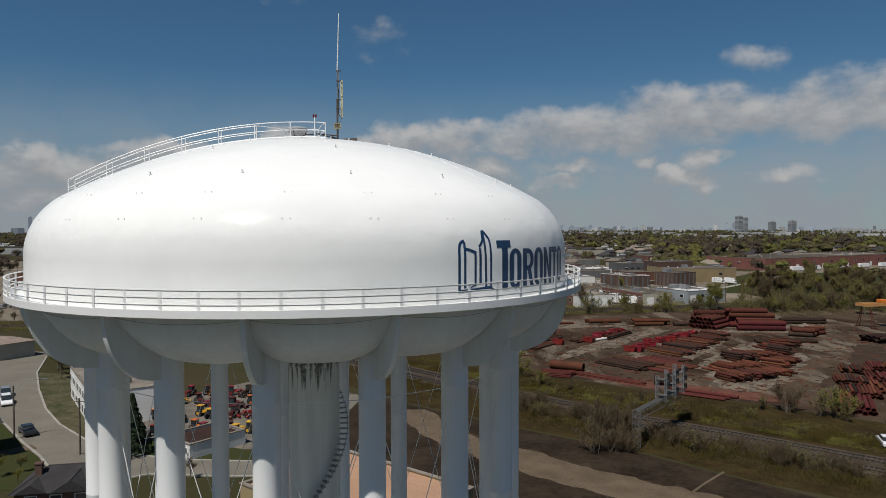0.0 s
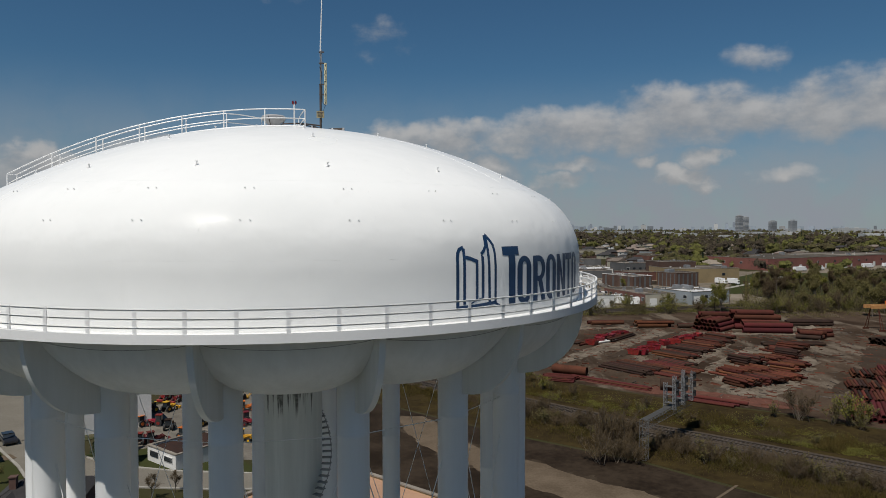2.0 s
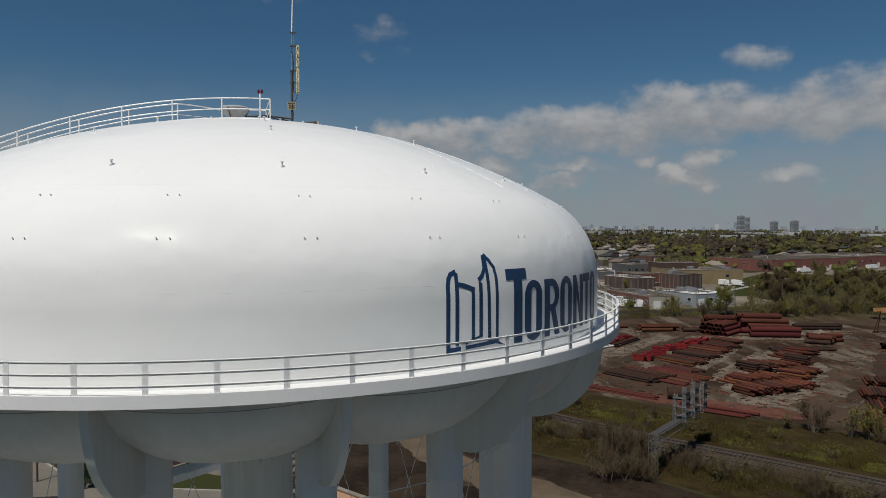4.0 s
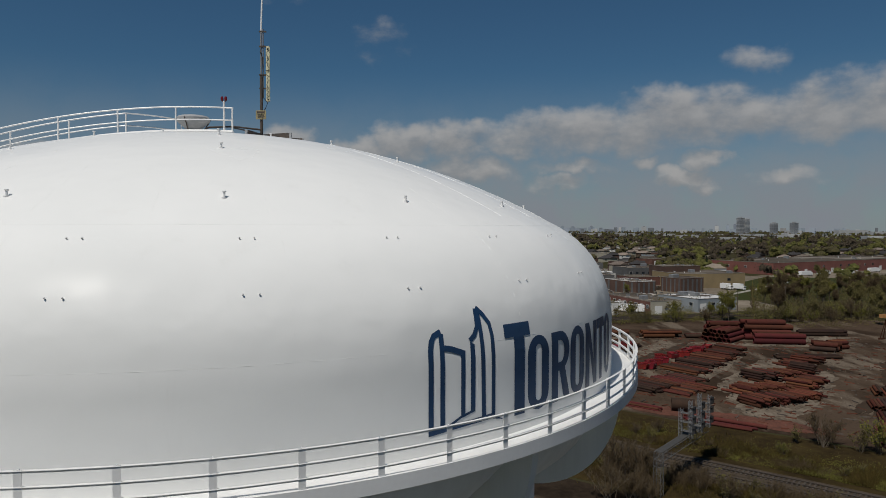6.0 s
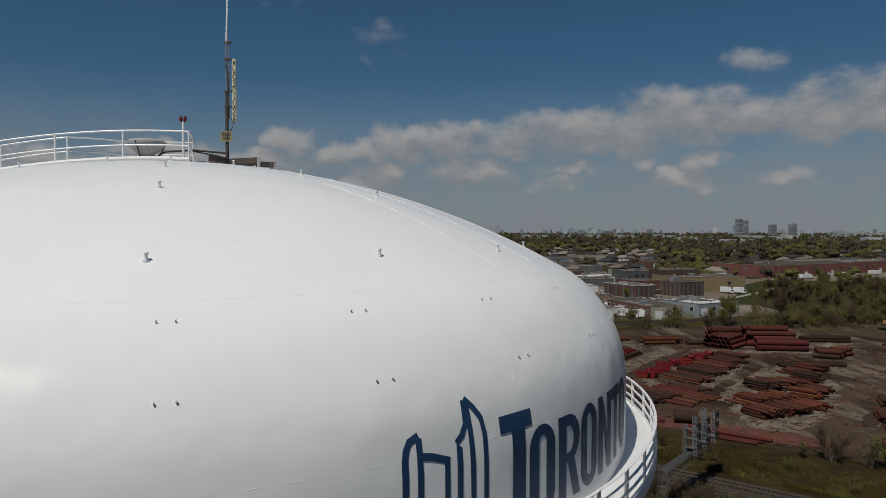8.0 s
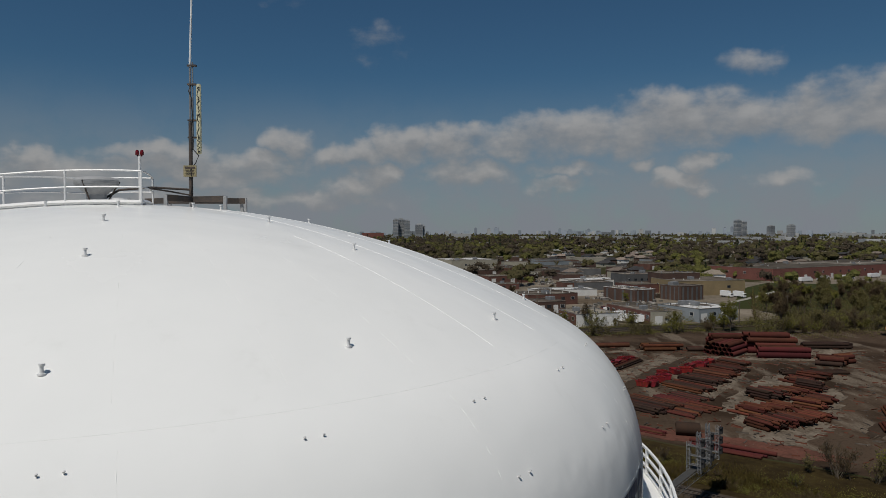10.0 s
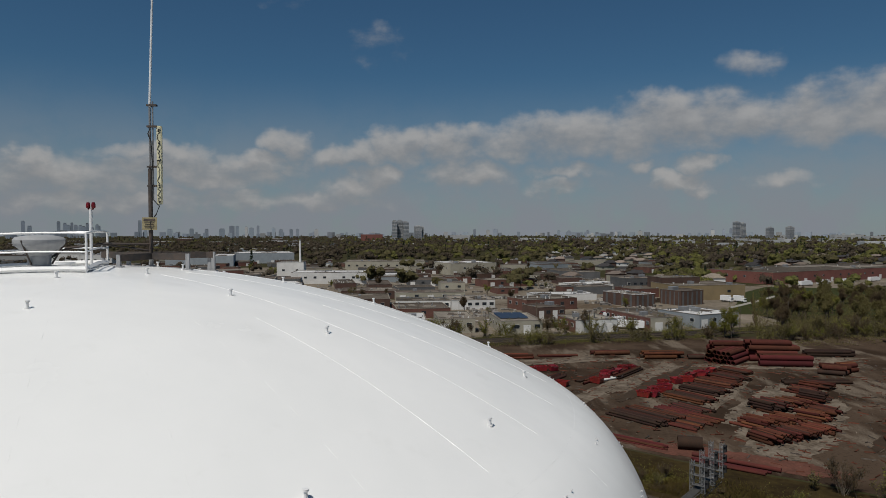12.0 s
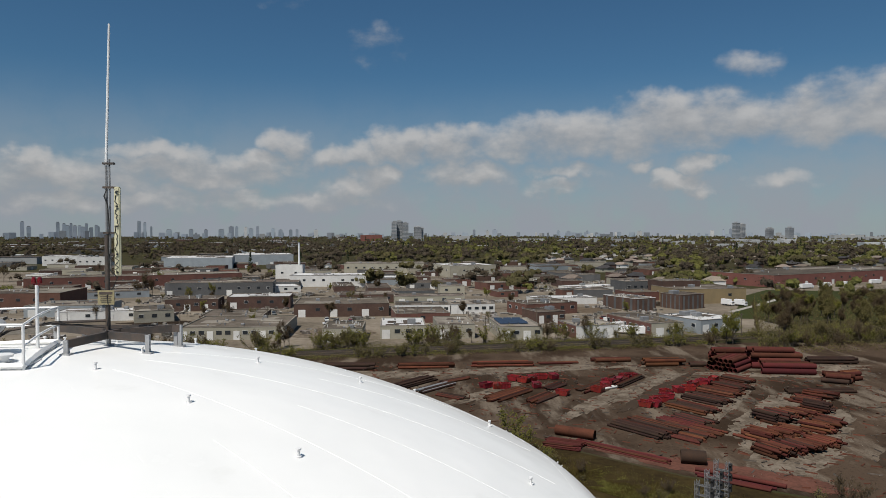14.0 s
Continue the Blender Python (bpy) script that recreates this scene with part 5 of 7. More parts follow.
# ---- skyline ----
def high_rise(x, y, w, d, h, yaw, mat, label, floors=0):
    b = tagged(new("tower_block"), label, "high-rise")
    b.matrix_world = pose(x, y, 0, 0, 0, yaw)
    bm = bmesh.new()
    box(bm, (0, 0, h / 2), (w, d, h))
    part("shaft", bm, M[mat], b)
    if floors:
        bm = bmesh.new()
        box(bm, (0, 0, h + 2), (w * 0.55, d * 0.55, 4))
        part("plant_room", bm, M["far_light"], b)
        for k in range(floors):
            bm = bmesh.new()
            box(bm, (0, 0, h * (k + 0.6) / floors), (w + 0.8, d + 0.8, h / floors * 0.35))
            part("balcony_band", bm, M["far_light"], b)
    return b


def bearing(px_deg, dist):
    a = radians(px_deg)
    return CAM_X + dist * math.sin(a), -15 + dist * math.cos(a)


CAM_X = 8.8
for az, dist, w, h in ((-3.72, 2600, 16, 74), (-3.30, 2620, 26, 76), (-2.80, 2600, 20, 70), (-1.78, 2650, 26, 56), (-1.45, 2660, 12, 52)):
    x, y = bearing(az, dist)
    high_rise(x, y, w, 22, h, 12, "far_dark", "grey glass apartment tower", 14)
for az, dist, w, h in ((23.3, 3000, 30, 72), (23.7, 3050, 26, 68), (25.6, 3000, 32, 50), (26.95, 3000, 34, 52)):
    x, y = bearing(az, dist)
    high_rise(x, y, w * 0.7, 20, h, 20, "far_dark", "grey apartment tower far behind woods", 14)
# city centre and the towers beside it: bearing, height, width
rnd = random.Random(5)
CENTRE = ((-31.0, 88, 22), (-30.6, 62, 24), (-28.8, 86, 20), (-28.4, 78, 20), (-28.2, 68, 26), (-27.95, 80, 16), (-27.7, 68, 22), (-27.4, 67, 22), (-27.2, 60, 28), (-26.95, 78, 18), (-26.65, 56, 24), (-26.3, 70, 20),
          (-26.15, 62, 14), (-23.4, 94, 22), (-23.0, 86, 18), (-22.55, 62, 14), (-21.3, 46, 34), (-19.7, 48, 28), (-18.6, 46, 24), (-17.45, 48, 38))
for az, h, w in CENTRE:
    x, y = bearing(az, 4300)
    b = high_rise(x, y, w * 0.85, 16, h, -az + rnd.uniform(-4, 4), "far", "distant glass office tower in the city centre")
    bm = bmesh.new()
    box(bm, (0, 0, h + 2.0), (w * 0.6, 13, 4.0))
    part("crown", bm, M["far_dark"], b)
WEST_TOWERS = ((-16.7, 64, 32), (-16.3, 64, 20), (-15.6, 60, 18), (-15.2, 54, 30), (-14.7, 66, 15), (-13.5, 54, 22), (-12.9, 46, 26), (-12.1, 46, 22), (-11.6, 48, 18), (-10.1, 46, 26), (2.9, 46, 18), (4.0, 42, 22), (4.6, 47, 32),
               (9.8, 40, 20), (10.6, 38, 24), (12.1, 40, 16), (16.2, 38, 30), (21.6, 42, 22), (22.4, 46, 18), (22.9, 50, 16), (27.0, 38, 30))
for az, h, w in WEST_TOWERS:
    x, y = bearing(az, 4000)
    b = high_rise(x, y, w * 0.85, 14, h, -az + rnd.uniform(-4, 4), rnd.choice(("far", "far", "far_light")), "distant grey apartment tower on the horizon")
    bm = bmesh.new()
    box(bm, (0, 0, h + 1.2), (w * 0.4, 9, 2.4))
    part("plant_room", bm, M["far_dark"], b)
for k in range(130):
    az = rnd.uniform(-33, 33)
    down = max(0.0, 1 - abs(az + 27.5) / 3.0)
    x, y = bearing(az, rnd.uniform(3700, 4700))
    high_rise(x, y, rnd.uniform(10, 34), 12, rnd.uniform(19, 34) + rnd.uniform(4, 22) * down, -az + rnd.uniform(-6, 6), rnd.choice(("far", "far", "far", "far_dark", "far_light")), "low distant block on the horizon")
for az, dist, w, h, mat in ((-5.6, 2700, 84, 24, "factory_brick"), (1.7, 2500, 70, 22, "far_light"), (30.6, 3300, 130, 22, "far_light"), (32.5, 3100, 120, 18, "far_light"), (26.9, 3400, 60, 20, "far_light")):
    x, y = bearing(az, dist)
    high_rise(x, y, w, 30, h, 6, mat, "long distant block above the woods")
for k in range(125):
    az = rnd.uniform(-34, 33)
    x, y = bearing(az, rnd.uniform(1300, 3800) if az > -12 else rnd.uniform(850, 3000))
    if any(abs(x - a) < 70 and abs(y - b) < 60 for a, b in taken):
        continue
    taken.append((x, y))
    b = tagged(new("far_shed"), "distant flat-roofed storage shed among trees", "building")
    b.matrix_world = pose(x, y, 0, 0, 0, rnd.uniform(0, 30))
    bm = bmesh.new()
    w, d, h = rnd.uniform(24, 80), rnd.uniform(18, 40), rnd.uniform(6, 9)
    box(bm, (0, 0, h / 2), (w, d, h))
    part("wall", bm, M[rnd.choice(("far_light", "beige_wall", "brown_brick", "brown_brick", "grey_wall", "dark_wall"))], b)
    bm = bmesh.new()
    box(bm, (0, 0, h + 0.2), (w + 0.6, d + 0.6, 0.4))
    part("roof", bm, M[rnd.choice(("roof_white", "roof_white", "roof_tan", "roof_dark"))], b)


for k in range(14):
    x, y = bearing(rnd.uniform(2, 33), rnd.uniform(1300, 2700))
    high_rise(x, y, rnd.uniform(30, 90), 30, rnd.uniform(12.5, 16.5), rnd.uniform(-4, 14), "far_light", "long pale distribution shed above the far woods")


chimney = tagged(new("chimney_stack"), "tall thin white chimney stack beside the works", "chimney")
chimney.location = (-97, 508, 0)
bm = bmesh.new()
rod(bm, (0, 0, 0), (0, 0, 30), 0.9, 0.6, seg=14)
part("shaft", bm, M["white"], chimney, smooth=True)
bm = bmesh.new()
rod(bm, (0, 0, 30), (0, 0, 31), 0.75, seg=14)
part("cap", bm, M["steel"], chimney)


# ---- woods: many small clumps, one object for each look ----
def clump_tree(rng, height, width, n, size, cone=False, lobes=6, core=0.80):
    """Corners of n small leaf cards that make one crown of lobes, with gaps and an uneven outline."""
    mid = np.column_stack([rng.normal(0, width * 0.21, (lobes, 2)), height * rng.uniform(0.42, 0.82, lobes)])
    rad = rng.uniform(0.20, 0.36, lobes) * width
    pick = rng.integers(0, lobes, n)
    v = rng.normal(0, 1, (n, 3))
    v[:, 2] += 0.25
    v /= np.linalg.norm(v, axis=1)[:, None]
    if cone:
        u, a = rng.uniform(0.08, 1.0, n), rng.uniform(0, 2 * np.pi, n)
        r = width * 0.5 * (1 - u) * rng.uniform(0.6, 1.05, n) + 0.1
        c = np.column_stack([r * np.cos(a), r * np.sin(a), height * u])
        v = np.column_stack([np.cos(a), np.sin(a), np.full(n, 0.5)])
    else:
        c = mid[pick] + v * (rad[pick] * rng.uniform(0.6, 1.12, n))[:, None] * np.array([1, 1, 0.85])
    out = v + rng.normal(0, 0.25, (n, 3))
    out /= np.linalg.norm(out, axis=1)[:, None]
    p = np.cross(out, rng.normal(0, 1, (n, 3)))
    p /= np.linalg.norm(p, axis=1)[:, None]
    q = np.cross(out, p)
    s = (size * rng.uniform(0.6, 1.3, n))[:, None]
    cards = np.stack([c - p * s - q * s * 0.6, c + p * s - q * s * 0.5, c + p * s * 0.8 + q * s * 0.7, c - p * s * 0.9 + q * s * 0.5], axis=1)
    if cone:
        return cards
    inner = []
    for centre, radius in zip(mid, rad):
        bulge = lobe_shell(rng)
        inner.append(centre + bulge * radius * core * np.array([1.0, 1.0, 0.85]))
    return np.concatenate([cards] + inner)


def lobe_shell(rng):
    """The dense inside of one lobe: a lumpy shell of quads, open below."""
    grid = np.linspace(-1, 1, 3)
    corners = {}

    def knot(p):
        key = tuple(np.round(p, 3))
        if key not in corners:
            u = np.array(p) / np.linalg.norm(p)
            corners[key] = u * rng.uniform(0.72, 1.08)
        return corners[key]

    quads = []
    for axis, sign in ((0, 1), (0, -1), (1, 1), (1, -1), (2, 1)):
        for i in range(2):
            for j in range(2):
                ring = [(grid[i], grid[j]), (grid[i + 1], grid[j]), (grid[i + 1], grid[j + 1]), (grid[i], grid[j + 1])]
                pts = []
                for g, h in ring if (sign > 0) == (axis != 1) else ring[::-1]:
                    q = [0.0, 0.0, 0.0]
                    q[axis], q[(axis + 1) % 3 if axis != 1 else 0], q[(axis + 2) % 3 if axis != 1 else 2] = sign, g, h
                    pts.append(knot(q))
                quads.append(pts)
    return np.array(quads)


def quads_object(name, quads, material, label, category):
    quads = quads.reshape(-1, 3)
    n = len(quads) // 4
    me = bpy.data.meshes.new(name)
    me.vertices.add(n * 4)
    me.vertices.foreach_set("co", quads.ravel())
    me.loops.add(n * 4)
    me.loops.foreach_set("vertex_index", np.arange(n * 4, dtype=np.int32))
    me.polygons.add(n)
    me.polygons.foreach_set("loop_start", np.arange(0, n * 4, 4, dtype=np.int32))
    me.update()
    me.validate()
    me.materials.append(material)
    return tagged(new(name, me), label, category, kind="stuff")


def built_over(x, y):
    return any(-17 < x - a < 24 and -14 < y - b < 16 for a, b in taken)


# plots of the houses among the trees
rr = random.Random(31)
plots = []
for i in range(2000):
    if len(plots) >= 150:
        break
    dist = 480 + 1000 * rr.random()
    a = radians(rr.uniform(4, 33))
    x, y = 8 + dist * math.sin(a), -15 + dist * math.cos(a)
    if x < 0.16 * y or (230 < x < 450 and 440 < y < 650) or x > 200 and y < 540 or built_over(x, y) or any(abs(x - a) < 20 and abs(y - b) < 18 for a, b in plots):
        continue
    plots.append((x, y))


def on_plot(x, y):
    return any(abs(x - a) < 11 and -26 < y - b < 9 for a, b in plots)


rng = np.random.default_rng(3)
kinds = {
    "leaf": [clump_tree(rng, 10, 11, 270, 0.36) for _ in range(5)],
    "leaf_dull": [clump_tree(rng, 11, 12, 270, 0.36) for _ in range(5)],
    "twig": [clump_tree(rng, 12, 12, 270, 0.36, core=0.62) for _ in range(5)],
    "conifer": [clump_tree(rng, 14, 6, 120, 0.6, cone=True) for _ in range(3)],
}
middle = {
    "leaf": [clump_tree(rng, 10, 11, 100, 0.55, lobes=4) for _ in range(5)],
    "leaf_dull": [clump_tree(rng, 11, 12, 100, 0.55, lobes=4) for _ in range(5)],
    "twig": [clump_tree(rng, 12, 12, 100, 0.55, lobes=4, core=0.62) for _ in range(5)],
    "conifer": [clump_tree(rng, 14, 6, 60, 0.7, cone=True) for _ in range(3)],
}
coarse = {
    "leaf": [clump_tree(rng, 10, 12, 20, 0.9, lobes=2) for _ in range(5)],
    "leaf_dull": [clump_tree(rng, 11, 13, 20, 0.9, lobes=2) for _ in range(5)],
    "twig": [clump_tree(rng, 11, 13, 20, 0.9, lobes=2, core=0.62) for _ in range(5)],
    "conifer": [clump_tree(rng, 14, 6, 30, 1.0, cone=True) for _ in range(3)],
}
bags = {k: [] for k in kinds}
for i in range(11500):
    d = 420 * (4700 / 420) ** (rng.uniform() ** 0.85)
    a = radians(rng.uniform(-40, 40))
    x, y = 8 + d * math.sin(a), -15 + d * math.cos(a)
    if x < 0.33 * y and rng.uniform() < min(0.88, max(0.25, (1500 - y) / 1000)):
        continue
    if d < 1000 and x >= 0.16 * y and rng.uniform() < 0.40:
        continue
    if built_over(x, y) or d < 1500 and on_plot(x, y):
        continue
    if x > 170 and d < 640 and y < 0.56 * x + 345 and rng.uniform() < 0.9:
        continue
    if 239 < x < 440 and 455 < y < 640 or x > 0.5 * y and y < 470 and rng.uniform() < 0.8:
        continue
    patch = noise.noise((x / 120, y / 160, 3.0)) + 0.5 * noise.noise((x / 40, y / 60, 8.0))
    right = math.degrees(a) > -8
    if not right and rng.uniform() < 0.10:
        continue
    w = np.array([max(0.04, 0.26 + 0.75 * patch), 0.30, max(0.06, 0.40 - 0.7 * patch), 0.05]) * np.array([1.0, 1.0, 1.0, 1.0] if right else [0.10, 0.45, 2.0, 0.5])
    k = rng.choice(["leaf", "leaf_dull", "twig", "conifer"], p=w / w.sum())
    pool = kinds if d < 850 else middle if d < 1900 else coarse
    q = pool[k][rng.integers(len(pool[k]))]
    s = rng.uniform(0.65, 1.25) * (1.0 if d < 700 else 1.25) * (1.0 if right else 0.85)
    t = rng.uniform(0, 2 * math.pi)
    rot = np.array([[math.cos(t), -math.sin(t), 0], [math.sin(t), math.cos(t), 0], [0, 0, 1]]) * s
    bags[k].append(q @ rot.T + np.array([x, y, 0]))
for k, label in (("leaf", "far woods in fresh yellow-green leaf"), ("leaf_dull", "far woods in olive bud"), ("twig", "far bare brown woods"), ("conifer", "far dark conifers")):
    quads_object("far_woods", np.concatenate(bags[k]), M[k if k == "conifer" else "far_" + k], label, "woods")

rr = random.Random(52)
for i in range(26):
    cx, cy = rr.uniform(-170, 130), rr.uniform(240, 430)
    if cx > 60 and cy < 300:
        continue
    pts = []
    rx, ry, seed = rr.uniform(8, 22), rr.uniform(5, 14), rr.uniform(0, 50)
    for k in range(28):
        a = 2 * math.pi * k / 28
        f = 1 + 0.45 * noise.noise((math.cos(a) * 1.8 + seed, math.sin(a) * 1.8, seed))
        pts.append((cx + rx * f * math.cos(a), cy + ry * f * math.sin(a)))
    sheet("worn_patch", pts, 0.030 + 0.004 * (i + 1), M[rr.choice(("asphalt", "gravel", "pad_yard", "concrete", "grass"))], "worn patch of paving between the works", "lot")
goods = np.random.default_rng(61)
faces = []
made = 0
while made < 1500:
    x, y = goods.uniform(-220, 140), goods.uniform(226, 560)
    if x > 100 and y < 300 or any(-4 < x - a < 28 and -3 < y - b < 22 for a, b in taken) or noise.noise((x / 22, y / 22, 4.0)) < 0.05 or y < 226 + (x + 43) * 0.205:
        continue
    t = goods.choice([0.14, 1.7]) + goods.normal(0, 0.2)
    u, v = np.array([math.cos(t), math.sin(t), 0]), np.array([-math.sin(t), math.cos(t), 0])
    l, w, h = goods.choice([0.5, 0.8, 1.2, 2.6]) * goods.uniform(0.6, 1.3), goods.uniform(0.4, 1.2), goods.uniform(0.3, 1.5)
    c = np.array([x, y, 0.03])
    z = np.array([0, 0, h * 1.0])
    q = [c - u * l - v * w, c + u * l - v * w, c + u * l + v * w, c - u * l + v * w]
    faces.append([q[0] + z, q[1] + z, q[2] + z, q[3] + z])
    for i in range(4):
        j = (i + 1) % 4
        faces.append([q[i], q[j], q[j] + z, q[i] + z])
    made += 1
quads_object("yard_goods", np.array(faces), M["junk"], "pallets, crates and goods stored between the works", "goods")

# ---- pipe yard ----
PIPES = {}


def pipe_mesh(r, length, mat):
    """An open steel pipe along x, with wall thickness."""
    key = (round(r, 3), round(length, 1), mat)
    if key not in PIPES:
        bm = bmesh.new()
        seg = 12 if r > 0.2 else 8
        t = max(0.03, r * 0.12)
        loops = []
        for x, rr in ((-length / 2, r), (length / 2, r), (length / 2, r - t), (-length / 2, r - t)):
            loops.append([bm.verts.new((x, rr * math.cos(2 * math.pi * k / seg), rr * math.sin(2 * math.pi * k / seg))) for k in range(seg)])
        for i in range(4):
            a, b = loops[i], loops[(i + 1) % 4]
            for k in range(seg):
                bm.faces.new((a[k], a[(k + 1) % seg], b[(k + 1) % seg], b[k]))
        bmesh.ops.recalc_face_normals(bm, faces=bm.faces)
        me = bpy.data.meshes.new("pipe")
        bm.to_mesh(me)
        bm.free()
        me.materials.append(M[mat])
        me.polygons.foreach_set("use_smooth", [True] * len(me.polygons))
        me.set_sharp_from_angle(angle=radians(40))
        PIPES[key] = me
    return PIPES[key]


def stack(label, x, y, yaw, length, r, wide, layers, mats, seed, mess=0.4):
    """Pipes laid side by side along the heading yaw, in layers that nest in one another."""
    rr = random.Random(seed)
    s = tagged(new("pipe_stack"), label, "pipe stack", group="pipe stacks in the yard")
    s.matrix_world = pose(x, y, 0.03, 0, 0, yaw)
    for layer in range(layers):
        for i in range(wide - layer):
            if layer and rr.random() < 0.10:
                continue
            mat = rr.choice(mats)
            ln = length * rr.choice((1.0, 1.0, 0.9, 0.8))
            ob = new("pipe", pipe_mesh(r, ln, mat))
            ob.parent = s
            ob.matrix_local = pose(rr.uniform(-mess, mess) + (length - ln) * rr.uniform(-0.5, 0.5), (i - (wide - layer - 1) / 2) * r * 2.06, r + layer * r * 1.75, rr.uniform(0, 360), 0, rr.uniform(-1.0, 1.0) * mess)
    if layers > 1 and r > 0.3:
        for side in (-1, 1):
            bm = bmesh.new()
            box(bm, (length * 0.3, side * (wide * r * 1.03 + 0.12), 0.12), (0.25, 0.22, 0.3))
            part("wedge", bm, M["sleeper"], s)
    return s


RED, RUST, ORA, DARK = ("rust_red", "rust_red", "rust"), ("rust", "rust", "rust_orange", "rust_dark"), ("rust_orange", "rust_orange", "rust"), ("rust_dark", "rust_dark", "rust")
big = "stack of large red-oxide steel pipes"
stack(big, 91, 180.5, 46, 11, 0.66, 7, 3, RED, 1)
stack(big, 104.5, 174.5, -7, 14, 0.80, 4, 2, RED, 2)
stack(big, 105, 183, -6, 14, 0.78, 5, 4, RED, 3)
stack(big, 98, 192, -4, 15, 0.70, 5, 3, RED, 4)
stack("short row of orange rusty pipes", 60, 191, 5, 12, 0.62, 2, 1, ORA, 5)
stack("low stack of orange and black pipes", 74, 185.5, 3, 12, 0.55, 4, 2, ("rust_orange", "rust_dark"), 6)
stack("short black coated pipe pair", 83.5, 184, 2, 5, 0.60, 2, 1, DARK, 7)
stack("low row of dark steel pipes", 125, 189, -3, 15, 0.45, 5, 2, DARK, 8)
stack("heap of short brown pipes", 112, 163, -28, 7, 0.62, 5, 2, RUST, 9, 0.9)
stack("heap of short brown pipes", 117, 166, 20, 6, 0.60, 4, 2, RUST, 10, 0.9)
k = 0
for x, y, n, layers, mats in ((66.5, 105.5, 8, 3, RUST), (72, 107.5, 7, 2, RUST), (78, 111, 6, 2, ORA), (68, 114, 7, 2, ORA), (74.5, 117.5, 8, 2, ORA), (82, 119, 6, 2, ORA), (86, 124, 7, 2, RUST),
                              (76.5, 126, 8, 3, DARK), (83.5, 131, 7, 2, ORA), (89.5, 134, 6, 3, DARK), (91, 142, 7, 2, RUST), (97, 146, 6, 2, RUST)):
    stack("loose stack of rusty pipe lengths", x + 1.5, y + 0.5, -56 + (k * 37 % 17) - 8, 5.4, 0.27, int(n * 1.6), layers + (k % 2), mats, 20 + k, 1.3)
    k += 1
stack("long dark pipes lying side by side", 101, 151.5, 2, 17, 0.40, 4, 1, DARK, 40)
for x, y, n, layers, mats, ln in ((50.0, 120.5, 18, 2, DARK, 12), (56.5, 119, 22, 1, RUST, 12), (59.5, 126, 18, 1, ("rust_red", "rust_dark"), 9), (64.5, 136, 13, 2, RUST, 10),
                                  (70.5, 143.5, 13, 2, DARK, 10), (76.5, 151, 12, 2, RUST, 10), (82, 157, 12, 2, DARK, 9), (87, 165, 9, 2, RUST, 8)):
    stack("flat rows of thin rusty pipes", x, y, -54 + (k * 29 % 9) - 4, ln, 0.25, n, layers, mats, 20 + k, 0.7)
    k += 1
for x, y, yaw, n, layers, mats, ln in ((2, 161, 52, 9, 2, DARK, 16), (8, 157, 50, 8, 1, ("rust_dark", "rust_dark", "steel"), 14), (13, 165, 40, 5, 1, DARK, 9), (25, 149, 50, 11, 1, RUST, 16), (33, 146, 53, 8, 1, RUST, 11), (38, 158, 52, 7, 1, DARK, 9),
                                       (50, 160, 52, 8, 1, RUST, 22), (57, 163, 52, 8, 2, DARK, 16), (12, 147, -40, 6, 1, DARK, 8)):
    stack("row of long brown pipes on the ground", x, y, yaw, ln, 0.25, n, layers, mats, 20 + k, 0.9)
    k += 1
stack("pair of white coated pipes", 51, 155.5, 34, 9, 0.32, 2, 1, ("white_wall",), 69)
stack("single wide rusty pipe", 34.5, 115.5, -30, 8.5, 0.95, 1, 1, ("rust",), 70)
stack("bundle of thin red bars", 31.5, 110, -24, 7, 0.16, 14, 3, RED, 71)
stack("long thin red pipes by the fence", 41, 106.5, -42, 18, 0.14, 8, 2, RED, 72)
stack("wide short pipe section", 51.5, 100.3, -15, 4, 1.15, 1, 1, ("rust_dark",), 73)
stack("long red pipes beside the bank", 56.5, 92.5, -37, 15, 0.36, 1, 1, ("rust_red",), 74)
stack("long red pipes beside the bank", 54.5, 91.2, -36, 12, 0.22, 4, 1, RED, 75)
stack("long dark pipes at the yard's end", -17, 181, 0, 15, 0.40, 6, 2, DARK, 76)
stack("row of rusty pipes along the fence", 5, 182.5, 4, 16, 0.35, 5, 2, RUST, 77)
stack("row of rusty pipes along the fence", 27, 185, 4, 18, 0.35, 5, 2, ORA, 78)
stack("row of rusty pipes along the fence", 44, 188, 5, 12, 0.30, 4, 1, RUST, 79)
for i, (x, y, yaw, ln, n, mats) in enumerate(((97.7, 113, 66, 7, 9, RUST), (104.6, 116, 64, 7, 7, RED), (90.5, 101.6, 66, 7, 10, RUST), (98.5, 104.5, 66, 7, 9, RED), (86.2, 92.5, 64, 8, 9, RUST), (93, 95.5, 65, 8, 8, ORA))):
    stack("stack of red-brown pipes near the bank", x, y, yaw, ln, 0.30, n + 2, 2, mats, 90 + i, 0.8)
stack("long orange-red pipes by the bank", 79.5, 83, 62, 11, 0.38, 8, 2, ("rust_red", "rust_orange"), 81)
stack("heap of dark pipe ends", 128, 152, 20, 8, 0.5, 7, 2, DARK, 82, 0.9)
stack("heap of brown pipes", 118, 124, 40, 10, 0.4, 9, 2, RUST, 83, 0.9)
stack("heap of brown pipes", 108, 114, 50, 10, 0.4, 9, 2, RUST, 84, 0.9)


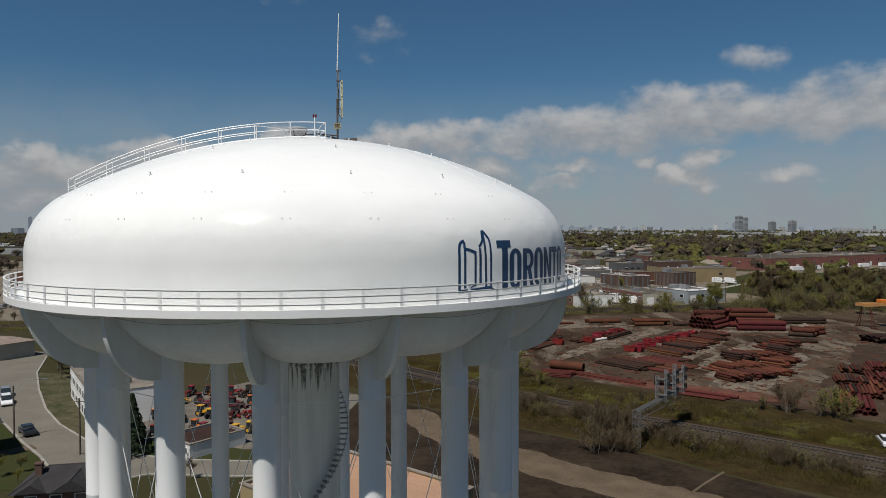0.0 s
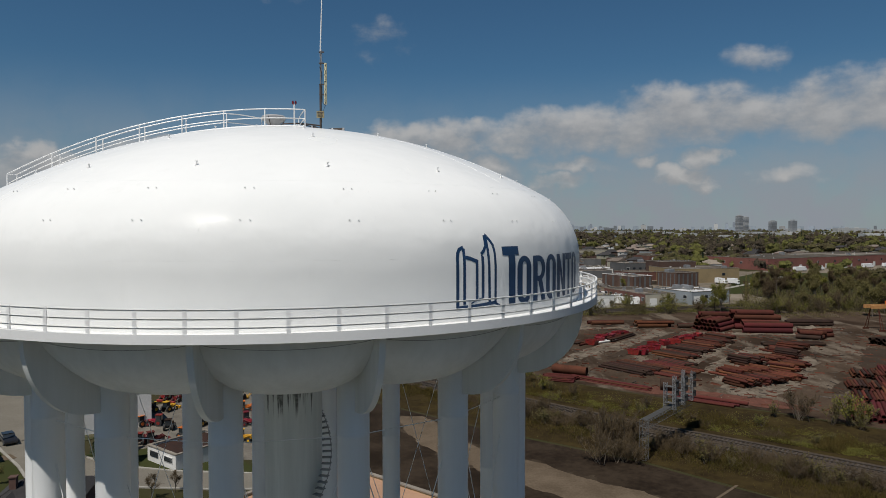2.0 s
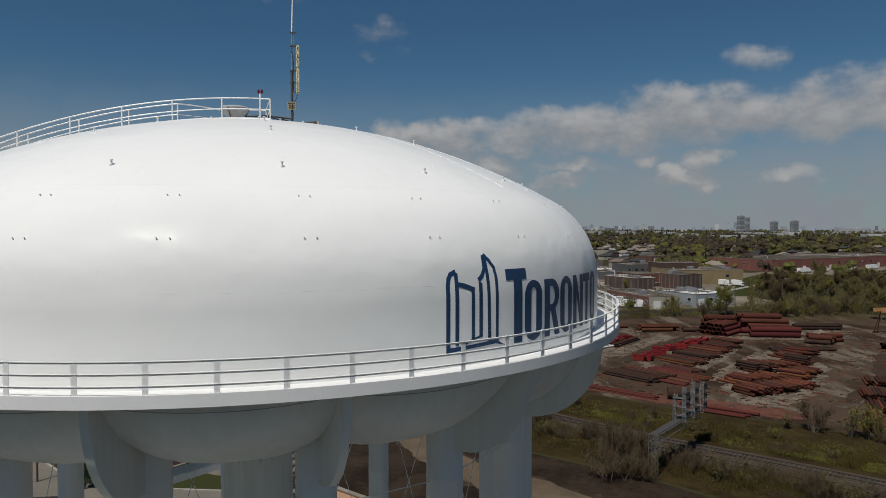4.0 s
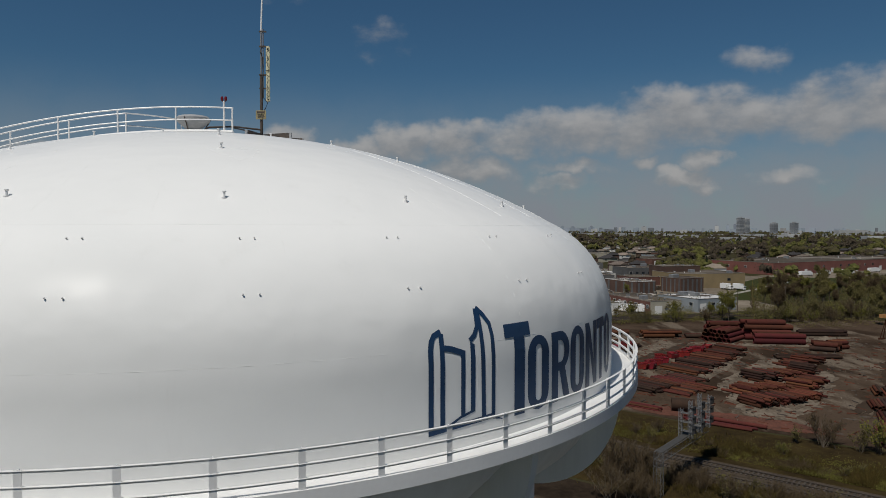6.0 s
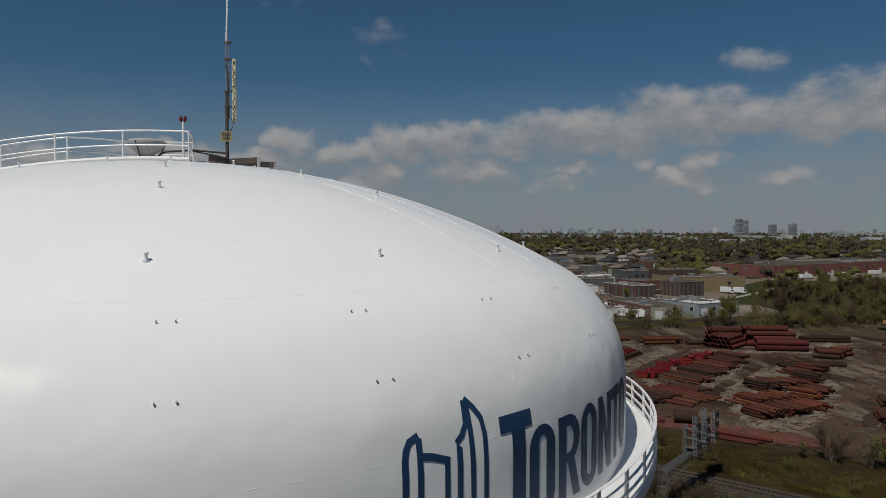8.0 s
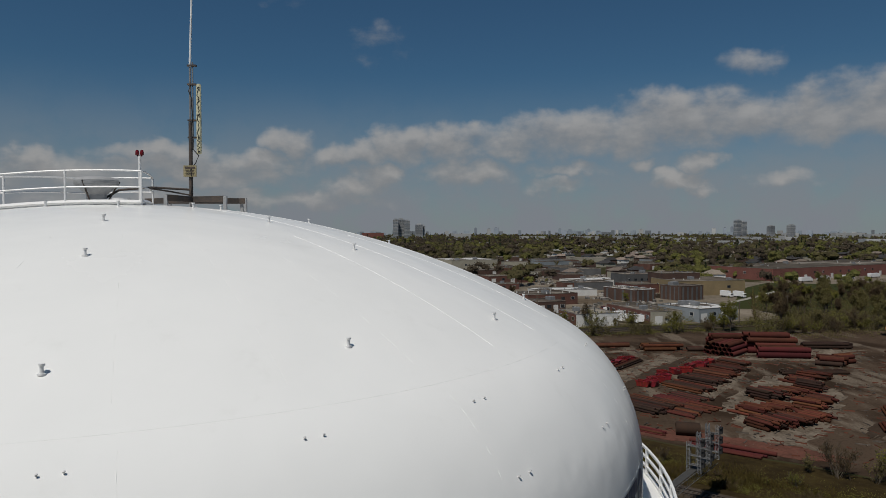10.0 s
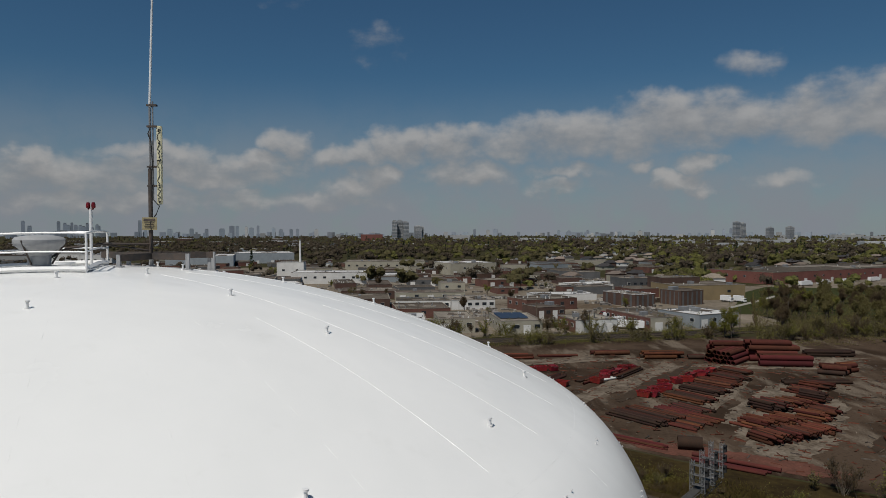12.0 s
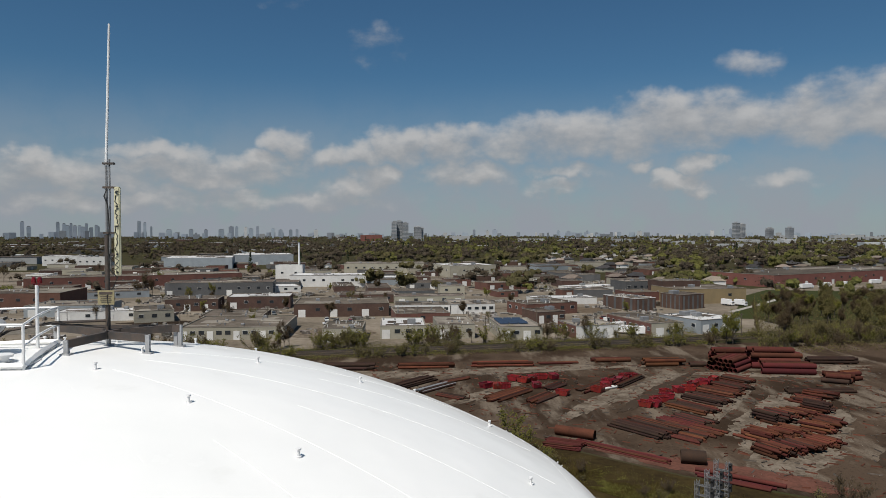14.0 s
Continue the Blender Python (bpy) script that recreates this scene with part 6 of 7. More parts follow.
# red steel bins
def bin_mesh():
    bm = bmesh.new()
    L, W, H, t = 3.2, 1.9, 1.35, 0.08
    lo = [bm.verts.new((sx * (L / 2 - 0.35), sy * W / 2, 0.12)) for sx, sy in ((-1, -1), (1, -1), (1, 1), (-1, 1))]
    hi = [bm.verts.new((sx * L / 2, sy * W / 2, H)) for sx, sy in ((-1, -1), (1, -1), (1, 1), (-1, 1))]
    hin = [bm.verts.new((sx * (L / 2 - t), sy * (W / 2 - t), H)) for sx, sy in ((-1, -1), (1, -1), (1, 1), (-1, 1))]
    lin = [bm.verts.new((sx * (L / 2 - 0.42), sy * (W / 2 - t), 0.2)) for sx, sy in ((-1, -1), (1, -1), (1, 1), (-1, 1))]
    bm.faces.new(lo[::-1])
    for i in range(4):
        j = (i + 1) % 4
        bm.faces.new((lo[i], lo[j], hi[j], hi[i]))
        bm.faces.new((hi[i], hi[j], hin[j], hin[i]))
        bm.faces.new((hin[i], hin[j], lin[j], lin[i]))
    return bm


def bin_ribs():
    """Upright stiffeners along both long sides and a rolled rim."""
    bm = bmesh.new()
    for x in (-1.1, -0.37, 0.37, 1.1):
        for sy in (-1, 1):
            box(bm, (x, sy * 0.98, 0.72), (0.09, 0.07, 1.2))
    for sy in (-1, 1):
        box(bm, (0, sy * 0.97, 1.33), (3.3, 0.10, 0.09))
    return bm


def bin_dark_fill():
    """Offcuts heaped inside, added so the dark fill reads as the bin's shaded interior."""
    bm = bmesh.new()
    box(bm, (0, 0, 0.55), (2.5, 1.7, 0.6))
    rs = random.Random(4)
    for i in range(9):
        box(bm, (rs.uniform(-0.9, 0.9), rs.uniform(-0.5, 0.5), 0.9), (rs.uniform(0.3, 1.0), rs.uniform(0.1, 0.3), 0.15), Euler((rs.uniform(-0.4, 0.4), rs.uniform(-0.5, 0.5), rs.uniform(0, 3))).to_matrix().to_4x4())
    return bm


red_bin = tagged(new("scrap_bin"), "open red steel scrap bin in the pipe yard", "bin", group="red bins in the yard")
part("body", bin_mesh(), M["red"], red_bin)
part("stiffener", bin_ribs(), M["red"], red_bin)
# dark colour of this fill paints the shade inside the open bin
part("scrap", bin_dark_fill(), M["rust_dark"], red_bin, "dark scrap fill standing in for the shade inside")
for sx in (-1, 1):
    bm = bmesh.new()
    box(bm, (sx * 0.9, 0, 0.06), (0.16, 1.7, 0.13))
    part("skid", bm, M["darksteel"], red_bin)
for sx in (-1, 1):
    bm = bmesh.new()
    tube(bm, [(sx * 1.58, -0.3, 1.2), (sx * 1.72, -0.3, 1.15), (sx * 1.72, 0.3, 1.15), (sx * 1.58, 0.3, 1.2)], 0.04, 6)
    part("lift_bar", bm, M["darksteel"], red_bin)
spots = []
rr = random.Random(8)
for x0, y0, x1, y1, n in ((27.5, 163, 40, 167, 5), (18.5, 156, 27, 157, 3), (37, 147, 39, 148, 1), (46, 152, 61, 170, 6), (53.5, 135.5, 64, 149, 6), (66, 150, 81, 166, 6), (30, 158, 35, 159, 1)):
    for i in range(n):
        u = (i + 0.5) / n
        spots.append((x0 + (x1 - x0) * u + rr.uniform(-0.7, 0.7), y0 + (y1 - y0) * u + rr.uniform(-1.6, 1.6), rr.choice((10, -35, 55, 100)) + rr.uniform(-12, 12)))
red_bin.matrix_world = pose(spots[0][0], spots[0][1], 0.03, 0, 0, spots[0][2])
for x, y, a in spots[1:]:
    copy_thing(red_bin, pose(x, y, 0.03, 0, 0, a))

# gravel mound
bm = bmesh.new()
bmesh.ops.create_grid(bm, x_segments=24, y_segments=24, size=4.0)
for v in bm.verts:
    d = v.co.length / 4.0
    v.co.z = max(-0.2, 1.9 * max(0.0, 1 - d) ** 0.8 + 0.35 * noise.noise(v.co * 0.9) * max(0.0, 1 - d) - 0.05)
mound = tagged(part("gravel_mound", bm, M["gravel"], smooth=True), "pale heap of loose gravel in the yard", "gravel heap")
mound.location = (119, 176, 0.03)

# yellow gantry crane
crane = tagged(new("gantry_crane"), "faded orange gantry crane over the yard's edge", "crane")
crane.matrix_world = pose(139, 178, 0.03, 0, 0, 12)
for y in (-1.4, 1.4):
    bm = bmesh.new()
    box(bm, (11, y, 7.3), (26, 0.5, 1.0))
    part("girder", bm, M["crane"], crane)
for x in (0.5, 20.5):
    for y in (-2.6, 2.6):
        bm = bmesh.new()
        rod(bm, (x - 0.6, y * 1.2, 0.2), (x, y * 0.55, 6.9), 0.12, seg=8)
        rod(bm, (x + 0.6, y * 1.2, 0.2), (x, y * 0.55, 6.9), 0.12, seg=8)
        box(bm, (x, y * 1.2, 0.25), (2.0, 0.5, 0.5))
        part("leg", bm, M["rust"], crane)
bm = bmesh.new()
box(bm, (7, 0, 8.2), (2.4, 3.4, 1.1))
bmesh.ops.bevel(bm, geom=bm.edges[:], offset=0.1, segments=1, affect="EDGES")
part("trolley", bm, M["orange"], crane)


# cantilever signal bridge over the tracks
bridge = tagged(new("signal_gantry"), "grey lattice railway signal gantry with dark signal heads", "signal gantry")
A, B = Vector((34.7, 60.5, 0)), Vector((45.3, 73.4, 0))
D = (B - A).normalized()
N = Vector((-D.y, D.x, 0))


def lattice(p, q, w, hgt, up):
    """A square truss between two points."""
    bm = bmesh.new()
    d = (q - p)
    side = d.cross(up).normalized() * w / 2
    rise = up.normalized() * hgt / 2
    corners = [side + rise, side - rise, -side - rise, -side + rise]
    for c in corners:
        rod(bm, p + c, q + c, 0.04, seg=5)
    n = max(2, int(d.length / max(w, hgt)))
    for i in range(n):
        a, b = p + d * i / n, p + d * (i + 1) / n
        for j in range(4):
            c, e = corners[j], corners[(j + 1) % 4]
            rod(bm, a + c, b + e, 0.02, seg=4)
            rod(bm, a + c, a + e, 0.02, seg=4)
    return bm


Zv = Vector((0, 0, 1))
part("column", lattice(A + Zv * 0.1, A + Zv * 5.6, 0.9, 0.9, N), M["gantry"], bridge)
part("truss", lattice(A + Zv * 5.0, B + Zv * 5.0, 1.2, 1.0, Zv), M["gantry"], bridge)
bm = bmesh.new()
d = B - A
box(bm, (A + B) / 2 + Zv * 5.56, (d.length, 0.9, 0.06), d.to_track_quat("X", "Z").to_matrix().to_4x4())
part("catwalk", bm, M["catwalk"], bridge)
for i, u in enumerate((0.55, 0.76, 0.97)):
    for s in (-1, 1):
        p = A.lerp(B, u) + N * 0.7 * s
        part("signal_ladder", lattice(p + Zv * 5.2, p + Zv * (9.0 + 0.35 * i), 0.5, 0.4, N), M["steel"], bridge)
    for zz in (6.4, 7.8, 9.1):
        p = A.lerp(B, u) - N * 1.1 + Zv * zz
        bm = bmesh.new()
        box(bm, p, (0.42, 0.35, 0.9), D.to_track_quat("X", "Z").to_matrix().to_4x4())
        box(bm, p - D * 0.28 + Zv * 0.3, (0.22, 0.3, 0.05), D.to_track_quat("X", "Z").to_matrix().to_4x4())
        part("signal_head", bm, M["black"], bridge)
    for zz in (6.2, 7.4, 8.6):
        p = A.lerp(B, u) + Zv * zz
        bm = bmesh.new()
        rod(bm, p - N * 1.15, p + N * 0.95, 0.045, seg=5)
        box(bm, p - N * 0.1 - Zv * 0.12, (0.7, 1.5, 0.04), N.to_track_quat("Y", "Z").to_matrix().to_4x4())
        part("signal_platform", bm, M["gantry"], bridge)
    p = A.lerp(B, u) + Zv * 5.7
    bm = bmesh.new()
    rod(bm, p + N * 0.8, p + N * 0.8 + Zv * 1.0, 0.03, seg=5)
    rod(bm, p - N * 0.8, p - N * 0.8 + Zv * 1.0, 0.03, seg=5)
    rod(bm, p - N * 0.8 + Zv * 1.0, p + N * 0.8 + Zv * 1.0, 0.03, seg=5)
    part("guard_rail", bm, M["gantry"], bridge)


# ---- vehicles ----
def car(label, x, y, yaw, paint, tall=False):
    c = tagged(new("car"), label, "car", group="parked cars")
    c.matrix_world = pose(x, y, 0.03, 0, 0, yaw)
    L, W, H = 4.6, 1.8, (1.7 if tall else 1.42)
    low = [(-L / 2, 0.35), (-L / 2, 0.80), (-L / 2 + 0.25, 0.92), (L / 2 - 1.25, 0.95), (L / 2 - 0.2, 0.80), (L / 2, 0.6), (L / 2, 0.32)]
    cab = [(-L / 2 + (0.25 if tall else 0.75), 0.9), (-L / 2 + (0.5 if tall else 1.3), H), (0.35, H), (1.15, 0.93)]
    for name, prof, mat, inset in (("body", low, paint, 0.0), ("cabin", cab, "glass", 0.12)):
        bm = bmesh.new()
        fs = [bm.faces.new([bm.verts.new((px, s * (W / 2 - inset), pz)) for px, pz in prof]) for s in (-1, 1)]
        a, b = fs[0].verts[:], fs[1].verts[:]
        for i in range(len(a)):
            bm.faces.new((a[i], a[(i + 1) % len(a)], b[(i + 1) % len(b)], b[i]))
        bmesh.ops.recalc_face_normals(bm, faces=bm.faces)
        bmesh.ops.bevel(bm, geom=[e for e in bm.edges], offset=0.06, segments=2, affect="EDGES")
        part(name, bm, M[mat], c, smooth=True)
    bm = bmesh.new()
    box(bm, (-0.25 if not tall else -0.7, 0, H + 0.0), (1.5 if not tall else 2.2, W - 0.42, 0.05))
    part("roof", bm, M[paint], c)
    for px in (-1.4, 1.4):
        for s in (-1, 1):
            bm = bmesh.new()
            rod(bm, (px, s * (W / 2 - 0.22), 0.33), (px, s * (W / 2 + 0.01), 0.33), 0.33, seg=16)
            wh = part("wheel", bm, M["black"], c)
            if y > 200:
                continue
            bm = bmesh.new()
            rod(bm, (px, s * (W / 2), 0.33), (px, s * (W / 2 + 0.02), 0.33), 0.2, seg=12)
            part("rim", bm, M["steel"], wh)
    return c


def box_truck(x, y, yaw, label, length=7.0):
    c = tagged(new("truck"), label, "truck", group="white trucks")
    c.matrix_world = pose(x, y, 0.03, 0, 0, yaw)
    bm = bmesh.new()
    box(bm, (-0.8, 0, 2.1), (length - 2.0, 2.4, 2.6))
    bmesh.ops.bevel(bm, geom=bm.edges[:], offset=0.05, segments=1, affect="EDGES")
    part("cargo_box", bm, M["white"], c)
    bm = bmesh.new()
    box(bm, (length / 2 - 0.9, 0, 1.4), (1.7, 2.2, 1.9))
    bmesh.ops.bevel(bm, geom=bm.edges[:], offset=0.15, segments=2, affect="EDGES")
    part("cab", bm, M["white"], c)
    bm = bmesh.new()
    box(bm, (length / 2 - 0.06, 0, 1.8), (0.06, 1.9, 0.7))
    part("windscreen", bm, M["glass"], c)
    for px in (-length / 2 + 1.6, length / 2 - 1.0):
        for s in (-1, 1):
            bm = bmesh.new()
            rod(bm, (px, s * 0.9, 0.45), (px, s * 1.15, 0.45), 0.45, seg=14)
            part("wheel", bm, M["black"], c)


M["car_black"] = surface("black_car_paint", (0.015, 0.015, 0.017), (0.02, 0.02, 0.022), rough=0.2, spec=0.7)
M["car_white"] = surface("white_car_paint", (0.75, 0.75, 0.75), (0.70, 0.70, 0.70), rough=0.2, spec=0.7)
M["car_grey"] = surface("grey_car_paint", (0.22, 0.23, 0.24), (0.20, 0.21, 0.22), rough=0.2, spec=0.7)
M["car_blue"] = surface("blue_car_paint", (0.03, 0.06, 0.14), (0.03, 0.05, 0.12), rough=0.2, spec=0.7)
car("black saloon car parked at the kerb", -57.2, 68.3, -47, "car_black")
car("white estate car parked on the street", -72.0, 86.5, -55, "car_white", True)
car("dark estate car parked on the street", -75.6, 92.0, -57, "car_grey", True)
car("white car parked by the railway", 71.5, 62.0, 70, "car_white")
box_truck(160, 346, -60, "white delivery truck at the loading bay")
box_truck(166, 344, -60, "white delivery truck at the loading bay")
rr = random.Random(21)
for i in range(104):
    if i > 44:
        x, y = (rr.uniform(-72, -14), rr.uniform(528, 610)) if i < 95 else (rr.uniform(-150, 110), rr.uniform(262, 440))
    else:
        x, y = rr.choice(((rr.uniform(-60, 60), rr.uniform(272, 292)), (rr.uniform(-170, -60), rr.uniform(280, 300)), (rr.uniform(60, 100), rr.uniform(275, 300)), (rr.uniform(-40, 0), rr.uniform(520, 560)), (rr.uniform(-120, -20), rr.uniform(345, 375))))
    if built_over(x, y):
        continue
    paint = rr.choice(("car_white", "car_white", "car_grey", "car_black", "car_blue", "red"))
    car("%s car parked between workshops" % {"car_white": "white", "car_grey": "grey", "car_black": "black", "car_blue": "blue", "red": "red"}[paint], x, y, rr.choice((10, 100)) + rr.uniform(-6, 6), paint, rr.random() < 0.5)
for x, y, yaw in ((78.5, 246.5, -35), (88, 242.5, -14), (80, 256, 28), (83, 271, 20), (258, 452, 29), (276, 462, 29), (330, 492, 29), (352, 502, 29), (300, 474, 29)):
    box_truck(x, y, yaw, "long white trailer beside a warehouse", 13.0)


# scrap, offcuts and stones lying about the yard
g = np.random.default_rng(12)
bits = {"rust": [], "gravel": [], "sleeper": []}
for i in range(3200):
    x, y = g.uniform(-10, 135), g.uniform(84, 192)
    if y < 118 - 0.95 * (x - 25) * 0.8 or y > 190 or x > 100 and y < 100:
        continue
    kind = ("rust", "rust", "gravel", "sleeper")[g.integers(4)]
    a = g.uniform(0, math.pi)
    ln, w = (g.uniform(0.3, 2.2), g.uniform(0.05, 0.16)) if kind != "gravel" else (g.uniform(0.06, 0.3), g.uniform(0.05, 0.18))
    ux, uy = math.cos(a) * ln / 2, math.sin(a) * ln / 2
    vx, vy = -math.sin(a) * w, math.cos(a) * w
    zt = 0.06 + g.uniform(0.02, 0.14)
    bits[kind].append([(x - ux - vx, y - uy - vy, zt), (x + ux - vx, y + uy - vy, zt * 0.9), (x + ux, y + uy, zt + 0.08), (x - ux, y - uy, zt + 0.07)])
    bits[kind].append([(x - ux, y - uy, zt + 0.07), (x + ux, y + uy, zt + 0.08), (x + ux + vx, y + uy + vy, 0.03), (x - ux + vx, y - uy + vy, 0.03)])
for kind, label in (("rust", "rusty offcuts lying in the yard"), ("gravel", "loose pale stones in the yard"), ("sleeper", "old timber lying in the yard")):
    quads_object("debris", np.array(bits[kind]), M[kind], label, "debris")

# ---- houses and machinery beyond the tower ----
def house(label, x, y, yaw, w, d, h, rise, wall, roof, chimney=True):
    b = tagged(new("house"), label, "house")
    b.matrix_world = pose(x, y, 0, 0, 0, yaw)
    bm = bmesh.new()
    box(bm, (0, 0, h / 2), (w, d, h))
    part("wall", bm, M[wall], b)
    bm = bmesh.new()
    e = 0.5
    base = [bm.verts.new((sx * (w / 2 + e), sy * (d / 2 + e), h - 0.05)) for sx, sy in ((-1, -1), (1, -1), (1, 1), (-1, 1))]
    top = [bm.verts.new((-w * 0.22, 0, h + rise)), bm.verts.new((w * 0.22, 0, h + rise))]
    bm.faces.new(base[::-1])
    bm.faces.new((base[0], base[1], top[1], top[0]))
    bm.faces.new((base[2], base[3], top[0], top[1]))
    bm.faces.new((base[1], base[2], top[1]))
    bm.faces.new((base[3], base[0], top[0]))
    # front gable
    g = [bm.verts.new(p) for p in ((-w * 0.05, -d / 2 - e - 0.3, h + 0.02), (w * 0.45, -d / 2 - e - 0.3, h + 0.02), (w * 0.2, -d / 2 - e - 0.3, h + rise * 0.8), (w * 0.2, 0, h + rise * 0.82))]
    bm.faces.new((g[0], g[1], g[2]))
    bm.faces.new((g[0], g[2], g[3]))
    bm.faces.new((g[2], g[1], g[3]))
    if chimney:
        g = [bm.verts.new(p) for p in ((-w * 0.48, -d / 2 - e - 0.1, h + 0.02), (-w * 0.10, -d / 2 - e - 0.1, h + 0.02), (-w * 0.29, -d / 2 - e - 0.1, h + rise * 0.6), (-w * 0.29, -d * 0.1, h + rise * 0.6))]
        bm.faces.new((g[0], g[1], g[2]))
        bm.faces.new((g[0], g[2], g[3]))
        bm.faces.new((g[2], g[1], g[3]))
    rf = part("roof", bm, M[roof], b)
    if chimney:
        bm = bmesh.new()
        for p, q in (((-w * 0.22, 0, h + rise), (w * 0.22, 0, h + rise)), ((w * 0.2, -d / 2 - e - 0.3, h + rise * 0.8), (w * 0.2, 0, h + rise * 0.82)), ((-w / 2 - e, -d / 2 - e, h), (-w * 0.22, 0, h + rise)), ((w / 2 + e, -d / 2 - e, h), (w * 0.22, 0, h + rise))):
            rod(bm, p, q, 0.07, seg=5)
        part("ridge_cap", bm, M["shingle"], rf)
    if chimney:
        bm = bmesh.new()
        box(bm, (-w * 0.3, -d * 0.15, h + rise * 0.75), (0.7, 0.7, rise * 1.3))
        box(bm, (-w * 0.3, -d * 0.15, h + rise * 1.42), (0.85, 0.85, 0.12))
        part("chimney", bm, M["brown_brick"], rf)
    for i in range(3 if chimney else 1):
        bm = bmesh.new()
        cx = w * (i - 1) * 0.3
        box(bm, (cx, -d / 2 - 0.02, h * 0.55), (1.3, 0.08, 1.3))
        fr = part("window", bm, M["white_wall" if chimney else "glass"], b)
        if not chimney:
            continue
        bm = bmesh.new()
        box(bm, (cx, -d / 2 - 0.05, h * 0.55), (1.1, 0.06, 1.1))
        part("pane", bm, M["glass"], fr)


house("dark-shingled house with gables and a brick chimney", -37.4, 43.2, 12, 8.6, 8, 2.3, 1.7, "brown_brick", "shingle")
house("two-storey house with grey roof", -60.5, 57.5, 40, 9, 8, 5.0, 2.0, "brown_brick", "shingle")
house("garage building with dark doorway", -102, 133, -30, 11, 9, 4.0, 1.0, "beige_wall", "shingle_brown", False)
flats = building("white two-storey apartment block with rows of windows", -63.4, 92.2, 26, 11, 5.6, -55.5, "white_wall", "roof_tan", 0, 0, 0, 1, name="apartment_block")
for i in range(13):
    for z in (1.4, 3.9):
        bm = bmesh.new()
        box(bm, (1.0 + i * 2.0, -0.02, z), (1.0, 0.10, 1.25))
        fr = part("window", bm, M["white"], flats)
        bm = bmesh.new()
        box(bm, (1.0 + i * 2.0, -0.05, z), (0.84, 0.08, 1.08))
        part("pane", bm, M["glass"], fr)
building("low shed with maroon roof and white wall", -33.2, 60.5, 7, 9, 2.1, -38, "white_wall", "rust_dark", 2, 0, 0, 0, name="shed")
rr = random.Random(31)
for x, y in plots:
    house("suburban house with hipped shingle roof", x, y, rr.choice((10, 100)) + rr.uniform(-8, 8), rr.uniform(11, 17), rr.uniform(8, 11), rr.uniform(3.2, 5.5), rr.uniform(2.0, 3.0), rr.choice(("brown_brick", "beige_wall", "white_wall")), rr.choice(("shingle", "shingle_brown", "shingle_brown")), False)


def machine(x, y, yaw, paint, label):
    t = tagged(new("tractor"), label, "tractor", group="machines in the paved yard")
    t.matrix_world = pose(x, y, 0.04, 0, 0, yaw) @ Matrix.Diagonal((0.74, 0.74, 0.72, 1))
    bm = bmesh.new()
    box(bm, (0.7, 0, 1.05), (2.2, 0.9, 0.8))
    bmesh.ops.bevel(bm, geom=bm.edges[:], offset=0.12, segments=2, affect="EDGES")
    part("bonnet", bm, M[paint], t)
    bm = bmesh.new()
    box(bm, (-0.8, 0, 1.75), (1.2, 1.2, 1.3))
    bmesh.ops.bevel(bm, geom=bm.edges[:], offset=0.1, segments=1, affect="EDGES")
    cab = part("cab", bm, M["glass"], t)
    bm = bmesh.new()
    box(bm, (-0.8, 0, 2.45), (1.4, 1.35, 0.12))
    part("cab_roof", bm, M[paint], cab)
    for px, r in ((-0.9, 0.75), (1.3, 0.5)):
        for s in (-1, 1):
            bm = bmesh.new()
            rod(bm, (px, s * 0.65, r), (px, s * 1.0, r), r, seg=16)
            wh = part("wheel", bm, M["black"], t)
            bm = bmesh.new()
            rod(bm, (px, s * 0.66, r), (px, s * 1.03, r), r * 0.5, seg=12)
            part("rim", bm, M[paint], wh)
    bm = bmesh.new()
    tube(bm, [(0.2, 0.6, 1.0), (1.6, 0.6, 1.5), (2.6, 0.6, 0.5)], 0.08, 6)
    tube(bm, [(0.2, -0.6, 1.0), (1.6, -0.6, 1.5), (2.6, -0.6, 0.5)], 0.08, 6)
    part("loader_arm", bm, M[paint], t)
    bm = bmesh.new()
    box(bm, (2.8, 0, 0.4), (0.5, 1.8, 0.6))
    bmesh.ops.bevel(bm, geom=bm.edges[:], offset=0.1, segments=1, affect="EDGES")
    part("bucket", bm, M[paint], t)


for i in range(40):
    u, v = i % 10, i // 10
    paint = ("red", "rust_red", "red", "yellow", "rust_red", "red", "orange", "rust_dark", "yellow")[(i * 5 + v) % 9]
    word = {"red": "red", "rust_red": "faded red", "rust_dark": "dark", "yellow": "yellow", "orange": "orange"}[paint]
    machine(-40 + u * 2.6 + rr.uniform(-0.8, 0.8) - v * 1.2, 68 + v * 8.0 + u * 0.3 + rr.uniform(-2, 2), rr.uniform(0, 360), paint, "small %s farm tractor with loader bucket" % word)


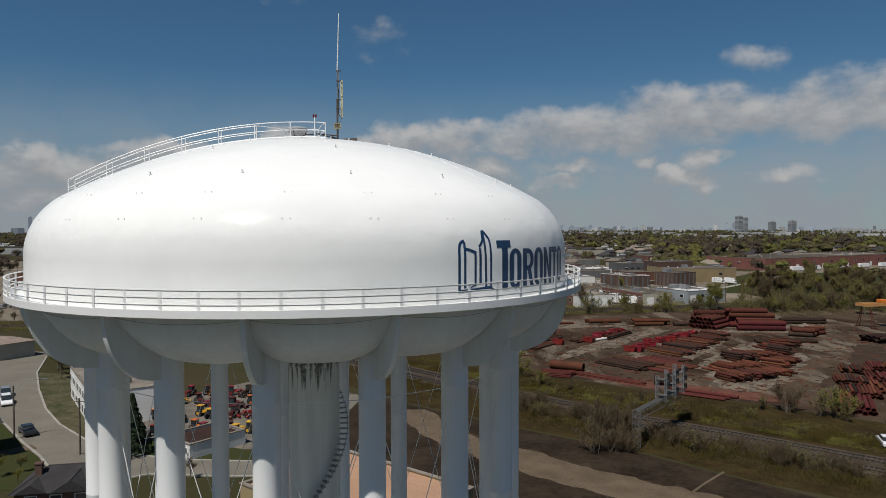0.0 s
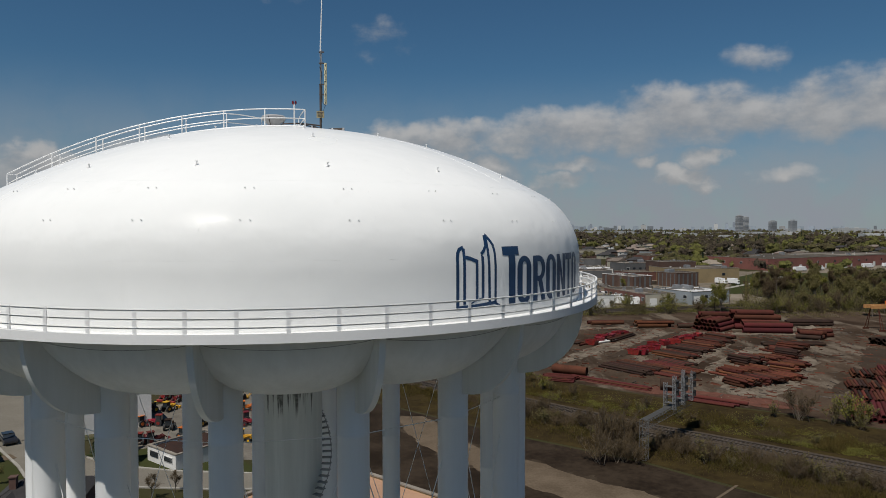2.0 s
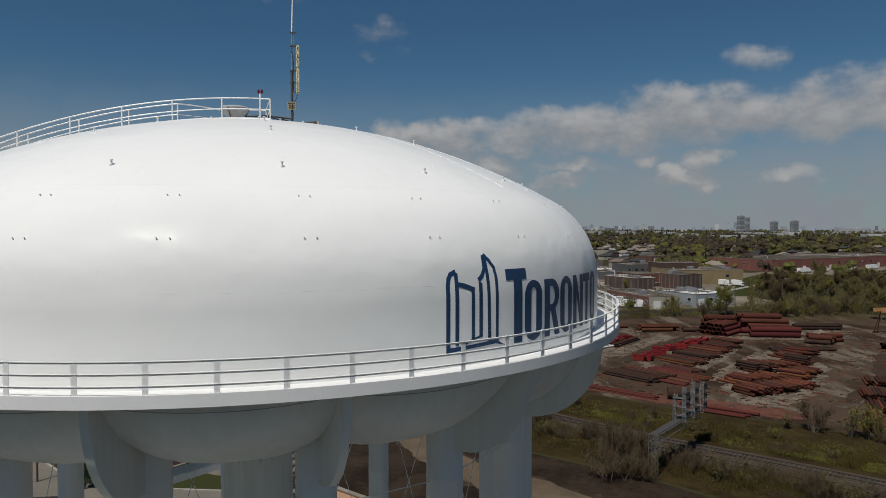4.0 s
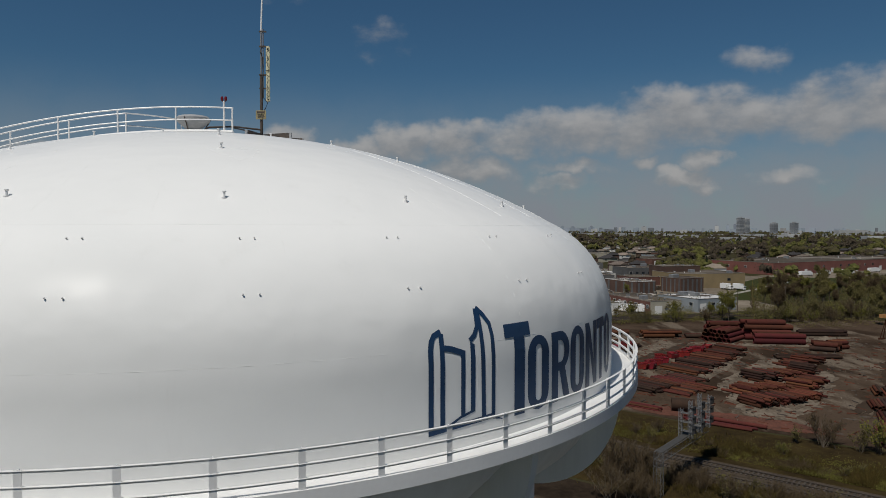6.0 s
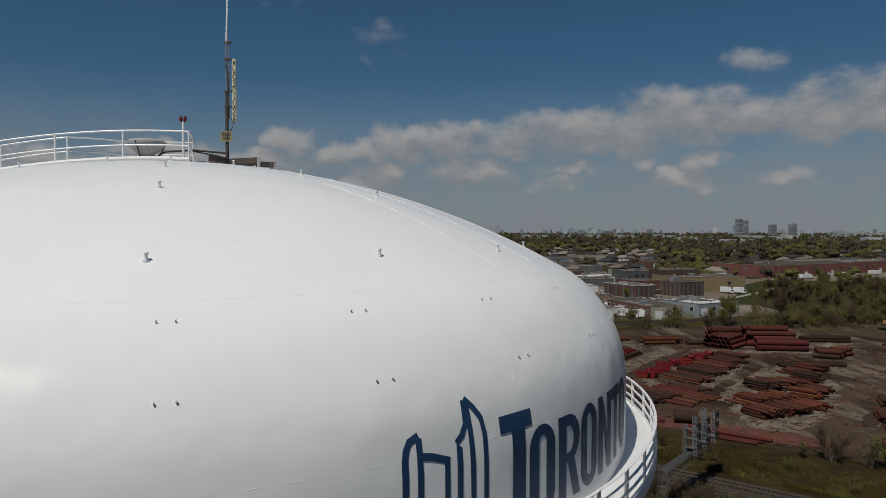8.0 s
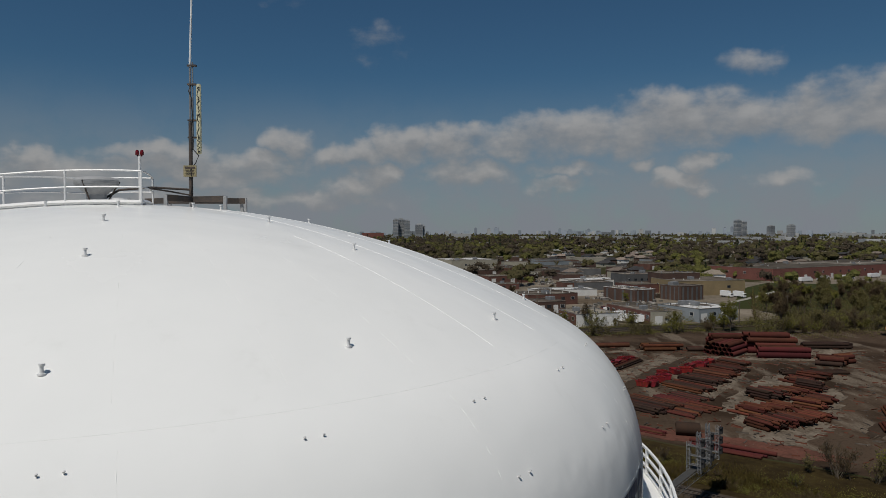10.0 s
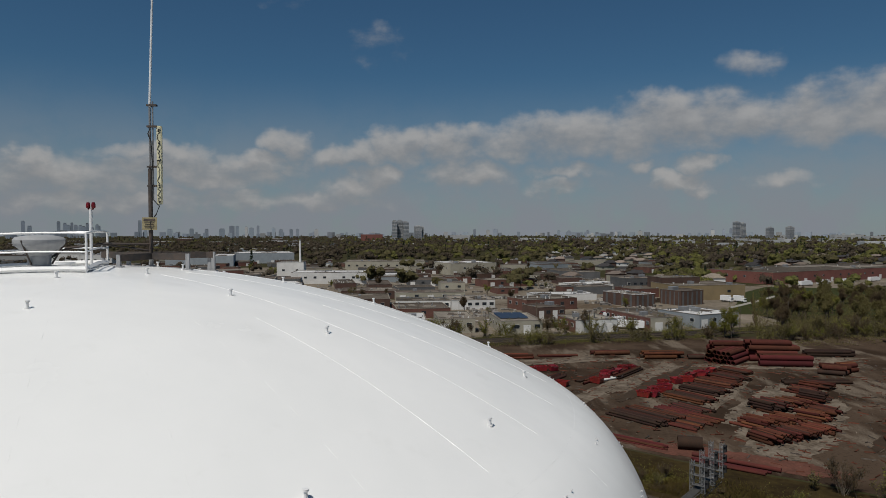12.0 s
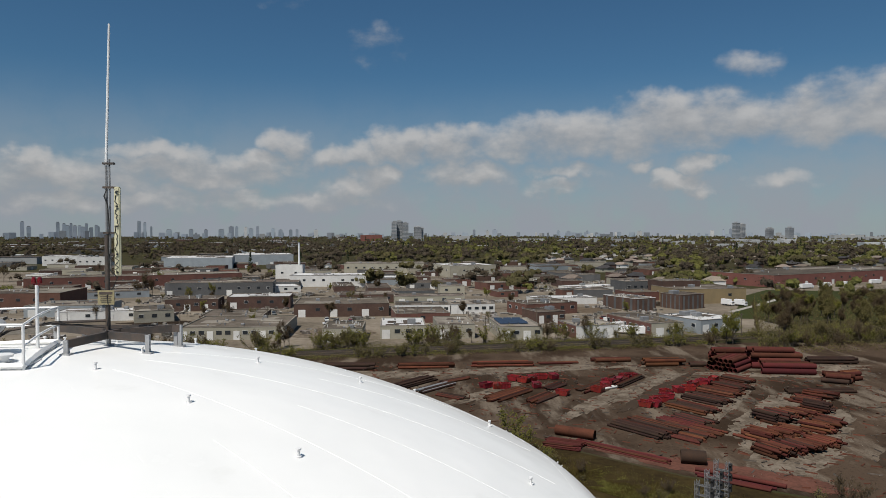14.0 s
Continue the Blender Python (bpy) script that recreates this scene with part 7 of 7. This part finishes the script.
def lamp_post(x, y, yaw, h=8.2, arm=True):
    p = tagged(new("street_lamp" if arm else "utility_pole"), "dark wooden pole with curved lamp arm" if arm else "dark wooden utility pole by the street", "street lamp" if arm else "utility pole")
    p.matrix_world = pose(x, y, 0, 0, 0, yaw)
    bm = bmesh.new()
    rod(bm, (0, 0, 0), (0, 0, h), 0.15, 0.11, seg=10)
    part("pole", bm, M["bark"], p)
    if arm:
        bm = bmesh.new()
        tube(bm, [(0, 0, h - 0.6), (1.2, 0, h + 0.2), (2.6, 0, h + 0.6), (3.8, 0, h + 0.6)], 0.045, 6)
        a = part("arm", bm, M["steel"], p)
        bm = bmesh.new()
        box(bm, (4.1, 0, h + 0.55), (0.8, 0.28, 0.16))
        bmesh.ops.bevel(bm, geom=bm.edges[:], offset=0.05, segments=2, affect="EDGES")
        part("lamp_head", bm, M["steel"], a)
    else:
        bm = bmesh.new()
        box(bm, (0, 0, h - 0.5), (1.8, 0.1, 0.12))
        part("crossarm", bm, M["bark"], p)


lamp_post(-57.6, 65.6, 30)
lamp_post(-44.0, 58.6, 0, 8.0, False)
for x, y in ((-95, 262), (-140, 262), (-60, 262), (25, 226), (62, 228), (120, 238), (150, 262), (0, 262), (48, 262)):
    lamp_post(x, y, 20, 9.0, False)


# ---- trees with trunk, limbs and crown ----
def grow(seed, height, spread, mat, n, size):
    """A tree as a thing: tapered trunk with limbs, crown of many small leaves along the twigs."""
    rr = random.Random(seed)
    t = tagged(new("tree"), {"leaf": "slender tree in fresh yellow-green leaf", "leaf_dull": "tree in dull olive bud", "twig": "bare brown tree in early spring", "conifer": "dark green conifer"}[mat], "tree")
    bm = bmesh.new()
    tips = []

    def limb(p, d, ln, r, depth):
        q = p + d * ln
        rod(bm, p, q, r, r * 0.6, seg=6 if depth < 2 else 4, caps=False)
        tips.append((p, q, depth))
        if depth < 3:
            for k in range(3 if depth else 6):
                u = rr.uniform(0.45, 1.0)
                nd = (d + Vector((rr.uniform(-1, 1), rr.uniform(-1, 1), rr.uniform(-0.1, 0.7))) * (0.9 if depth else 0.75)).normalized()
                limb(p.lerp(q, u), nd, ln * rr.uniform(0.5, 0.72), r * 0.5, depth + 1)

    limb(Vector((0, 0, -0.1)), Vector((rr.uniform(-0.08, 0.08), rr.uniform(-0.08, 0.08), 1)).normalized(), height * 0.42, height * 0.018, 0)
    part("trunk", bm, M["bark"], t)
    quads = np.empty((n, 4, 3))
    for i in range(n):
        p, q, depth = rr.choice([s for s in tips if s[2] >= 2]) if i % 4 else rr.choice([s for s in tips if s[2] >= 1])
        c = np.array(p.lerp(q, rr.uniform(0.3, 1.15))) + np.array([rr.gauss(0, 1), rr.gauss(0, 1), rr.gauss(0, 1)]) * height * 0.03
        a, b = (np.array([rr.gauss(0, 1) for _ in range(3)]) for _ in range(2))
        a /= np.linalg.norm(a)
        b -= a * (a @ b)
        b /= np.linalg.norm(b)
        s = size * rr.uniform(0.6, 1.3)
        k = 0.055 if mat == "twig" else 0.7
        quads[i] = [c - a * s - b * s * k, c + a * s - b * s * k * 0.8, c + a * s * 0.9 + b * s * k, c - a * s * 0.8 + b * s * k]
    crown = quads_object("crown", quads, M[mat], "", "")
    del crown["kind"]
    crown.parent = t
    return t


def shrub(seed, height, mat, n, size):
    """A many-stemmed wild shrub: stems fanning from the ground, twigs, and buds or leaves along them."""
    rr = random.Random(seed)
    t = tagged(new("shrub"), {"leaf": "wispy wild shrub in fresh yellow-green leaf", "leaf_dull": "wild shrub in olive bud", "twig": "tangle of bare brown brush"}[mat], "shrub")
    bm = bmesh.new()
    tips = []
    for k in range(11):
        d = Vector((rr.gauss(0, 0.34), rr.gauss(0, 0.34), 1)).normalized()
        p = Vector((rr.gauss(0, 0.07), rr.gauss(0, 0.07), -0.02)) * height
        ln = height * rr.uniform(0.5, 0.85)
        q = p + d * ln
        rod(bm, p, q, height * 0.008, height * 0.003, seg=4, caps=False)
        tips.append((p.lerp(q, 0.35), q))
        for j in range(6):
            u = rr.uniform(0.3, 1.0)
            e = (d + Vector((rr.uniform(-1, 1), rr.uniform(-1, 1), rr.uniform(-0.1, 0.6))) * 0.8).normalized()
            a = p.lerp(q, u)
            c = a + e * ln * rr.uniform(0.2, 0.42)
            rod(bm, a, c, height * 0.004, height * 0.002, seg=3, caps=False)
            tips.append((a, c))
    part("trunk", bm, M["bark"], t)
    quads = np.empty((n, 4, 3))
    for i in range(n):
        p, q = rr.choice(tips)
        c = np.array(p.lerp(q, rr.uniform(0.1, 1.1))) + np.array([rr.gauss(0, 1), rr.gauss(0, 1), rr.gauss(0, 1)]) * height * 0.028
        a, b = (np.array([rr.gauss(0, 1) for _ in range(3)]) for _ in range(2))
        if mat == "twig":
            a[2] += 2.0
        a /= np.linalg.norm(a)
        b -= a * (a @ b)
        b /= np.linalg.norm(b)
        s = size * rr.uniform(0.6, 1.3)
        k = 0.06 if mat == "twig" else 0.7
        quads[i] = [c - a * s - b * s * k, c + a * s - b * s * k * 0.8, c + a * s * 0.9 + b * s * k, c - a * s * 0.8 + b * s * k]
    crown = quads_object("crown", quads, M[mat], "", "")
    del crown["kind"]
    crown.parent = t
    return t


def spruce(seed, height, width):
    rr = np.random.default_rng(seed)
    t = tagged(new("tree"), "dark green spruce beside the lawn", "tree")
    bm = bmesh.new()
    rod(bm, (0, 0, -0.1), (0, 0, height * 0.9), height * 0.02, 0.03, seg=6)
    part("trunk", bm, M["bark"], t)
    crown = quads_object("crown", clump_tree(rr, height, width, 900, 0.28, cone=True), M["conifer"], "", "")
    del crown["kind"]
    crown.parent = t
    return t


stock = {"leaf": [grow(1, 9, 6, "leaf", 2300, 0.095), grow(2, 7, 5, "leaf", 1900, 0.09), grow(11, 8, 5, "leaf", 1500, 0.09)],
         "leaf_dull": [grow(3, 10, 7, "leaf_dull", 2000, 0.095), grow(4, 8, 6, "leaf_dull", 1700, 0.09), grow(12, 9, 6, "leaf_dull", 1300, 0.09)],
         "twig": [grow(5, 10, 7, "twig", 1800, 0.34), grow(6, 8, 6, "twig", 1500, 0.32), grow(13, 9, 6, "twig", 1500, 0.34)]}
for kind in ("leaf", "leaf_dull", "twig"):
    for k in range(3):
        n, size = (800, 0.34) if kind == "twig" else (640, 0.10)
        stock.setdefault("bush_" + kind, []).append(shrub(40 + k * 3 + len(kind), 5.0, kind, n, size))
        n, size = (2200, 0.46) if kind == "twig" else (2600, 0.135)
        stock.setdefault("wide_" + kind, []).append(grow(70 + k * 3 + len(kind), 9.5 - k, 9, kind, n, size))
used = set()


def plant(kind, x, y, s, rr):
    ob = rr.choice(stock[kind])
    wide = s * (1.35 if kind.startswith("bush") else 1.0)
    m = pose(x, y, 0, 0, 0, rr.uniform(0, 360)) @ Matrix.Diagonal((wide, wide, s * rr.uniform(0.95, 1.3), 1))
    if ob.name not in used:
        used.add(ob.name)
        ob.matrix_world = m
        return
    twin = copy_thing(ob, Matrix())
    twin.matrix_world = m


rr = random.Random(77)
for i in range(250):
    x = rr.uniform(-150, 128)
    y0 = 200 + (x + 43) * (0.205 if x < 104 else 0.26)
    side = rr.random() < 0.45
    if noise.noise((x / 16, 1.0 if side else 5.0, 0.0)) < -0.12:
        continue
    y = y0 + (rr.uniform(-9, -4.2) if side else rr.uniform(10, 17))
    s = rr.uniform(0.5, 1.1) if side else rr.uniform(0.6, 1.35)
    plant(rr.choice(("bush_leaf", "bush_leaf", "bush_leaf", "bush_leaf_dull", "bush_leaf_dull", "bush_twig")), x, y, s, rr)
for i in range(22):
    x = rr.uniform(-150, 100)
    plant(rr.choice(("leaf", "leaf_dull", "twig", "twig")), x, 200 + (x + 43) * 0.205 + rr.uniform(11, 17), rr.uniform(0.45, 0.85), rr)
for i in range(300):
    x, y = rr.uniform(112, 300), rr.uniform(206, 352)
    if y < 214 + (x - 104) * 0.30 and x < 150 or abs(y - (231 + (x - 104) * 0.28)) < 9 or x < 9 + 0.44 * (y + 37.6) or y < 0.72 * x + 90:
        continue
    plant(rr.choice(("wide_leaf", "wide_leaf_dull", "wide_leaf_dull", "wide_leaf_dull", "wide_twig", "wide_twig")), x, y, rr.uniform(0.75, 1.35), rr)
for x, y in ((-118, 372), (-98, 300), (-150, 310), (-78, 350), (-40, 292), (-20, 352), (20, 296), (46, 340), (-190, 360), (-30, 412), (72, 372), (-64, 316)):
    plant("wide_twig", x, y, rr.uniform(0.7, 1.2), rr)
for i in range(80):
    x = rr.uniform(118, 190)
    y = max(0.72 * x + 90 + rr.uniform(0, 6), 214 + (x - 104) * 0.30 + rr.uniform(-6, 4))
    if x < 7 + 0.42 * (y + 37.6) or rr.random() < 0.3:
        continue
    plant(rr.choice(("bush_leaf_dull", "bush_leaf_dull", "bush_leaf", "bush_twig")), x, y, rr.uniform(0.8, 1.4), rr)
for dx, dy, s in ((0, 0, 1.35), (3.5, 2.5, 1.2), (-3, 1.5, 1.1), (1.5, -2, 1.0)):
    plant("leaf", 108.5 + dx, 224 + dy, s, rr)
for x, y, kind, s in ((-168, 398, "twig", 1.7), (-164, 402, "twig", 1.6), (-172, 400, "twig", 1.5), (-106, 300, "twig", 0.9), (-72, 285, "leaf_dull", 0.9), (-66, 262, "leaf", 0.8), (-140, 285, "twig", 1.0), (-30, 330, "twig", 1.2), (-36, 338, "leaf_dull", 1.1),
                      (-190, 480, "leaf", 1.3), (-182, 486, "leaf", 1.1), (8, 430, "leaf_dull", 1.2), (60, 420, "twig", 1.2), (-250, 360, "twig", 1.2), (-60, 420, "leaf", 1.0), (95, 300, "leaf", 0.8), (175, 338, "leaf_dull", 0.8),
                      (-76, 112, "leaf", 0.9), (-73.5, 107, "leaf_dull", 0.8), (-79, 116, "leaf", 0.8), (-58, 92, "leaf", 0.9), (-62, 98, "leaf_dull", 0.8), (-66, 106, "leaf", 0.85), (-54, 96, "twig", 0.9), (-54, 53, "leaf_dull", 0.4), (-50, 50, "leaf", 0.35), (-52, 48, "twig", 0.4), (-48, 51.5, "leaf_dull", 0.3), (-55.5, 58, "leaf_dull", 0.35), (-46, 47.5, "leaf", 0.3), (-27, 47, "twig", 0.35), (-25, 49, "twig", 0.3)):
    plant(kind, x, y, s, rr)
for i in range(95):
    x, y = rr.uniform(-330, 120), rr.uniform(268, 640)
    if built_over(x, y):
        continue
    plant(rr.choice(("leaf", "leaf_dull", "twig", "twig")), x, y, rr.uniform(0.6, 1.3), rr)
# bare brush between the asphalt and the near line, green scrub on the bank
def near_line(x):
    return 112 - 0.96 * (x - 4) if x < 40 else 77.5 - 0.80 * (x - 40)


for i in range(84):
    x = 14 + 74 * rr.random()
    plant(rr.choice(("bush_twig", "bush_twig", "bush_leaf_dull", "bush_leaf_dull")), x, near_line(x) - 10.0 - rr.uniform(0, 6.5), rr.uniform(0.35, 0.75), rr)
for i in range(10):
    plant("bush_twig", 31.5 + rr.uniform(-5, 4), 64 + rr.uniform(-5, 4), rr.uniform(0.6, 1.1), rr)
for i in range(26):
    x = 24 + 62 * rr.random()
    y = near_line(x) + rr.uniform(5.5, 14)
    plant(rr.choice(("bush_leaf", "bush_leaf_dull", "bush_leaf_dull", "bush_twig")), x, y, rr.uniform(0.2, 0.5), rr)
for dx, dy, s in ((0, 0, 1.0), (2.6, 1.2, 0.8), (-2.2, 1.0, 0.7), (4.5, 3.4, 0.7), (0.5, -2.4, 0.55)):
    plant("bush_leaf" if s > 0.75 else "bush_leaf_dull", 72.4 + dx, 76.7 + dy, s, rr)
for x, y in ((79, 68), (82, 72), (76, 66), (85, 66), (90, 70), (66, 80), (63, 82)):
    plant(rr.choice(("bush_leaf_dull", "bush_twig", "bush_twig")), x, y, rr.uniform(0.6, 1.1), rr)
for x, y, s in ((22.4, 114.2, 1.15), (23.8, 108.4, 0.85), (26.5, 101.4, 0.70)):
    plant("bush_leaf", x, y, s, rr)
fir = spruce(4, 8.5, 5.5)
fir.location = (-36.5, 58.5, 0)
copy_thing(fir, pose(-39, 62, 0))


# ---- scrub, weeds and dry grass ----
def scrub(name, n, spot, size, mat, label, seed, tall=1.0):
    g = np.random.default_rng(seed)
    quads = np.empty((n, 4, 3))
    made = 0
    while made < n:
        x, y, h = spot(g)
        lean = g.normal(0, 0.8 if mat.startswith("leaf") else 0.34, 2)
        a = g.uniform(0, 2 * np.pi)
        w = size * g.uniform(0.5, 1.2)
        dx, dy = math.cos(a) * w, math.sin(a) * w
        top = h * g.uniform(0.5, 1.2) * tall
        z0 = g.uniform(0, 0.4) * h
        if mat.startswith("leaf"):
            z0, top = h * g.uniform(0.0, 1.1), w * g.uniform(1.0, 2.2)
        quads[made] = [(x - dx, y - dy, z0), (x + dx, y + dy, z0), (x + dx * 0.5 + lean[0] * top, y + dy * 0.5 + lean[1] * top, z0 + top), (x - dx * 0.6 + lean[0] * top, y - dy * 0.6 + lean[1] * top, z0 + top * 0.9)]
        made += 1
    return quads_object(name, quads, M[mat], label, "scrub")


def patchy(x, y, size, seed):
    return noise.noise((x / size, y / size, seed)) + 0.45 * noise.noise((x * 2.7 / size, y * 2.7 / size, seed + 4))


def spread(area, size, seed, floor):
    """Turns an even area into patches whose growth is taller in their middle."""
    def spot(g):
        while True:
            x, y, h = area(g)
            p = patchy(x, y, size, seed) - floor
            if p > 0 or g.uniform() < 0.10:
                return x, y, h * (0.35 + 2.2 * max(0.0, p))
    return spot


def bank(g):
    x = g.uniform(-4, 96)
    return x, near_line(x) + 3.6 + abs(g.normal(0, 5.0)), 0.38 * g.uniform(0.3, 1.3)


def verge_near(g):
    x = g.uniform(-4, 98)
    return x, near_line(x) - 9.0 - abs(g.normal(0, 5.0)), 0.42 * g.uniform(0.3, 1.4)


def brush_near(g):
    x = g.uniform(8, 98)
    return x, near_line(x) - 9.6 - abs(g.normal(0, 3.6)), 0.48 * g.uniform(0.3, 1.4)


def rear_line(g):
    x = g.uniform(-260, 240)
    side = g.choice([-1, 1])
    y0 = 200 + (x + 43) * (0.205 if x < 104 else 0.26)
    return x, y0 + (-3.6 - abs(g.normal(0, 3.4)) if side < 0 else 8.5 + abs(g.normal(0, 3.5))), 1.25 * g.uniform(0.3, 1.6)


def rough(g):
    x, y = g.uniform(110, 300), g.uniform(205, 350)
    x = max(x, 5 + 0.44 * (y + 37.6))
    return x, max(y, 0.72 * x + 88 + abs(g.normal(0, 5))), 1.9 * g.uniform(0.3, 1.5)


scrub("dry_grass", 62000, spread(bank, 5, 1, -0.2), 0.035, "drygrass", "dry yellow grass on the bank", 1)
scrub("weeds", 60000, spread(bank, 7, 2, 0.0), 0.06, "leaf", "green weeds on the railway bank", 2)
scrub("bare_brush", 14000, spread(bank, 6, 3, 0.05), 0.016, "twig", "bare brown brush on the bank", 6, 1.8)
scrub("dry_grass", 56000, spread(verge_near, 5, 4, -0.2), 0.035, "drygrass", "dry grass beside the line", 3)
scrub("bare_brush", 52000, spread(brush_near, 7, 5, -0.2), 0.010, "twig", "bare brown brush beside the line", 4, 1.4)
scrub("budding_brush", 26000, spread(brush_near, 8, 11, -0.05), 0.04, "leaf_dull", "olive buds in the brush beside the line", 14)
scrub("undergrowth", 60000, spread(rear_line, 9, 6, -0.1), 0.10, "leaf_dull", "olive undergrowth along the rear line", 5)
scrub("undergrowth", 30000, spread(rear_line, 12, 7, 0.05), 0.10, "leaf", "green undergrowth along the rear line", 7)
scrub("undergrowth", 60000, spread(rough, 14, 8, -0.15), 0.15, "leaf_dull", "olive undergrowth in the thicket", 8)
scrub("bare_brush", 12000, spread(rough, 12, 9, -0.1), 0.03, "twig", "brown brush in the thicket", 9, 0.8)
